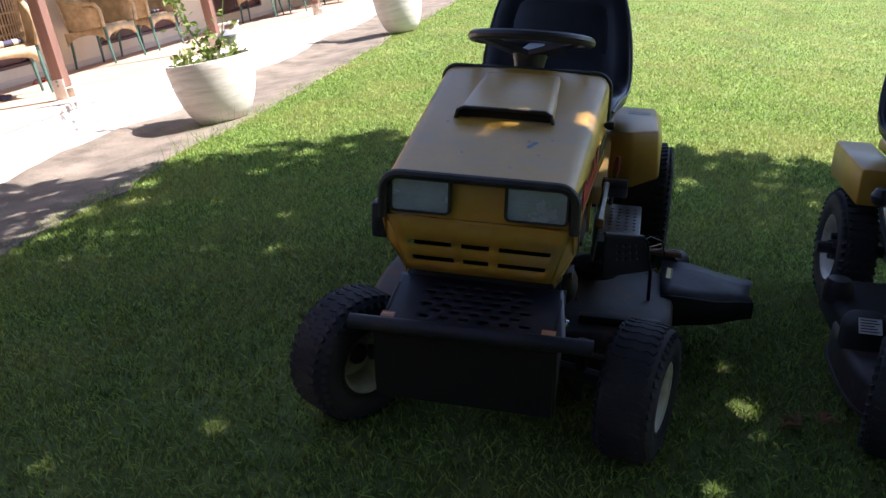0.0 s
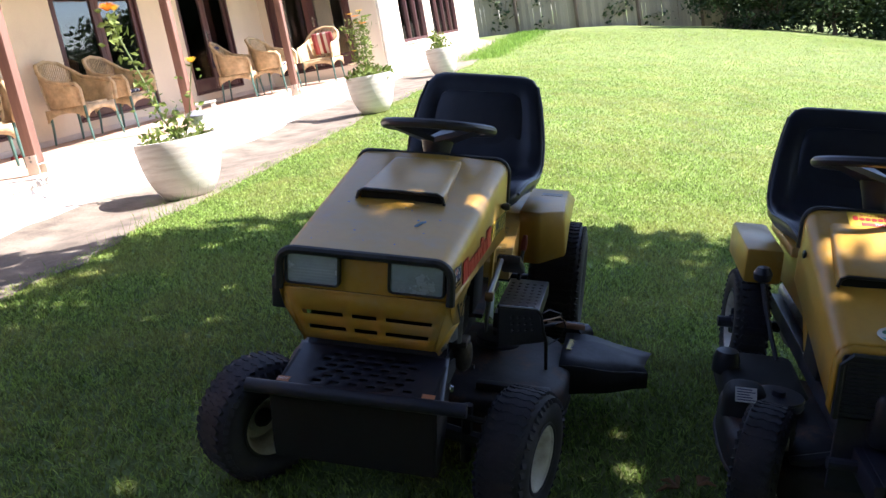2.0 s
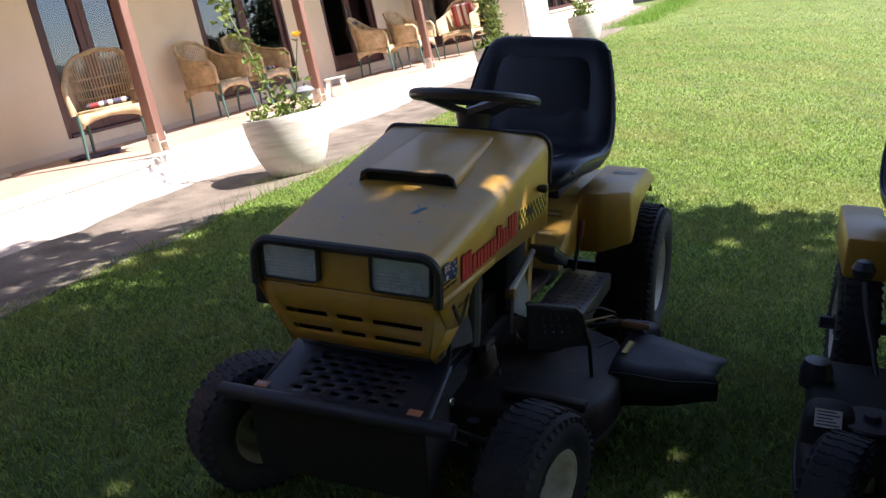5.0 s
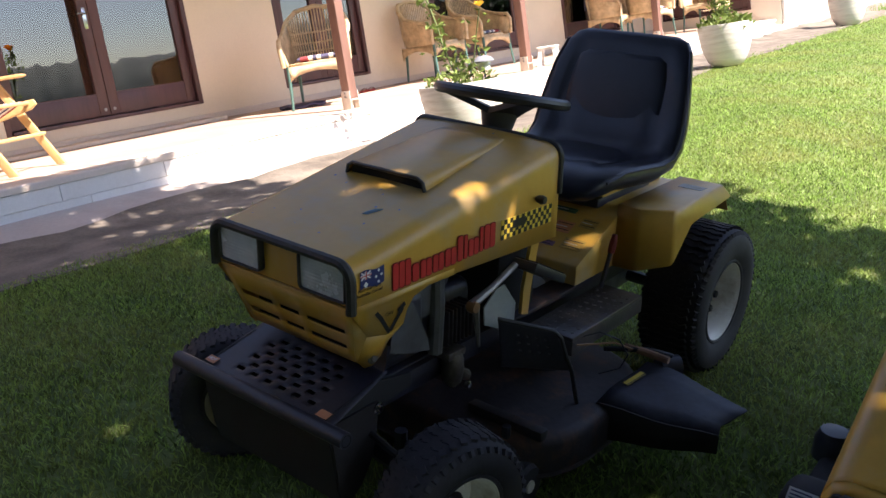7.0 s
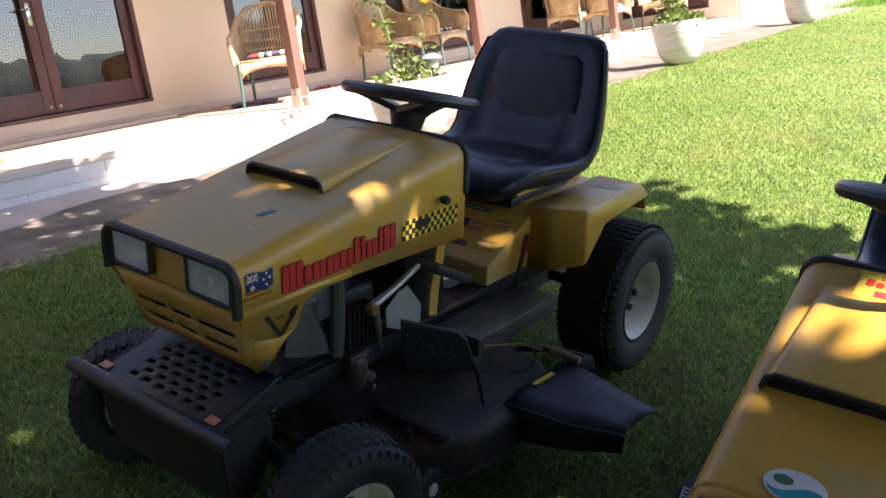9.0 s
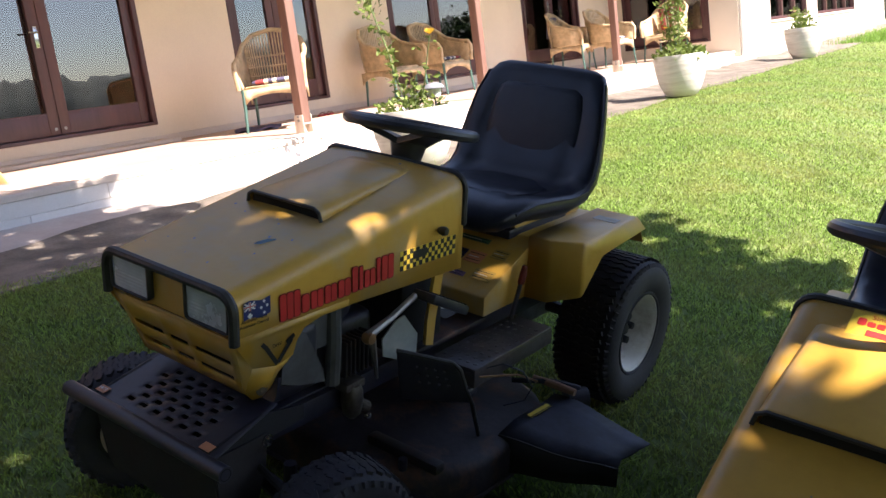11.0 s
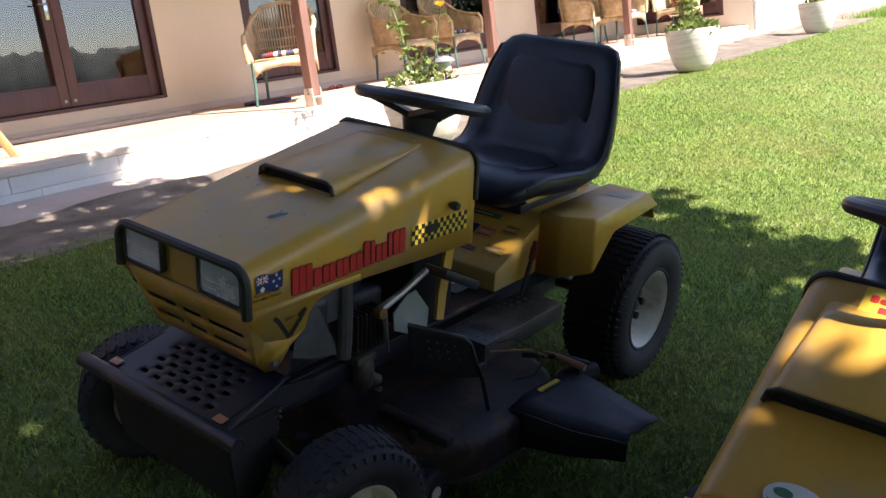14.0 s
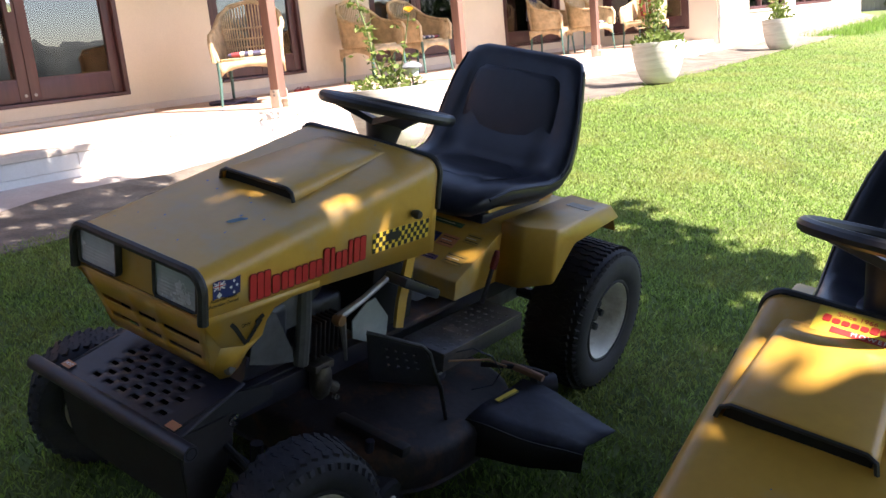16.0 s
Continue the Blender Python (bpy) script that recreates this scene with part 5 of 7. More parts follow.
    box(en, -0.15, 0.15, 0.20, 0.56, 0.34, 0.50, 0.03, 3)
    lathe(en, [(0, 0.62), (0.10, 0.615), (0.135, 0.59), (0.14, 0.50), (0.14, 0.44)], 28, pose(0, 0.42, 0))
    eng = part("engine_block", en, M["black_steel"], mw, "black engine block with blower housing")
    ac = bmesh.new()
    box(ac, 0.10, 0.19, 0.20, 0.32, 0.40, 0.55, 0.025, 3, m=pose(0, 0, 0))
    part("air_filter_box", ac, M["plastic"], eng, "dusty dark air filter cover")
    cy = bmesh.new()
    box(cy, 0.13, 0.185, 0.395, 0.515, 0.37, 0.45, 0.01)
    cyl = part("cylinder", cy, M["black_steel"], eng, "cast cylinder with cooling fins")
    for k in range(7):
        part("cooling_fin", B(0.13, 0.198, 0.40 + k * 0.016, 0.406 + k * 0.016, 0.36, 0.46, bevel=0.002, seg=1), M["deck"], cyl)
    sh = bmesh.new()
    prism(sh, [(0.18, 0.43), (0.245, 0.405), (0.325, 0.385), (0.318, 0.42), (0.262, 0.535), (0.235, 0.555), (0.20, 0.545)], "x", 0.195, 0.199)
    part("side_shield", sh, M["cowl"], eng, "dull grey-green side shield")
    ma = tube(bmesh.new(), [(0.14, 0.42, 0.32), (0.19, 0.42, 0.31), (0.205, 0.44, 0.28), (0.205, 0.47, 0.26)], 0.016, 10)
    lathe(ma, [(0, 0.040), (0.022, 0.036), (0.028, 0.02), (0.030, -0.01), (0.024, -0.045), (0.010, -0.06), (0, -0.062)], 16, pose(0.20, 0.42, 0.305))
    box(ma, 0.17, 0.215, 0.385, 0.455, 0.33, 0.352, 0.005)
    carb = part("carburettor", ma, M["cast_dark"], eng, "oily cast carburettor")
    part("bowl_nut", lathe(bmesh.new(), [(0, 0.012), (0.009, 0.010), (0.010, 0.0)], 8, pose(0.222, 0.452, 0.245, 0, 80, 0)), M["chrome"], carb)
    part("breather_tube", tube(bmesh.new(), [(0.185, 0.362, 0.36), (0.187, 0.366, 0.48), (0.18, 0.37, 0.60)], 0.020, 10), M["cowl"], eng, "dull grey upright tube")
    part("bracket_plate", B(0.178, 0.182, 0.27, 0.35, 0.47, 0.57, bevel=0.001), M["cowl"], eng)
    co = bmesh.new()
    box(co, -0.19, 0.19, 0.62, 0.80, 0.34, 0.60, 0.01)
    # black block fills the shaded space under the dash
    part("firewall_dark", co, M["hole"], mw)
    for sx in (1, -1):
        if not first:
            wd = prism(bmesh.new(), [(0.84, 0.26), (0.88, 0.30), (1.16, 0.585), (1.10, 0.585), (0.82, 0.30)], "x", sx * 0.155, sx * 0.163)
            part("console_side", wd, yel, mw, "yellow tapering side plate")
            continue
        sp = bmesh.new()
        prism(sp, [(0.672, 0.375), (0.705, 0.365), (0.712, 0.44), (0.765, 0.70), (0.730, 0.70), (0.676, 0.45)], "x", sx * 0.226, sx * 0.236)
        part("console_strut", sp, yel, mw, "yellow console strut")
    fp = bmesh.new()
    prism(fp, [(0.47, 0.42), (0.60, 0.355), (0.605, 0.44), (0.55, 0.508), (0.515, 0.505), (0.465, 0.47)], "x", 0.256, 0.260)
    part("belt_guard", fp, M["grey_plate"], mw, "bare grey guard plate")
    pe = tube(bmesh.new(), [(0.272, 0.395, 0.505), (0.276, 0.48, 0.53), (0.280, 0.565, 0.565)], [0.012, 0.009, 0.009], 8)
    part("pedal_arm", pe, M["steel"], mw)
    part("arm_joint", lathe(bmesh.new(), [(0, 0.014), (0.014, 0.012), (0.017, 0), (0.014, -0.012), (0, -0.014)], 10, pose(0.274, 0.398, 0.500, 0, 90, 0)), M["wire"], mw, "rusty lever joint")
    part("linkage", tube(bmesh.new(), [(0.270, 0.415, 0.49), (0.262, 0.445, 0.37)], [0.010, 0.004], 6), M["steel"], mw)
    pdm = pose(0.295, 0.645, 0.530, -27, 0, 0)
    pd = B(-0.030, 0.045, -0.085, 0.085, -0.013, 0.013, bevel=0.006)
    bmesh.ops.transform(pd, matrix=pdm, verts=pd.verts[:])
    pedal = part("brake_pedal", pd, M["plastic"], mw, "black ribbed foot pedal")
    for k in range(9):
        rb_ = B(-0.027, 0.042, -0.076 + k * 0.0172, -0.070 + k * 0.0172, 0.012, 0.016)
        bmesh.ops.transform(rb_, matrix=pdm, verts=rb_.verts[:])
        part("pedal_rib", rb_, M["plastic"], pedal)
    if first:
        front_end(mw)
    else:
        low_front(mw)
    # both steered to the same side
    if first:
        wheel(mw, (-0.339, 0.141, 0.147), 0.188, 0.155, 0.088, -33.4, 3, 40, 1, 0, "front_wheel")
        wheel(mw, (0.422, 0.141, 0.145), 0.188, 0.148, 0.088, -14, 3, 40, 1, 0, "front_wheel")
        wheel(mw, (-0.392, 1.508, 0.212), 0.258, 0.215, 0.130, 0, 4, 58, -1, 5, "rear_wheel")
        wheel(mw, (0.392, 1.508, 0.212), 0.258, 0.215, 0.130, 0, 4, 58, 1, 5, "rear_wheel")
    else:
        wheel(mw, (-0.345, 0.42, 0.168), 0.17, 0.125, 0.080, -20, 3, 36, 1, 0, "front_wheel")
        wheel(mw, (0.345, 0.42, 0.168), 0.17, 0.125, 0.080, -20, 3, 36, 1, 0, "front_wheel")
        wheel(mw, (-0.262, 1.45, 0.215), 0.22, 0.125, 0.115, 0, 3, 42, -1, 5, "rear_wheel")
        wheel(mw, (0.285, 1.45, 0.215), 0.22, 0.150, 0.115, 0, 3, 42, 1, 5, "rear_wheel")
    part("rear_axle", tube(bmesh.new(), [(-0.36, 1.508 if first else 1.45, 0.212), (0.36 if first else 0.27, 1.508 if first else 1.45, 0.212)], 0.022, 10), M["black_steel"], mw)
    part("gearbox", B(-0.13, 0.13, 1.32, 1.60, 0.17, 0.36, bevel=0.03, seg=3), M["alu"], mw)
    # tunnel under the seat
    tn = bmesh.new()
    prism(tn, [(0.90, 0.394), (0.90, 0.455), (1.16, 0.575), (1.56, 0.575), (1.56, 0.394)], "x", -0.266 if first else -0.15, 0.266 if first else 0.15, 0.006)
    tunnel = part("seat_tunnel", tn, yel, mw, "yellow sheet-steel tunnel under the seat")
    sp2 = bmesh.new()
    box(sp2, -0.20, 0.20, 1.14, 1.54, 0.572, 0.612, 0.01)
    part("seat_support", sp2, yel, tunnel)
    def on_ramp(x, f, lift=0.0):
        return pose(x, 0.90 + 0.26 * f, 0.455 + 0.12 * f + 0.0012 + lift, math.degrees(math.atan2(0.12, 0.26)), 0, 0)
    if first:
        for x, f, w, h, c in ((0.085, 0.90, 0.110, 0.018, "red_edge"), (0.085, 0.76, 0.110, 0.020, "green_ink"), (0.060, 0.50, 0.075, 0.046, "blue_ink"), (0.135, 0.50, 0.060, 0.050, "orange_label"), (0.085, 0.22, 0.130, 0.020, "purple_ink"),
                              (0.205, 0.62, 0.055, 0.040, "label_tan"), (0.205, 0.28, 0.070, 0.045, "label_tan")):
            b = B(-w / 2, w / 2, -h / 2, h / 2, 0, 0.0008)
            bmesh.ops.transform(b, matrix=on_ramp(x, f), verts=b.verts[:])
            lab = part("warning_label", b, M[c], tunnel, "faded printed label")
            for k in range(3):
                bar = B(-w * 0.42, w * (0.42 - 0.2 * (k % 2)), -0.0012, 0.0012, 0, 0.0005)
                bmesh.ops.transform(bar, matrix=on_ramp(x, f, 0.0009) @ pose(0, (k - 1) * h * 0.28, 0), verts=bar.verts[:])
                part("print_bar", bar, M["white_ink"] if k == 1 else M["black_ink"], lab)
    lv = tube(bmesh.new(), [(0.285, 1.02, 0.36), (0.292, 1.05, 0.47)], 0.007, 8)
    lever = part("side_lever", lv, M["black_steel"], mw)
    part("lever_grip", tube(bmesh.new(), [(0.292, 1.05, 0.465), (0.294, 1.057, 0.495), (0.295, 1.062, 0.52)], [0.011, 0.012, 0.008], 10), M["red_edge"], lever, "dull red plastic grip")
    if not first:
        lv = tube(bmesh.new(), [(-0.24, 0.92, 0.28), (-0.28, 1.02, 0.43), (-0.295, 1.06, 0.51)], 0.008, 8)
        l2 = part("gear_lever", lv, M["black_steel"], mw)
        part("lever_knob", lathe(bmesh.new(), [(0, 0.060), (0.020, 0.056), (0.032, 0.034), (0.028, 0.012), (0.010, 0)], 16, pose(-0.295, 1.06, 0.497)), M["plastic"], l2, "round black knob")
    # fenders
    for sx in (1, -1):
        if not first:
            part("fender", B(sx * 0.212, sx * 0.340, 1.16, 1.56, 0.462, 0.588, bevel=0.014), yel, mw, "boxy yellow rear fender")
            continue
        fb = bmesh.new()
        dx = 0.0
        top = [(0.262, 1.125), (0.262, 1.56), (0.408, 1.56), (0.422, 1.185), (0.335, 1.132)]
        low = [(0.262, 1.115), (0.262, 1.58), (0.43, 1.575), (0.438, 1.165), (0.345, 1.115)]
        zlow = [0.398, 0.50, 0.505, 0.428, 0.400]
        tv = [fb.verts.new((sx * x, y, 0.592)) for x, y in top]
        lv_ = [fb.verts.new((sx * x, y, z)) for (x, y), z in zip(low, zlow)]
        fb.faces.new(tv)
        edges_keep = [(0, 4), (4, 3), (3, 2), (2, 1)]
        for a, b in edges_keep:
            if (a, b) == (3, 2):
                l3 = fb.verts.new((sx * 0.440, 1.27, 0.535))
                l2_ = fb.verts.new((sx * 0.434, 1.575, 0.553))
                fb.faces.new((tv[3], tv[2], l2_, l3))
                fb.faces.new((tv[3], l3, lv_[3]))
            else:
                fb.faces.new((tv[a], tv[b], lv_[b], lv_[a]))
        bmesh.ops.remove_doubles(fb, verts=fb.verts[:], dist=1e-5)
        bmesh.ops.recalc_face_normals(fb, faces=fb.faces[:])
        es = [e for e in fb.edges if len(e.link_faces) == 2]
        bmesh.ops.bevel(fb, geom=es, offset=0.008, segments=2, affect="EDGES", profile=0.5)
        fd = solid(part("fender", fb, yel, mw, "angular yellow rear fender", sharp=40), 0.003)
        if sx > 0 and first:
            part("fender_label", B(0.31, 0.39, 1.43, 1.475, 0.5925, 0.5933), M["label_grey"], fd, "worn pale label")
    # footplates
    for sx in ((1, -1) if first else (1,)):
        ft = bmesh.new()
        box(ft, 0.248, 0.392, 0.69, 1.085, -0.006, 0.010, 0.005)
        box(ft, 0.386, 0.3925, 0.69, 1.085, -0.044, -0.001, 0.002)
        box(ft, 0.2475, 0.254, 0.69, 1.085, -0.044, -0.001, 0.002)
        box(ft, 0.248, 0.392, 0.6895, 0.696, -0.044, -0.001, 0.002)
        for i in range(5):
            for j in range(10):
                lathe(ft, [(0, 0.013), (0.006, 0.0115), (0.007, 0.0095)], 6, pose(0.268 + i * 0.026, 0.72 + j * 0.034, 0))
        bmesh.ops.transform(ft, matrix=Matrix.Diagonal((sx, 1, 1, 1)) @ pose(0, 0, 0.335), verts=ft.verts[:])
        part("footplate", ft, M["foot" if first else "deck"], mw, "black steel footplate with raised dimples")
        fs = bmesh.new()
        box(fs, sx * 0.14, sx * 0.222, 0.62, 0.98, 0.345, 0.360, 0.003)
        part("tunnel_floor", fs, M["deck"], mw)
    pp = bmesh.new()
    us, vs = np.linspace(0, 1, 28), np.linspace(0, 1, 24)
    hl = {(i, j) for i in range(8, 22, 4) for j in range(9, 20, 4)}
    slotted(pp, [(0.290, 0.505, 0.300), (0.430, 0.625, 0.290), (0.405, 0.585, 0.405), (0.290, 0.485, 0.440)], us, vs, hl)
    solid(part("perforated_guard", pp, M["black_steel"], mw, "black perforated guard plate", sharp=50), 0.003)
    hs = tube(bmesh.new(), [(0.290, 0.485, 0.442), (0.34, 0.53, 0.427), (0.398, 0.58, 0.410), (0.412, 0.595, 0.388), (0.422, 0.611, 0.33), (0.432, 0.628, 0.285), (0.436, 0.66, 0.18)], 0.006, 8)
    part("guard_edge", hs, M["black_trim"], mw)
    if first:
        wire = tube(bmesh.new(), [(0.395, 0.74, 0.335), (0.425, 0.775, 0.345), (0.462, 0.82, 0.318), (0.478, 0.85, 0.265), (0.462, 0.84, 0.222), (0.425, 0.79, 0.212)], 0.0022, 6)
        part("lift_cable", wire, M["black_steel"], mw, "thin looping steel cable")
    # cutting deck
    dk = bmesh.new()
    out = []
    for k in range(40):
        a = 2 * math.pi * k / 40
        c_, s_ = math.cos(a), math.sin(a)
        out.append((0.515 * math.copysign(abs(c_) ** 0.55, c_), 0.70 + 0.345 * math.copysign(abs(s_) ** 0.6, s_)))
    out = [(x if x > 0 else x * 0.82, y) for x, y in out]
    rings = [[(x * k, 0.70 + (y - 0.70) * k, z) for x, y in out] for k, z in ((1.0, 0.065), (1.0, 0.150), (0.985, 0.168), (0.94, 0.178), (0.55, 0.182), (0.52, 0.196), (0.30, 0.200))]
    loft(dk, rings)
    deck = part("cutting_deck", dk, M["deck"], mw, "dusty black pressed-steel cutting deck", sharp=50)
    rim2 = bmesh.new()
    tube(rim2, [(x, y, 0.068) for x, y in out] + [(out[0][0], out[0][1], 0.068)], 0.007, 6)
    part("deck_rim", rim2, M["deck"], deck)
    for x, y in ((-0.26, 0.72), (0.26, 0.76)):
        pu = lathe(bmesh.new(), [(0, 0.262), (0.02, 0.26), (0.022, 0.245), (0.075, 0.244), (0.078, 0.238), (0.066, 0.230), (0.078, 0.222), (0.078, 0.215), (0, 0.215)], 28, pose(x, y, 0))
        part("pulley", pu, M["black_steel"], deck)
    bar = B(0.24, 0.47, 0.435, 0.470, 0.176, 0.204, bevel=0.006)
    part("deck_bracket", bar, M["rusty"], deck)
    rod = tube(bmesh.new(), [(0.36, 0.93, 0.215), (0.47, 0.99, 0.225), (0.53, 1.03, 0.21)], 0.008, 8)
    part("lift_rod", rod, M["black_steel"], deck)
    part("wooden_rod", tube(bmesh.new(), [(0.405, 0.975, 0.222), (0.47, 0.982, 0.220), (0.54, 0.986, 0.216)], [0.009, 0.012, 0.011], 10), M["bare_wood"], deck, "short bare wooden rod on the deck")
    hinge = tube(bmesh.new(), [(0.505, 1.00, 0.175), (0.545, 1.05, 0.175)], 0.034, 14)
    part("hinge_boss", hinge, M["black_steel"], deck)
    # discharge chute
    cb2 = bmesh.new()
    pts = []
    for k in range(9):
        f = k / 8
        x, z = 0.475 + 0.285 * f, 0.192 - 0.012 * f - 0.036 * f * f
        y0, y1 = 0.70 + 0.13 * f ** 1.6, 0.985 + 0.012 * math.sin(f * 3)
        torn = (0.008, -0.004, 0.003, 0.010, 0.022) if k == 8 else (0, 0, 0, 0, 0)
        pts.append([(x + torn[q], y0 + (y1 - y0) * q / 4, z + 0.004 * math.sin(q * 1.5 + k) - (0.010 if q == 0 else 0)) for q in range(5)])
    loft(cb2, pts, False, False)
    chute = part("discharge_chute", cb2, M["chute"], mw, "black plastic discharge chute flap", sharp=60)
    solid(chute, 0.006)
    skirt = bmesh.new()
    loft(skirt, [[(p[0][0], p[0][1] - 0.001, p[0][2] - dz * (1 - 0.5 * k / 8)) for k, p in enumerate(pts)] for dz in (0.0, 0.11)], False, False)
    # chute's shadowed side, with the shadow put into its black
    solid(part("chute_side", skirt, M["under"], chute), 0.005)
    wl_ = B(-0.009, 0.009, -0.046, 0.046, 0, 0.001)
    bmesh.ops.transform(wl_, matrix=pose(0.500, 0.86, 0.1955, 0, 5, -4), verts=wl_.verts[:])
    warn = part("warning_label", wl_, M["yellow_ink"], chute, "yellow and black warning label")
    for k in range(2):
        bb3 = B(-0.011, -0.008, -0.046, 0.046, 0, 0.0005)
        bmesh.ops.transform(bb3, matrix=pose(0.500 + k * 0.016, 0.86, 0.1967 - k * 0.0014, 0, 5, -4), verts=bb3.verts[:])
        part("print_bar", bb3, M["black_ink"], warn)
    gw = lathe(bmesh.new(), [(0.012, -0.03), (0.05, -0.03), (0.058, -0.02), (0.058, 0.02), (0.05, 0.03), (0.012, 0.03)], 24, pose(0.43, 0.415, 0.056, 0, 90, 0))
    part("gauge_wheel", gw, M["rubber"], deck, "small black gauge wheel")
    part("gauge_hub", lathe(bmesh.new(), [(0, 0.034), (0.016, 0.034), (0.018, 0.03)], 14, pose(0.43, 0.415, 0.056, 0, 90, 0)), M["rim"], deck)
    gs = tube(bmesh.new(), [(0.38, 0.415, 0.056), (0.38, 0.415, 0.20)], 0.012, 8)
    tube(gs, [(0.37, 0.415, 0.056), (0.46, 0.415, 0.056)], 0.008, 8)
    part("gauge_bracket", gs, M["black_steel"], deck)
    if first:
        cw = tube(bmesh.new(), [(0.40, 0.70, 0.325), (0.46, 0.80, 0.315), (0.475, 0.88, 0.27), (0.44, 0.93, 0.235)], 0.003, 5)
        part("loose_wire", cw, M["wire"], mw)
        hf = bmesh.new()
        box(hf, -0.276, -0.232, 0.075, 0.13, 0.515, 0.608, 0.008)
        part("exhaust_guard", hf, M["black_steel"], mw)
    else:
        bt = bmesh.new()
        box(bt, -0.42, -0.29, 0.661, 0.80, 0.10, 0.264, 0.045, 4)
        # cover in shade-black, as dark as the space it stands in
        part("belt_cover", bt, M["under"], mw, "black plastic belt cover")
        lb = B(-0.032, 0.032, -0.024, 0.024, 0, 0.001)
        bmesh.ops.transform(lb, matrix=pose(-0.365, 0.6720, 0.2520, 45, 0, 0), verts=lb.verts[:])
        l3 = part("data_label", lb, M["white_ink"], mw, "white data label with printed lines")
        for k in range(5):
            bb3 = B(-0.027, 0.027 - 0.008 * (k % 3), -0.0016, 0.0016, 0, 0.0005)
            bmesh.ops.transform(bb3, matrix=pose(-0.365, 0.6720, 0.2520, 45, 0, 0) @ pose(0, -0.017 + k * 0.0085, 0.0012), verts=bb3.verts[:])
            part("print_bar", bb3, M["blue_ink"], l3)
        # black box that fills the shaded space by the deck
        part("deck_cover", B(-0.40, -0.14, 0.80, 1.15, 0.10, 0.215, bevel=0.03, seg=3), M["under"], mw, "black deck cover, darkened for shade")
        pd = bmesh.new()
        lathe(pd, [(0, 0.08), (0.035, 0.075), (0.045, 0.05), (0.045, 0.0), (0, 0)], 18, pose(-0.382, 1.0, 0.19))
        part("foot_lever", pd, M["plastic"], mw, "black rounded foot control")
    # steering
    tilt = pose(0.0, 0.868, 0.918, -12, 0, 0) if first else pose(-0.045, 0.868, 0.953, -12, 0, 0)
    st = ring_tube(bmesh.new(), (0, 0, 0), 0.182, 0.016, None, 48, 10)
    bmesh.ops.transform(st, matrix=tilt, verts=st.verts[:])
    wh = part("steering_wheel", st, M["plastic"], mw, "thick black steering wheel")
    sp3 = bmesh.new()
    for a in (90, 210, 330):
        m3 = tilt @ pose(0, 0, 0, 0, 0, a)
        loft(sp3, [[m3 @ Vector(p) for p in ((x, -w, z + 0.008), (x, w, z + 0.008), (x, w, z - 0.010), (x, -w, z - 0.010))] for x, w, z in ((0.02, 0.05, -0.045), (0.08, 0.036, -0.028), (0.175, 0.022, -0.002))])
    lathe(sp3, [(0, -0.035), (0.045, -0.036), (0.055, -0.045), (0.042, -0.10), (0.034, -0.14), (0, -0.14)], 24, tilt)
    part("wheel_hub", sp3, M["plastic"], wh, "black conical hub and three spokes")
    part("steering_column", tube(bmesh.new(), [tilt @ Vector((0, 0, -0.13)), (0.02, 0.70, 0.60)], 0.022, 12), M["black_steel"], mw)
    dash = bmesh.new()
    box(dash, -0.225, 0.225, 0.735, 0.80, 0.60, 0.815 if first else 0.785, 0.012)
    part("dash_panel", dash, M["plastic"], mw)
    seat_part(mw, pose(0.028, -0.012, -0.028) @ Matrix.Diagonal((1.03, 1, 1, 1)))
    rear = bmesh.new()
    prism(rear, [(1.53, 0.57), (1.62, 0.55), (1.65, 0.38), (1.55, 0.36)], "x", -0.25 if first else -0.14, 0.25 if first else 0.14, 0.008)
    part("rear_panel", rear, yel, mw)
    return mw


mower("ride_on_mower", MOWER_1, "worn yellow and black ride-on mower with twin headlamps", True)
mower("ride_on_mower", MOWER_2, "yellow ride-on mower with black mesh nose and oval sticker", False)


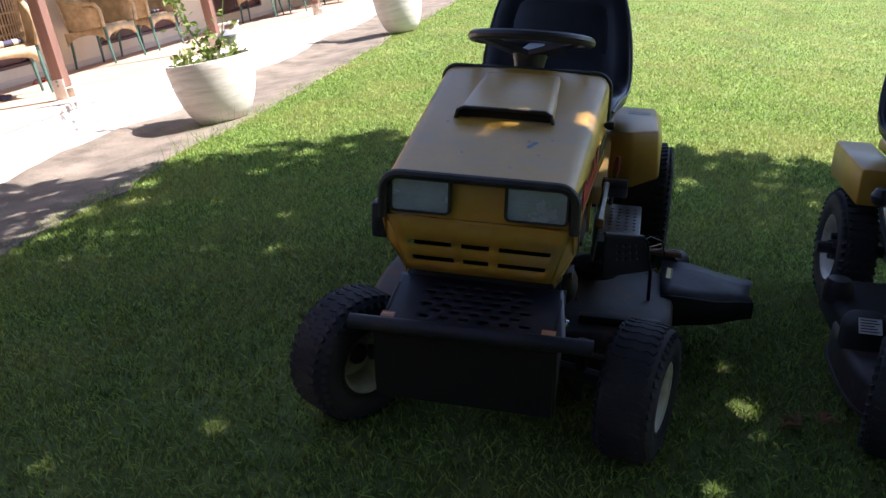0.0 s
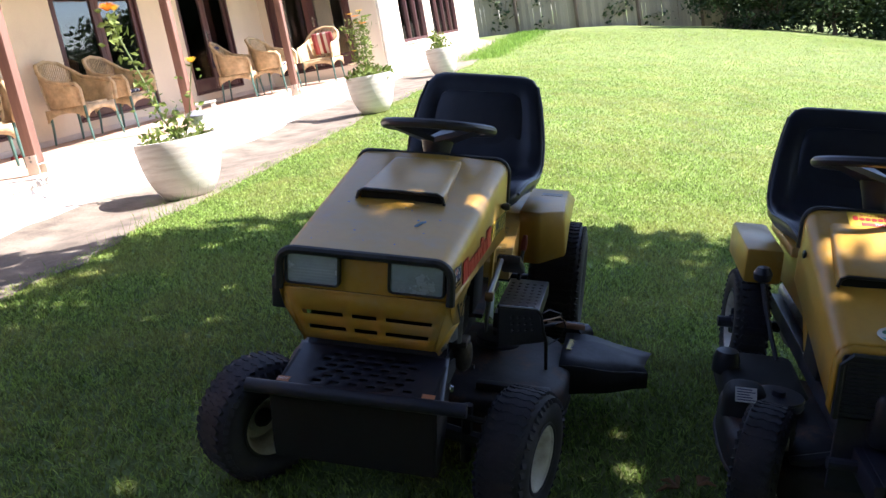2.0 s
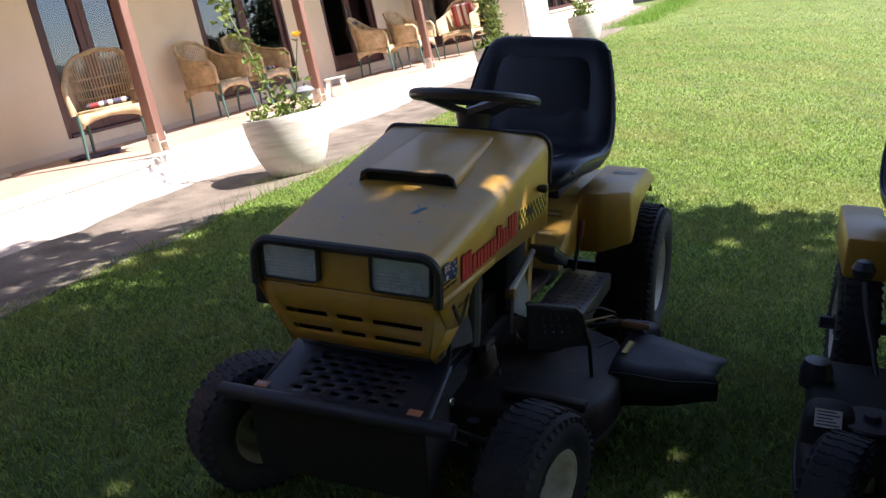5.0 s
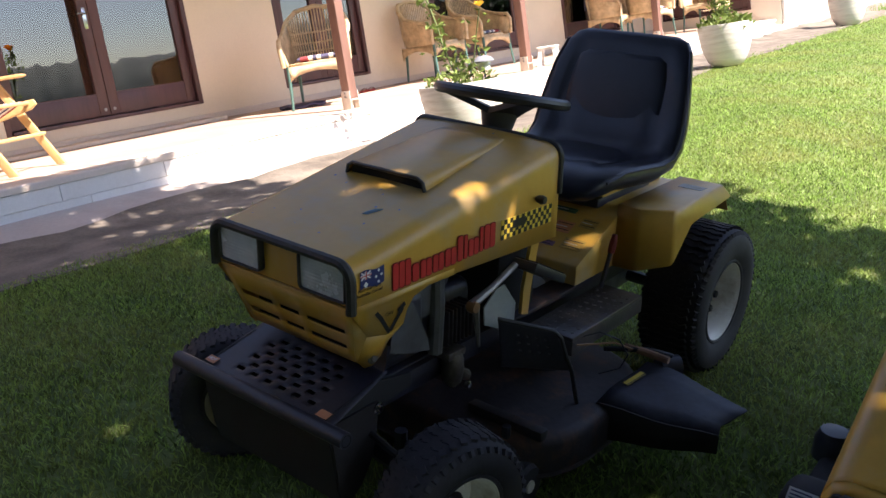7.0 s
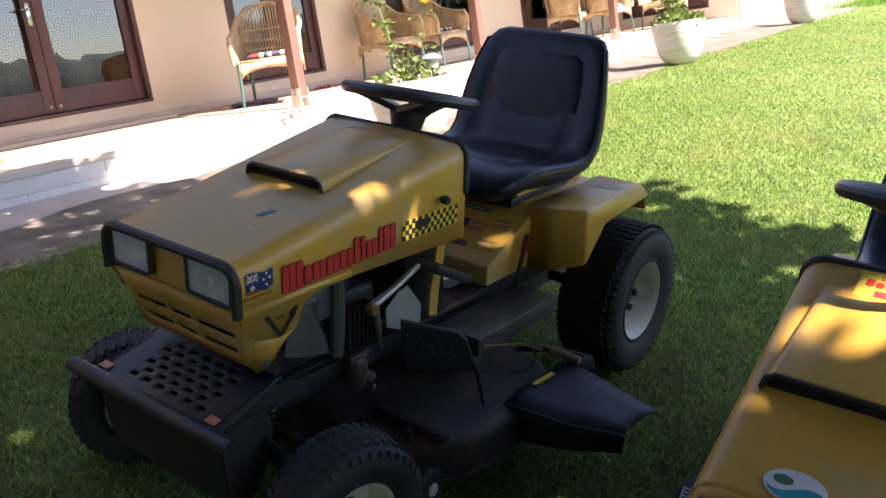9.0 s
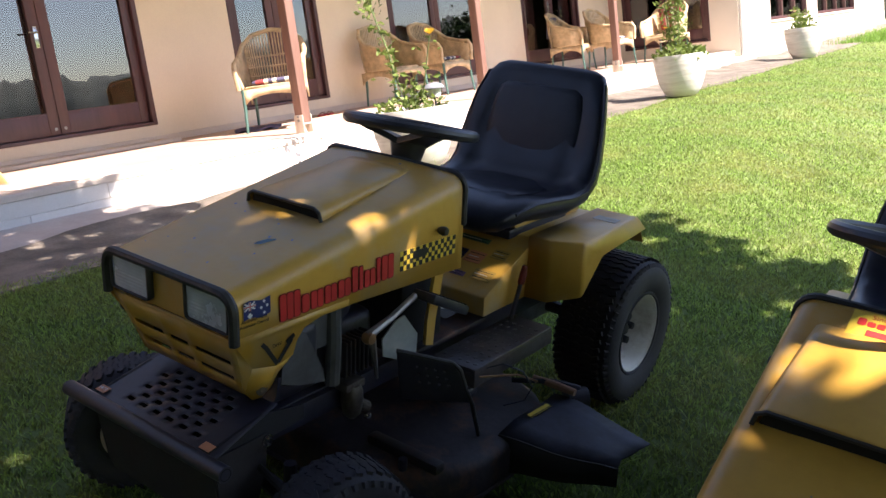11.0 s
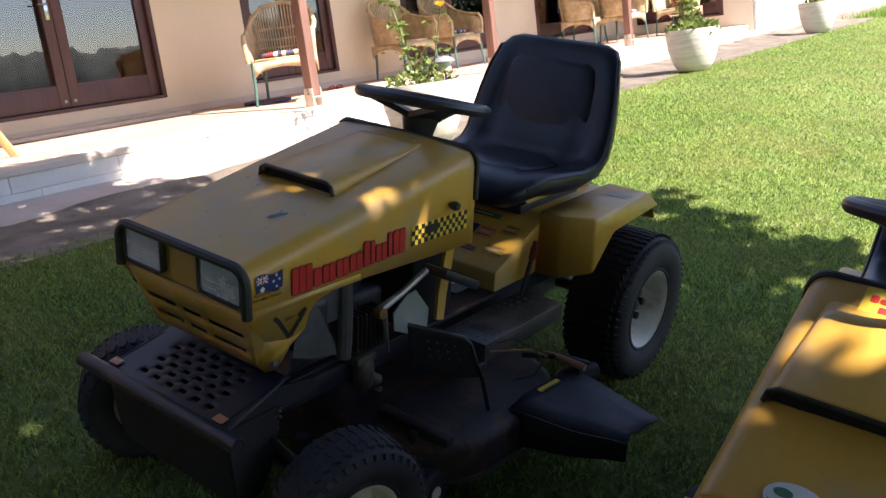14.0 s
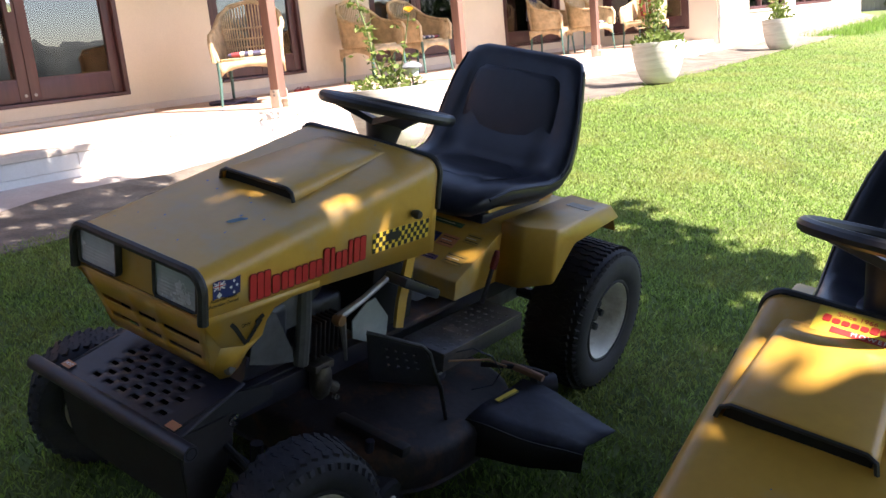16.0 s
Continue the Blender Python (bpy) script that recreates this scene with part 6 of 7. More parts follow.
# ---- verandah things ----
def wicker_chair(m, label, group="wicker armchairs"):
    c = thing("wicker_armchair", m, label, "armchair", group)
    hoop = [(-0.275, 0.26, 0.40), (-0.285, 0.27, 0.58), (-0.285, 0.23, 0.645), (-0.29, 0.08, 0.665), (-0.285, -0.10, 0.72), (-0.255, -0.21, 0.82), (-0.17, -0.28, 0.91), (0, -0.305, 0.945)]
    hoop = hoop + [(-x, y, z) for x, y, z in hoop[-2::-1]]
    part("arm_hoop", tube(bmesh.new(), hoop, 0.021, 8), M["wicker"], c, "rolled wicker rim of arms and back")
    seat_r = [(0.255 * math.copysign(abs(math.cos(a)) ** 0.7, math.cos(a)), 0.255 * math.copysign(abs(math.sin(a)) ** 0.7, math.sin(a)), 0.42) for a in np.linspace(0, 2 * math.pi, 32, endpoint=False)]
    sb = bmesh.new()
    loft(sb, [[(x, y, z - 0.035) for x, y, z in seat_r], seat_r, [(x * 0.94, y * 0.94, z + 0.006) for x, y, z in seat_r]])
    part("seat", sb, M["wicker"], c, "woven wicker seat")
    # arms: woven panels between seat and rim
    for sx in (1, -1):
        ab = bmesh.new()
        lo = [(sx * 0.245, 0.245, 0.40), (sx * 0.258, 0.08, 0.40), (sx * 0.252, -0.10, 0.40), (sx * 0.225, -0.19, 0.40)]
        hi = [(sx * 0.284, 0.262, 0.60), (sx * 0.289, 0.08, 0.66), (sx * 0.284, -0.10, 0.715), (sx * 0.254, -0.205, 0.80)]
        rows = []
        for k in range(9):
            f = k / 8
            rows.append([tuple(a + (b - a) * f for a, b in zip(p, q)) for p, q in zip(lo, hi)])
        loft(ab, rows, False, False)
        solid(part("arm_panel", ab, M["wicker"], c, "closely woven wicker side"), 0.014, 0)
    # back: separate uprights with a lattice band
    n = 25
    for k in range(n):
        f = k / (n - 1)
        a = math.pi * (0.10 + 0.80 * f)
        bx, by = 0.235 * math.cos(a), -0.19 - 0.06 * math.sin(a)
        tx = 0.262 * math.cos(a)
        tz = 0.76 + 0.185 * math.sin(a) ** 0.9
        ty = -0.17 - 0.13 * math.sin(a)
        st = tube(bmesh.new(), [(bx, by, 0.41), ((bx + tx) / 2, (by + ty) / 2 - 0.015, (0.41 + tz) / 2), (tx, ty, tz)], 0.0068, 5)
        part("back_cane", st, M["wicker"], c)
    for z, s in ((0.52, 0.96), (0.60, 0.99), (0.70, 1.02)):
        part("back_weave", tube(bmesh.new(), [(0.24 * s * math.cos(a), -0.185 - 0.085 * math.sin(a) - 0.02 * (z - 0.5), z) for a in np.linspace(math.pi * 0.06, math.pi * 0.94, 14)], 0.008, 5), M["wicker"], c)
    # arched apron
    for kind in ("front", "left", "right"):
        ap = bmesh.new()
        top, bot = [], []
        for i in range(13):
            u = -1 + i / 6
            z = 0.255 + 0.085 * (1 - u * u) ** 0.6
            p = (u * 0.245, 0.252) if kind == "front" else ((0.252, u * 0.235) if kind == "right" else (-0.252, u * 0.235))
            top.append((*p, 0.40))
            bot.append((*p, z))
        loft(ap, [top, bot], False, False)
        solid(part("apron", ap, M["wicker"], c, "woven apron with an arched edge"), 0.012, 0)
    for x, y in ((-0.245, 0.245), (0.245, 0.245), (-0.215, -0.215), (0.215, -0.215)):
        lg = tube(bmesh.new(), [(x, y, 0.40), (x * 1.02, y * 1.02, 0.2), (x * 1.06, y * 1.10, 0.0)], [0.016, 0.014, 0.011], 8)
        part("leg", lg, M["green_leg"], c, "green-painted slender leg")
    return c


def cushion(m, colours, w=0.42, d=0.40, h=0.055, label="striped red, navy and white seat cushion on a wicker chair"):
    c = thing("cushion", m, label, "cushion", "striped cushions")
    n = len(colours)
    for k, col in enumerate(colours):
        x0, x1 = -w / 2 + w * k / n, -w / 2 + w * (k + 1) / n
        rings = []
        for x in np.linspace(x0, x1, 4):
            e = (1 - min(1, abs(2 * x / w)) ** 8) ** 0.5
            hh = h * (0.25 + 0.75 * e)
            rings.append([(x, d / 2 * math.copysign(abs(math.cos(a)) ** 0.4, math.cos(a)) * (0.96 + 0.04 * e), h / 2 + hh / 2 * math.copysign(abs(math.sin(a)) ** 0.8, math.sin(a))) for a in np.linspace(0, 2 * math.pi, 18, endpoint=False)])
        part("stripe", loft(bmesh.new(), rings), M[col], c, sharp=60)
    return c


STRIPES = ["navy_cloth", "white_cloth", "navy_cloth", "navy_cloth", "white_cloth", "navy_cloth", "white_cloth", "red_cloth", "red_cloth", "navy_cloth"]
CHAIRS = [(-5.66, 8.02, -140, "golden wicker armchair with a striped cushion beside a post"), (-6.28, 10.70, -94, "golden wicker armchair with green legs before glazed doors"),
          (-6.30, 11.78, -92, "golden wicker armchair with a striped cushion before glazed doors"), (-6.15, 15.35, -80, "wicker armchair in shade with a dark cloth over its back"),
          (-5.68, 15.85, -95, "sunlit pale wicker armchair near a verandah post"), (-5.22, 17.25, 176, "wicker armchair with a red striped cushion against its back")]


def floor_at(x):
    return FLOOR + (LIP - FLOOR) * (x - WALL_X) / (SLAB_X - WALL_X) + 0.001


for x, y, r, lab in CHAIRS:
    wicker_chair(pose(x, y, floor_at(x), 0, 0, r) @ Matrix.Diagonal((1.2, 1.16, 1.08, 1)), lab)
cushion(pose(-5.66, 8.02, FLOOR + 0.441, 0, 0, -140) @ pose(0, 0.02, 0), STRIPES)
cushion(pose(-6.30, 11.78, FLOOR + 0.451, 0, 0, -92) @ pose(0, 0.02, 0), STRIPES[::-1])
cushion(pose(-5.68, 15.85, FLOOR + 0.434, 0, 0, -95) @ pose(0, 0.02, 0), ["navy_cloth", "white_cloth", "navy_cloth", "white_cloth", "navy_cloth"])
cushion(pose(-5.22, 17.25, FLOOR + 0.69, 0, 0, 176) @ pose(0, -0.19, 0, 80, 0, 0) @ pose(0, 0, -0.02), ["red_cloth", "pink_cloth", "white_cloth", "red_cloth", "white_cloth", "pink_cloth", "red_cloth"], label="red and white striped cushion leaning on a wicker back")
cl = bmesh.new()
rows = []
for k in range(12):
    f = k / 11
    rows.append([(0.20 * u, -0.245 - 0.05 * (1 - u * u) - 0.045 * f + 0.012 * math.sin(5 * u + k) * f, 0.90 - 0.34 * f) if k else (0.17 * u, -0.285 - 0.045 * (1 - u * u), 0.955 - 0.06 * u * u) for u in np.linspace(-1, 1, 12)])
ob = solid(solo("draped_cloth", loft(cl, rows, False, False), M["navy_cloth"], "dark cloth draped over a wicker chair back", "cloth", m=pose(-6.15, 15.35, floor_at(-6.15), 0, 0, -80) @ Matrix.Diagonal((1.2, 1.16, 1.08, 1)), sharp=80), 0.006, 1)


def deck_chair(m):
    c = thing("deck_chair", m, "yellow pine folding deck chair with a red striped sling", "deck chair")
    for sx in (1, -1):
        x = sx * 0.28
        part("arm", prism(bmesh.new(), [(-0.42, 0.655), (0.30, 0.655), (0.33, 0.668), (0.30, 0.682), (-0.42, 0.682)], "x", x - 0.035, x + 0.035, 0.004), M["pine"], c)
        part("front_leg", prism(bmesh.new(), [(0.02, 0.66), (0.09, 0.66), (0.47, 0.0), (0.40, 0.0)], "x", x - 0.014 + sx * 0.03, x + 0.014 + sx * 0.03, 0.004), M["pine"], c)
        part("rear_leg", prism(bmesh.new(), [(-0.20, 0.66), (-0.12, 0.66), (-0.16, 0.0), (-0.23, 0.0)], "x", x - 0.014 - sx * 0.002, x + 0.014 - sx * 0.002, 0.004), M["pine"], c)
        part("seat_rail", prism(bmesh.new(), [(-0.35, 0.27), (0.34, 0.42), (0.39, 0.455), (0.37, 0.49), (0.32, 0.49), (-0.35, 0.34)], "x", x - 0.013 - sx * 0.035, x + 0.013 - sx * 0.035, 0.004), M["pine"], c)
        part("back_rail", prism(bmesh.new(), [(-0.28, 0.30), (-0.22, 0.32), (-0.56, 1.0), (-0.62, 0.98)], "x", x - 0.013 - sx * 0.065, x + 0.013 - sx * 0.065, 0.004), M["pine"], c)
    for y, z in ((0.36, 0.24), (-0.59, 0.98), (0.33, 0.47), (-0.20, 0.18)):
        part("cross_bar", tube(bmesh.new(), [(-0.30, y, z), (0.30, y, z)], 0.014, 8), M["pine"], c)
    cols = ["red_cloth", "white_cloth", "navy_cloth", "white_cloth", "pink_cloth", "white_cloth", "navy_cloth", "white_cloth", "red_cloth"]
    for k, col in enumerate(cols):
        x0, x1 = -0.20 + 0.40 * k / len(cols), -0.20 + 0.40 * (k + 1) / len(cols)
        s = bmesh.new()
        path = [(-0.59, 0.99), (-0.44, 0.74), (-0.30, 0.50), (-0.20, 0.38), (-0.08, 0.345), (0.10, 0.385), (0.33, 0.485)]
        loft(s, [[(x0, y, z), (x1, y, z)] for y, z in path], False, False)
        solid(part("sling_stripe", s, M[col], c, "striped canvas sling", sharp=80), 0.004, 0)
    return c


deck_chair(pose(-5.42, 4.30, floor_at(-5.42), 0, 0, -58))

st = thing("plastic_stool", pose(-4.84, 11.15, floor_at(-4.84), 0, 0, 20) @ Matrix.Diagonal((0.85, 0.85, 0.9, 1)), "white plastic step stool beside a verandah post", "stool")
part("top", B(-0.15, 0.15, -0.11, 0.11, 0.235, 0.26, bevel=0.012, seg=3), M["white_plastic"], st)
for sx in (1, -1):
    for sy in (1, -1):
        lg = bmesh.new()
        loft(lg, [[(sx * (0.10 + s) + a, sy * (0.065 + s) + b, z) for a, b in ((-0.028, -0.028), (0.028, -0.028), (0.028, 0.028), (-0.028, 0.028))] for s, z in ((0.0, 0.236), (0.035, 0.0))])
        part("leg", lg, M["white_plastic"], st)
for k, (dx, r) in enumerate(((0.0, 20), (0.13, 35))):
    th = thing("thong_sandal", pose(-6.35, 9.35 + dx, floor_at(-6.35), 0, 0, r), "bright red rubber thong lying by the wall", "sandal", "pair of sandals")
    prof = [(0.045 * math.cos(a) * (1.0 if math.sin(a) > 0 else 0.85), 0.125 * math.sin(a)) for a in np.linspace(0, 2 * math.pi, 20, endpoint=False)]
    part("sole", prism(bmesh.new(), prof, "z", 0.0, 0.016), M["red"], th)
    part("strap", tube(bmesh.new(), [(-0.04, -0.02, 0.015), (-0.015, 0.03, 0.04), (0, 0.07, 0.016), (0.015, 0.03, 0.04), (0.04, -0.02, 0.015)], 0.006, 6), M["red_edge"], th)
mt = bmesh.new()
loft(mt, [[(0.24 * math.cos(a) * s * (1 + 0.12 * math.sin(3 * a)), 0.15 * math.sin(a) * s * (1 + 0.1 * math.cos(4 * a)), z + 0.012 * math.sin(5 * a)) for a in np.linspace(0, 2 * math.pi, 28, endpoint=False)] for s, z in ((1.0, 0.012), (0.97, 0.028), (0.6, 0.04), (0.25, 0.035))])
solo("dark_mat", mt, M["navy_cloth"], "crumpled dark cloth under a wicker chair", "cloth", m=pose(-5.90, 7.90, floor_at(-5.90), 0, 0, 40))


# ---- planted pots ----
def leaf_quads(points, size, rnd_, upward=0.3, aspect=0.55, jitter=0.5):
    """Small folded leaves at points, as raw vertices and faces."""
    vs, fs = [], []
    for p in points:
        s = size * rnd_.uniform(1 - jitter, 1 + jitter)
        d = Vector((rnd_.gauss(0, 1), rnd_.gauss(0, 1), rnd_.gauss(0, 0.6) + upward)).normalized()
        w = d.orthogonal().normalized()
        w.rotate(Matrix.Rotation(rnd_.uniform(0, 6.28), 3, d))
        n = d.cross(w)
        b = len(vs)
        p = Vector(p)
        vs += [p, p + d * s * 0.45 + w * s * aspect * 0.5 + n * s * 0.08, p + d * s, p + d * s * 0.45 - w * s * aspect * 0.5 + n * s * 0.08]
        fs += [(b, b + 1, b + 2), (b, b + 2, b + 3)]
    return vs, fs


def raw_mesh(name, vs, fs, material):
    me = bpy.data.meshes.new(name)
    me.from_pydata([tuple(v) for v in vs], [], fs)
    me.materials.append(material)
    return me


def flower(parent, at, r, petal, rnd_, n=9, cup=0.5):
    vs, fs = [], []
    for ring in range(2):
        for k in range(n):
            a = 2 * math.pi * k / n + ring * 0.35
            c, s = math.cos(a), math.sin(a)
            up = cup * (1.3 if ring else 0.7)
            rr = r * (0.75 if ring else 1)
            b = len(vs)
            at_ = Vector(at)
            vs += [at_ + Vector((c * rr * 0.12 - s * rr * 0.1, s * rr * 0.12 + c * rr * 0.1, 0)), at_ + Vector((c * rr * 0.12 + s * rr * 0.1, s * rr * 0.12 - c * rr * 0.1, 0)),
                   at_ + Vector((c * rr * 0.7 + s * rr * 0.3, s * rr * 0.7 - c * rr * 0.3, rr * up * 0.7)), at_ + Vector((c * rr, s * rr, rr * up)), at_ + Vector((c * rr * 0.7 - s * rr * 0.3, s * rr * 0.7 + c * rr * 0.3, rr * up * 0.7))]
            fs.append((b, b + 1, b + 2, b + 3, b + 4))
    part("flower", raw_mesh("flower", vs, fs, petal), None, parent, "open blossom")


def pot(name, x, y, height, radius, label, plant, plant_label, seed):
    z = float(land(x, y)) + 0.014
    t = thing("flower_pot", pose(x, y, z, 0, 0, seed * 40), label, "flower pot", "row of flower pots")
    R, H = radius, height
    prof = [(0, 0.0), (R * 0.50, 0.0), (R * 0.58, 0.012), (R * 0.72, H * 0.15), (R * 0.85, H * 0.35), (R * 0.94, H * 0.58), (R * 0.985, H * 0.80), (R, H * 0.95), (R * 0.992, H), (R * 0.94, H * 1.002), (R * 0.92, H * 0.97), (R * 0.90, H * 0.88), (0, H * 0.88)]
    b = lathe(bmesh.new(), prof, 48)
    for v in b.verts:
        if v.co.z < H * 0.99 and v.co.xy.length > 0.02:
            v.co.xy *= 1 + 0.006 * noise.noise((v.co.x * 4, v.co.y * 4, v.co.z * 14 + seed))
    part("body", b, M["pot"], t, "off-white brushed glaze with grey streaks")
    sl = lathe(bmesh.new(), [(0, 0.02), (R * 0.5, 0.025), (R * 0.895, 0.0)], 24, pose(0, 0, H * 0.885))
    for v in sl.verts:
        v.co.z += 0.012 * noise.noise((v.co.x * 20, v.co.y * 20, seed))
    part("soil", sl, M["soil"], t)
    p = thing(name, pose(x, y, z + H * 0.89), plant_label, "plant", "potted plants")
    plant(p, random.Random(seed), R)
    return t


def stem(parent, pts, r0, r1):
    n = len(pts)
    part("stem", tube(bmesh.new(), pts, [r0 + (r1 - r0) * i / (n - 1) for i in range(n)], 6), M["stem"], parent)


def low_leaves(p, rn, R, count, size, height, spread=0.85):
    pts = []
    for _ in range(count):
        a, q = rn.uniform(0, 6.28), math.sqrt(rn.random()) * R * spread
        pts.append((q * math.cos(a), q * math.sin(a), rn.uniform(0.0, height) * (1 - 0.4 * q / R)))
    part("low_foliage", raw_mesh("low_foliage", *leaf_quads(pts, size, rn, 0.8), M["leaf"]), None, p, "low mixed green foliage")


def rose_plant(p, rn, R):
    main = [(0.02, 0, 0), (-0.04, 0, 0.14), (-0.11, 0.0, 0.32), (-0.16, 0.01, 0.52), (-0.23, 0.0, 0.76), (-0.29, 0.0, 0.95), (-0.305, 0.0, 1.08)]
    stem(p, main, 0.010, 0.005)
    second = [(0.06, 0, 0), (0.14, 0.02, 0.18), (0.20, 0.02, 0.38), (0.265, 0.02, 0.59)]
    stem(p, second, 0.006, 0.004)
    third = [(-0.02, 0.05, 0), (-0.03, 0.08, 0.16), (0.02, 0.1, 0.30)]
    stem(p, third, 0.006, 0.003)
    pts = []
    for path, k in ((main, 190), (second, 22), (third, 40)):
        for _ in range(k):
            i = rn.randrange(len(path) - 1)
            f = rn.random()
            q = Vector(path[i]).lerp(Vector(path[i + 1]), f)
            s = 0.042 + (0.02 * math.sin(i * 2.1) if path is main else 0)
            pts.append(q + Vector((rn.gauss(0, s), rn.gauss(0, s), rn.gauss(0, 0.025))))
    part("foliage", raw_mesh("foliage", *leaf_quads(pts, 0.060, rn, 0.2), M["leaf"]), None, p, "small green rose leaves")
    low_leaves(p, rn, R, 240, 0.05, 0.16)
    flower(p, (-0.305, 0.0, 1.09), 0.070, M["orange_petal"], rn, 10, 0.9)
    flower(p, (-0.27, 0.03, 1.085), 0.050, M["yellow_petal"], rn, 9, 0.9)
    flower(p, (0.267, 0.02, 0.60), 0.050, M["yellow_petal"], rn, 8, 0.9)


def daisy_plant(p, rn, R):
    pts = []
    for k in range(7):
        a = rn.uniform(0, 6.28)
        top = Vector((-0.04 + 0.10 * math.cos(a), 0.10 * math.sin(a), rn.uniform(0.45, 0.82)))
        path = [Vector((0.4 * top.x, 0.4 * top.y, 0)), Vector((0.7 * top.x - 0.02, 0.7 * top.y, top.z * 0.5)), top]
        stem(p, path, 0.007, 0.004)
        for _ in range(75):
            f = rn.random() ** 0.8
            q = path[0].lerp(path[1], f * 2) if f < 0.5 else path[1].lerp(path[2], f * 2 - 1)
            pts.append(q + Vector((rn.gauss(0, 0.05), rn.gauss(0, 0.05), rn.gauss(0, 0.03))))
    part("foliage", raw_mesh("foliage", *leaf_quads(pts, 0.065, rn, 0.5, 0.35), M["leaf"]), None, p, "narrow green leaves")
    low_leaves(p, rn, R, 320, 0.07, 0.16, 0.95)
    for q, c, r in (((-0.02, -0.05, 0.80), "orange_petal", 0.07), ((0.03, 0.0, 0.86), "yellow_petal", 0.06), ((-0.03, 0.05, 0.72), "orange_petal", 0.06), ((0.06, -0.04, 0.70), "orange_petal", 0.06), ((-0.10, -0.02, 0.84), "yellow_petal", 0.05),
                    ((-0.13, -0.18, 0.22), "cream_petal", 0.075), ((-0.10, -0.10, 0.38), "yellow_petal", 0.04)):
        flower(p, q, r, M[c], rn, 11, 0.25)


def small_plant(p, rn, R):
    pts = []
    for k in range(6):
        a = rn.uniform(0, 6.28)
        top = Vector((0.16 * math.cos(a), 0.16 * math.sin(a), rn.uniform(0.2, 0.42)))
        stem(p, [Vector((0.3 * top.x, 0.3 * top.y, 0)), top], 0.006, 0.003)
        pts += [Vector((0.3 * top.x, 0.3 * top.y, 0)).lerp(top, rn.random()) + Vector((rn.gauss(0, 0.05), rn.gauss(0, 0.05), 0)) for _ in range(40)]
    part("foliage", raw_mesh("foliage", *leaf_quads(pts, 0.075, rn, 0.5), M["leaf"]), None, p, "pale green leaves")
    low_leaves(p, rn, R, 120, 0.06, 0.10)
    flower(p, (-0.1, -0.1, 0.34), 0.045, M["cream_petal"], rn)


pot("rose_bush", -3.20, 7.10, 0.475, 0.333, "large off-white tapered pot on the path edge", rose_plant, "lanky rose with yellow-orange blooms in a pot", 1)
pot("daisy_bush", -2.90, 11.95, 0.49, 0.312, "large off-white tapered pot beside the lawn", daisy_plant, "bushy daisy with orange flowers in a pot", 2)
pot("leafy_shrub", -3.07, 18.0, 0.52, 0.315, "large off-white tapered pot before the wing", small_plant, "small pale-flowered shrub in a pot", 3)


gl_ = thing("garden_lamp", pose(-3.08, 7.28, 0.61), "grey solar garden lamp on a stake in a pot", "lamp")
part("stake", tube(bmesh.new(), [(0, 0, 0), (0, 0, 0.12)], 0.008, 8), M["black_steel"], gl_)
part("lantern", lathe(bmesh.new(), [(0.03, 0.115), (0.048, 0.12), (0.056, 0.165), (0.058, 0.182)], 20), M["white_plastic"], gl_, "clear pale lantern")
part("cap", lathe(bmesh.new(), [(0.05, 0.180), (0.086, 0.182), (0.088, 0.192), (0.066, 0.215), (0.030, 0.230), (0, 0.233)], 24), M["grey_pot"], gl_, "grey domed cap")


# ---- grass ----
def blades(name, count, region, h0, h1, width, seed, material, lean=0.45, label="", keep=None, density=None, leafy=False):
    """Many single grass blades as one mesh: a folded leaf or a pointed blade each."""
    rg = np.random.default_rng(seed)
    x = rg.uniform(region[0], region[1], count)
    y = rg.uniform(region[2], region[3], count)
    if density is not None:
        m = rg.random(count) < density(x, y)
        x, y = x[m], y[m]
    if keep is not None:
        m = keep(x, y)
        x, y = x[m], y[m]
    n = len(x)
    z = land(x, y) - 0.004
    h = rg.uniform(h0, h1, n)
    a = rg.uniform(0, 2 * np.pi, n)
    l = rg.normal(0, lean, n) * h
    la = rg.uniform(0, 2 * np.pi, n)
    dx, dy = np.cos(a) * width / 2, np.sin(a) * width / 2
    lx, ly = np.cos(la) * l, np.sin(la) * l
    corners = 4 if leafy else 3
    P = np.zeros((n, corners, 3))
    if leafy:
        P[:, 0] = np.stack([x, y, z], -1)
        P[:, 1] = np.stack([x + dx + lx * 0.45, y + dy + ly * 0.45, z + h * 0.6], -1)
        P[:, 2] = np.stack([x + lx, y + ly, z + h * 0.95], -1)
        P[:, 3] = np.stack([x - dx + lx * 0.45, y - dy + ly * 0.45, z + h * 0.6], -1)
    else:
        P[:, 0] = np.stack([x - dx, y - dy, z], -1)
        P[:, 1] = np.stack([x + dx, y + dy, z], -1)
        P[:, 2] = np.stack([x + lx, y + ly, z + h * 0.95], -1)
    me = bpy.data.meshes.new(name)
    me.vertices.add(n * corners)
    me.vertices.foreach_set("co", P.reshape(-1))
    me.loops.add(n * corners)
    me.loops.foreach_set("vertex_index", np.arange(n * corners, dtype=np.int32))
    me.polygons.add(n)
    me.polygons.foreach_set("loop_start", np.arange(n, dtype=np.int32) * corners)
    me.update(calc_edges=True)
    me.validate()
    me.materials.append(material)
    return tagged(new(name, me), label, "grass", kind="stuff")


def lawn_side(x, y):
    return x > EDGE_X - 0.10 + 0.16 * np.sin(y * 1.3) * 0.3


def fade(a, b, c, d):
    return lambda x, y: smooth(a, b, y) * (1 - smooth(c, d, y))


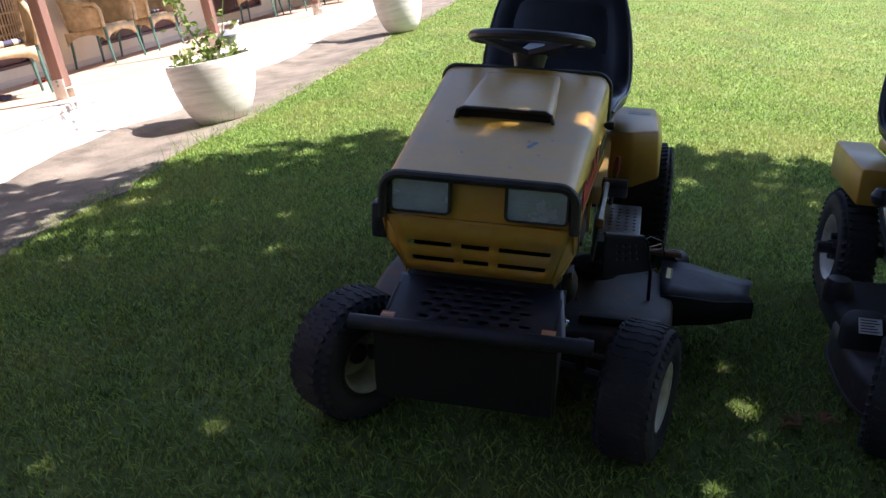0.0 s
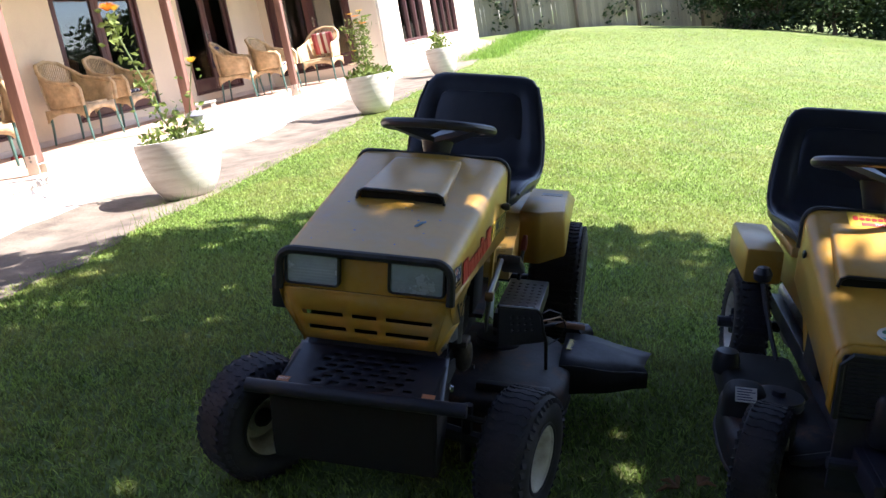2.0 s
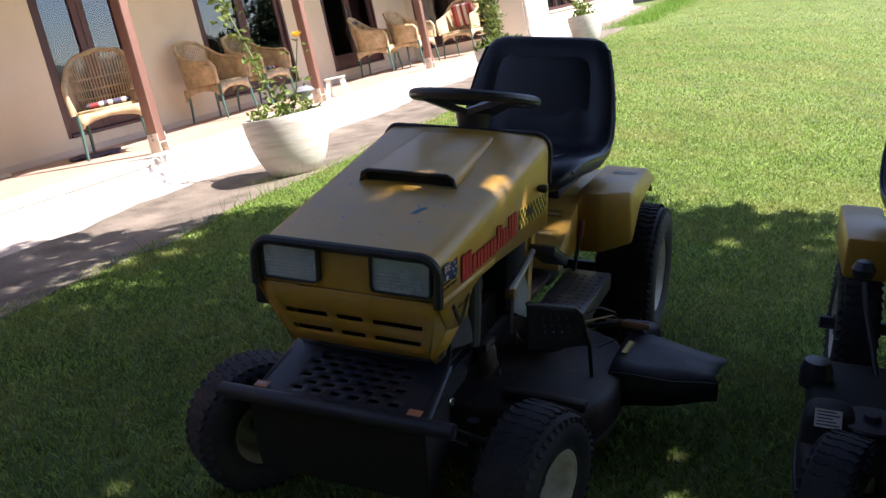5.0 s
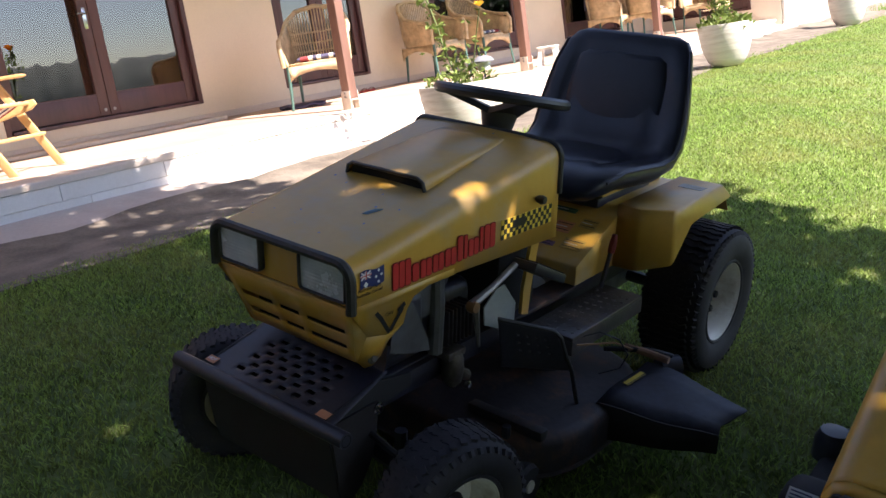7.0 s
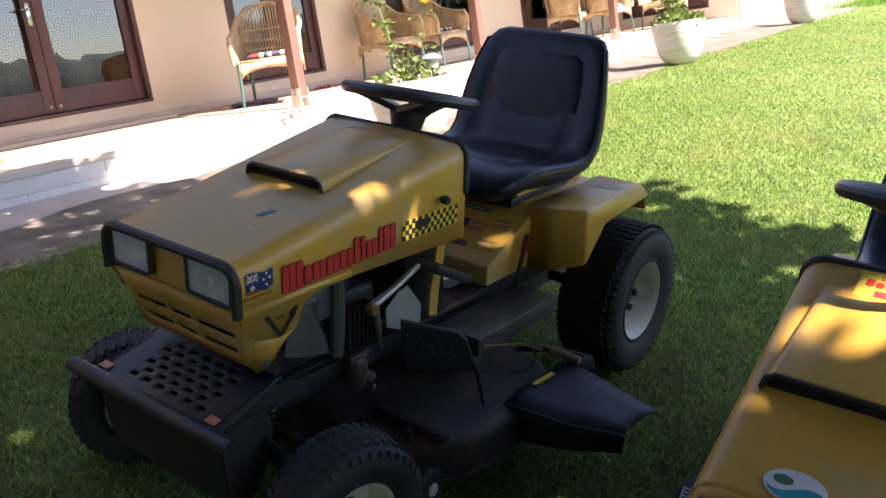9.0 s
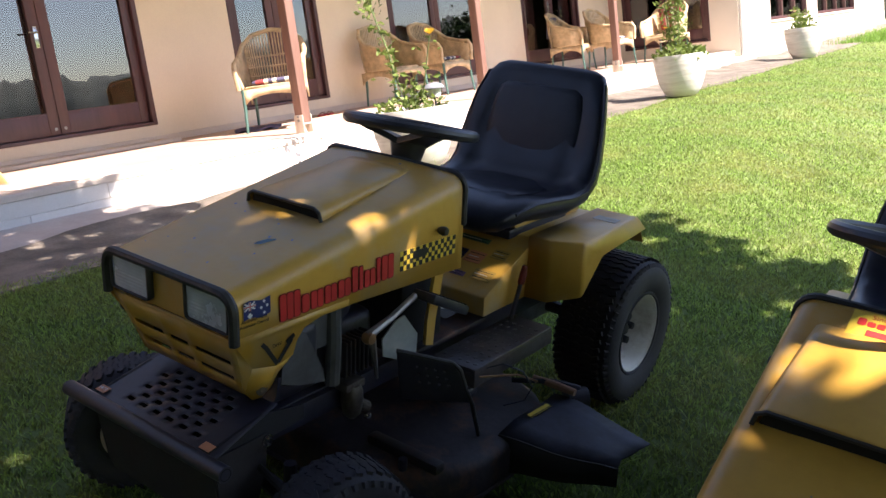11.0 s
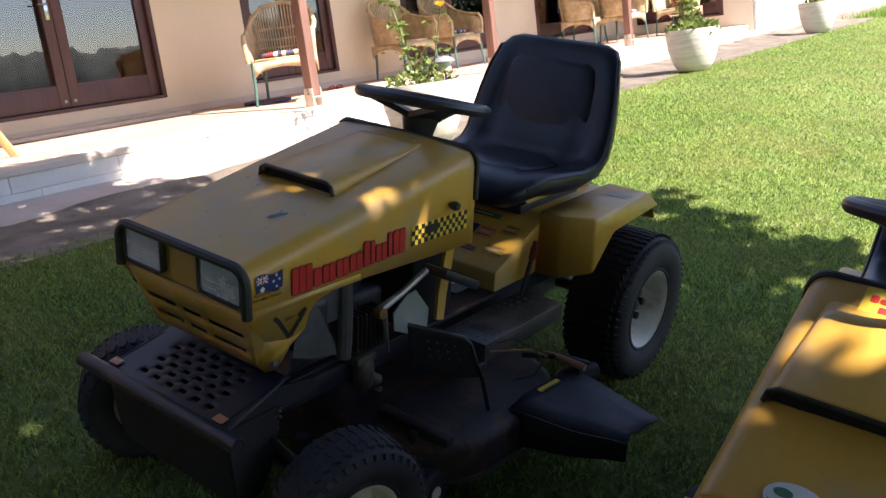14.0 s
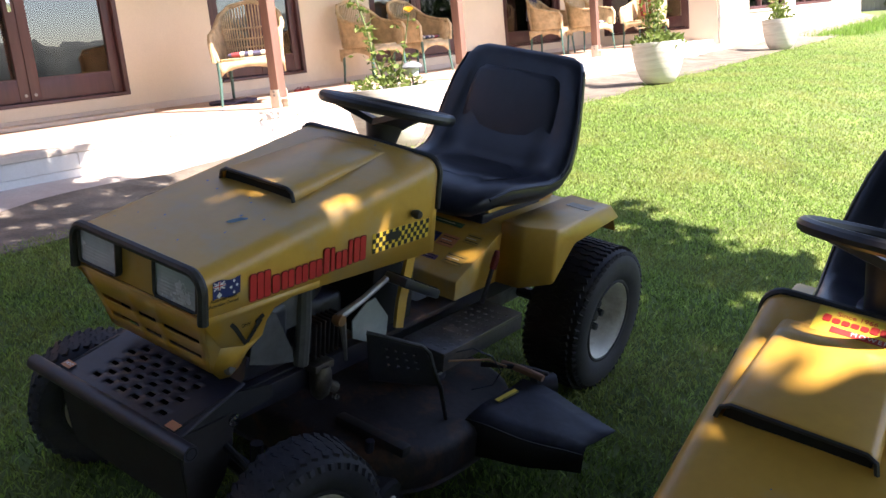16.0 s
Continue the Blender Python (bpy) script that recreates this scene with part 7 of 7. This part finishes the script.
blades("lawn_grass", 900000, (-3.2, 4.6, -1.0, 10.5), 0.014, 0.034, 0.0058, 1, M["blade"], 0.95, "short mown green grass in tree shade", lawn_side, lambda x, y: smooth(-1.0, 1.2, y) * (1 - smooth(5.0, 10.5, y)) * (1 - smooth(1.6, 4.6, x)), True)
blades("lawn_grass", 620000, (-3.2, 8.5, 4.5, 22.0), 0.012, 0.034, 0.0105, 2, M["blade"], 1.0, "sunlit mown green grass", lawn_side, fade(4.5, 9.5, 10.0, 22.0))
blades("lawn_grass", 300000, (-3.3, 13, 11.0, 38.0), 0.012, 0.032, 0.014, 3, M["blade"], 1.0, "distant sunlit mown grass", lawn_side, fade(11.0, 20.0, 30.0, 38.0))
blades("edge_grass", 9000, (-3.22, -2.62, 3.0, 33.0), 0.03, 0.09, 0.005, 4, M["long_blade"], 0.6, "longer unmown grass along the path", None, lambda x, y: np.exp(-((x + 2.95) / 0.08) ** 2) * (0.25 + 0.75 * np.sin(y * 2.3) ** 4))
blades("edge_grass", 420, (-3.12, -2.85, 5.2, 7.6), 0.08, 0.20, 0.004, 5, M["long_blade"], 0.5, "tall loose grass stalks along the path", None, lambda x, y: np.exp(-((x + 2.98) / 0.06) ** 2) * np.exp(-((y - 6.3) / 0.6) ** 2))
blades("far_edge_grass", 22000, (-4.3, -1.9, 22.0, 37.5), 0.05, 0.16, 0.02, 6, M["long_blade"], 0.4, "lush long grass at the far corner of the lawn", None, lambda x, y: np.exp(-((x + 3.0) / 0.45) ** 2))


def litter(x, y, seed, size):
    rn = random.Random(seed)
    z = float(land(x, y)) + 0.022
    b = bmesh.new()
    for k in range(3):
        a = rn.uniform(0, 6.28)
        d = Vector((math.cos(a), math.sin(a), 0)) * size
        tube(b, [(0, 0, 0.0), d * 0.5 + Vector((0, 0, 0.012)), d], [0.004, 0.009, 0.002], 5)
    return solo("fallen_twig", b, M["twig"], "small dry twig with leaves lying on the grass", "twig", "fallen twigs", m=pose(x, y, z))


litter(0.30, 2.95, 3, 0.07)
litter(0.36, 2.98, 8, 0.05)
litter(-0.35, 2.02, 5, 0.05)


# ---- trees ----
def lit_through(P, gaps):
    """True for leaves that stand in a beam towards one of the sunlit spots; each gap's outline is uneven."""
    out = np.zeros(len(P), bool)
    d = np.array(SUN_DIR)
    for gx, gy, gz, r in gaps:
        q = P - np.array((gx, gy, gz))
        off = q - np.outer(q @ d, d)
        dist = np.linalg.norm(off, axis=1)
        for k in np.nonzero(dist < 1.9 * r + 0.08)[0]:
            o = off[k]
            if dist[k] < r * (1.0 + 0.9 * noise.noise((o[0] * 9 + gx * 7, o[1] * 9, o[2] * 9))) + 0.07:
                out[k] = True
    return out


def in_shade(P):
    """True where a leaf's shadow stays inside the tree's uneven patch of shade."""
    d = np.array(SUN_DIR)
    s = P - np.outer((P[:, 2] - 0.1) / d[2], d)
    far = np.interp(s[:, 0], (-5.2, -4.6, -3.6, -3.1, -2.2, 0.3, 3.0), (4.75, 5.0, 5.5, 5.6, 6.05, 6.1, 6.1))
    wob = np.array([0.16 * noise.noise((a * 1.7, b * 1.7, 3)) + 0.12 * noise.noise((a * 5, b * 5, 8)) for a, b in s[:, :2]])
    return (s[:, 0] + wob > -5.05) & (s[:, 1] + 1.4 * wob < far)


def tree(name, x, y, trunk_h, crown, leaf_m, leaves, size, label, seed, limbs=6, trunk_r=0.14, z0=None, clump=0.5, power=2.0, gaps=()):
    """Tapered trunk, limbs, and a crown of many leaves in uneven clumps. crown: centre height, radii."""
    rn = random.Random(seed)
    z = float(land(x, y)) if z0 is None else z0
    t = thing(name, pose(x, y, z - 0.05), label, "tree")
    cz, rx, ry, rz = crown
    b = bmesh.new()
    tube(b, [(0, 0, 0), (0.03, 0.02, trunk_h * 0.5), (0.0, 0.05, trunk_h), (0.05, 0, cz)], [trunk_r * 1.3, trunk_r, trunk_r * 0.8, trunk_r * 0.35], 9)
    tips = []
    for k in range(limbs):
        a = 2 * math.pi * k / limbs + rn.uniform(-0.3, 0.3)
        e = Vector((math.cos(a) * rx * 0.7, math.sin(a) * ry * 0.7, cz + rn.uniform(-0.3, 0.5) * rz))
        s = Vector((0, 0.03, trunk_h * rn.uniform(0.7, 1.0)))
        tube(b, [s, s.lerp(e, 0.5) + Vector((0, 0, 0.25 * rz)), e], [trunk_r * 0.5, trunk_r * 0.3, trunk_r * 0.1], 6)
        tips.append(e)
    part("trunk", b, M["bark"], t)
    centres = []
    n = max(8, int(leaves / 160))
    while len(centres) < n:
        u = Vector((rn.uniform(-1, 1), rn.uniform(-1, 1), rn.uniform(-1, 1)))
        if abs(u.x) ** power + abs(u.y) ** power + abs(u.z) ** 2 < 1:
            centres.append(Vector((u.x * rx, u.y * ry, cz + u.z * rz)))
    pts = []
    for c in centres:
        s = clump * rn.uniform(0.6, 1.3)
        pts += [c + Vector((rn.gauss(0, s), rn.gauss(0, s), rn.gauss(0, s * 0.6))) for _ in range(leaves // n)]
    if gaps:
        for bx, by, bz, r in SHADE_CLUMPS:
            for _ in range(int(60 + 420 * r * r)):
                q = Vector((bx, by, bz)) + SUN_DIR * rn.uniform(6.5, 8.5) + Vector((rn.gauss(0, r * 0.6), rn.gauss(0, r * 0.6), rn.gauss(0, r * 0.4)))
                pts.append(q - Vector((x, y, z)))
        P = np.array([tuple(q) for q in pts]) + np.array((x, y, z))
        keep = in_shade(P) & ~lit_through(P, gaps)
        pts = [q for q, k in zip(pts, keep) if k]
    part("crown", raw_mesh("crown", *leaf_quads(pts, size, rn, 0.1, 0.6), leaf_m), None, t)
    return t


# the shade tree stands unseen behind the camera, sunward, crown widened to block sky
SHADE = (5.0, -1.5)
# sunlit spots on hoods, lawn and riser: gaps cut in the crown for them
GAPS = [(0.92, 3.17, 0.35, 0.085), (1.06, 3.15, 0.33, 0.08), (0.98, 3.075, 0.295, 0.03), (1.24, 3.22, 0.30, 0.07), (0.775, 2.92, 0.28, 0.0), (0.77, 2.82, 0.235, 0.018), (0.755, 2.785, 0.225, 0.0), (0.88, 2.79, 0.21, -0.02),
        (-0.42, 2.99, 0.665, -0.035), (-0.31, 2.945, 0.638, -0.04), (-0.19, 3.03, 0.63, 0.015), (-0.11, 4.83, -0.20, -0.035), (0.17, 4.87, -0.26, -0.045), (0.07, 3.06, -0.24, -0.01), (0.02, 5.5, -0.2, -0.03), (0.55, 5.6, -0.3, -0.03), (-0.178, 3.42, 0.19, -0.005),
        (-0.166, 3.66, 0.19, -0.02), (-0.16, 3.08, 0.02, -0.03), (-0.28, 3.05, 0.18, -0.025), (0.036, 3.754, 0.366, -0.035), (-0.03, 4.076, -0.08, -0.02), (-1.9, 3.6, 0.08, 0.0), (-1.2, 2.6, 0.03, 0.01)]
# leaf clumps added to shade the hood, deck, lawn, path and near riser
SHADE_CLUMPS = [(-0.30, 2.76, 0.60, 0.22), (-0.15, 2.80, 0.58, 0.15), (-0.55, 3.2, 0.7, 0.15), (0.10, 3.35, 0.05, 0.2), (0.2, 3.6, 0.05, 0.2), (-0.05, 3.85, 0.35, 0.12), (-4.5, 3.3, 0.35, 0.6), (-4.3, 3.9, 0.3, 0.3), (0.45, 2.9, -0.28, 0.18), (0.5, 4.7, -0.3, 0.3), (0.3, 2.5, -0.25, 0.3)]
rb = random.Random(15)
for x in np.arange(-4.1, 0.3, 0.55):
    for y in np.arange(2.1, 5.4, 0.6):
        if y < 4.5 or x > -3.0:
            bx, by = x + rb.uniform(-0.15, 0.15), y + rb.uniform(-0.15, 0.15)
            SHADE_CLUMPS.append((bx, by, float(land(bx, by)), 0.36))


tree("shade_tree", SHADE[0], SHADE[1], 2.6, (6.0, 7.2, 9.0, 1.6), M["dark_leaf"], 130000, 0.18, "spreading leafy tree that shades the mowers", 21, 11, 0.26, clump=0.5, power=6.0, gaps=GAPS)
# unseen trees added to close the garden behind the camera and cut sky light
rb = random.Random(5)
for k in range(11):
    tree("unseen_blocking_tree", -9.0 + k * 2.7 + rb.uniform(-0.5, 0.5), -10.5 + rb.uniform(-0.8, 0.8), 1.6, (3.6, 2.3, 1.8, 3.6), M["dark_leaf"], 6000, 0.40, "unseen dense dark tree added to block low sky light", 80 + k, 5, 0.14, clump=0.6)
# screen of trees and hedge beyond the lawn
rr = random.Random(12)
for k in range(11):
    x = -9.0 + k * 2.3 + rr.uniform(-0.5, 0.5)
    tree("garden_tree", x, 41.5 + rr.uniform(-0.8, 2.0), 1.5, (3.3 + rr.uniform(-0.3, 0.9), 2.2, 1.6, 2.9), M["dark_leaf"] if k != 6 else M["pale_leaf"], 8000, 0.26, "dense dark garden tree behind the fence", 30 + k, 5, 0.12)
for k in range(8):
    x = 4.3 + k * 1.9
    tree("hedge_shrub", x, 36.6 + 0.10 * k + rr.uniform(-0.3, 0.3), 0.5, (1.55, 1.45, 1.0, 1.6), M["dark_leaf"], 6500, 0.15, "dense dark green hedge shrub", 50 + k, 5, 0.08, clump=0.36)
# creeper on the fence
pts = []
for _ in range(900):
    x = -6.5 + 9 * rr.random()
    h = 1.7 * rr.random() ** 0.8
    if noise.noise((x * 0.9, h * 1.1, 4)) > 0.08:
        pts.append((x, FENCE_Y - 0.10 - 0.06 * rr.random(), float(land(x, FENCE_Y)) + h))
tagged(part("creeper", raw_mesh("creeper", *leaf_quads(pts, 0.17, rr, 0.0, 0.7), M["dark_leaf"]), None), "sparse climbing leaves on a paling fence", "creeper", kind="stuff")

# woods on the far side of the valley, seen only in the door glass
rg = random.Random(77)
ridge = []
for a in np.linspace(-1.05, 1.35, 420):
    top = 9.6 + 1.6 * noise.noise((a * 7, 0.3, 0)) + 0.5 * noise.noise((a * 23, 2.3, 0)) + 0.5 * noise.noise((a * 60, 8.3, 0)) + 1.2 * abs(noise.noise((a * 160, 1.3, 0)))
    rows_ = []
    for d, h in ((84, -1.0), (90, 0.55), (97, 0.9), (106, 1.0), (130, 0.6)):
        x, y = d * math.cos(a), 8 + d * math.sin(a)
        rows_.append((x, y, float(land(x, y)) + (h * top if h > 0 else h)))
    ridge.append(rows_)
tagged(part("far_hill", loft(bmesh.new(), ridge, False, False), M["hill_wood"], sharp=80), "dark wooded hillside across the valley", "hill", kind="structure")
for a, h in ((-0.42, 13.0), (0.12, 10.0)):
    d = 62
    x, y = d * math.cos(a), 8 + d * math.sin(a)
    z = float(land(x, y))
    t = thing("tall_pine", pose(x, y, z - 0.1), "tall narrow tiered pine in the distance", "tree", "distant pines")
    part("trunk", tube(bmesh.new(), [(0, 0, 0), (0, 0, h)], [0.25, 0.05], 7), M["bark"], t)
    pts = []
    for k in range(12):
        zz = h * (0.35 + 0.62 * k / 11)
        r = 1.9 * (1 - 0.75 * k / 11)
        for _ in range(70):
            q, b = math.sqrt(rg.random()) * r, rg.uniform(0, 6.28)
            pts.append((q * math.cos(b), q * math.sin(b), zz + 0.2 * q + rg.gauss(0, 0.1)))
    part("crown", raw_mesh("crown", *leaf_quads(pts, 0.6, rg, 0.2, 0.7), M["dark_leaf"]), None, t)


# ---- painted blocks of the verandah's front ----
block_me = {}
for L in (0.797,):
    block_me[L] = mesh_of(B(-0.05, 0.0, 0, L, 0, 0.108, bevel=0.003, seg=1), M["white_wall"], name="block")
front = tagged(part("verandah_front", B(SLAB_X - 0.06, SLAB_X - 0.012, -6, WING_Y, 0.02, LIP - 0.05), M["white_wall"]), "white-painted block front of the verandah", "wall", kind="structure")
for row in range(4):
    z = 0.025 + row * 0.1115
    y = -1.3 if row % 2 else -1.9
    while y < WING_Y - 1.2:
        o = part("block", block_me[0.797], None, front)
        o.location = (SLAB_X + rnd.uniform(-0.0015, 0.0015), y, z)
        y += 0.80
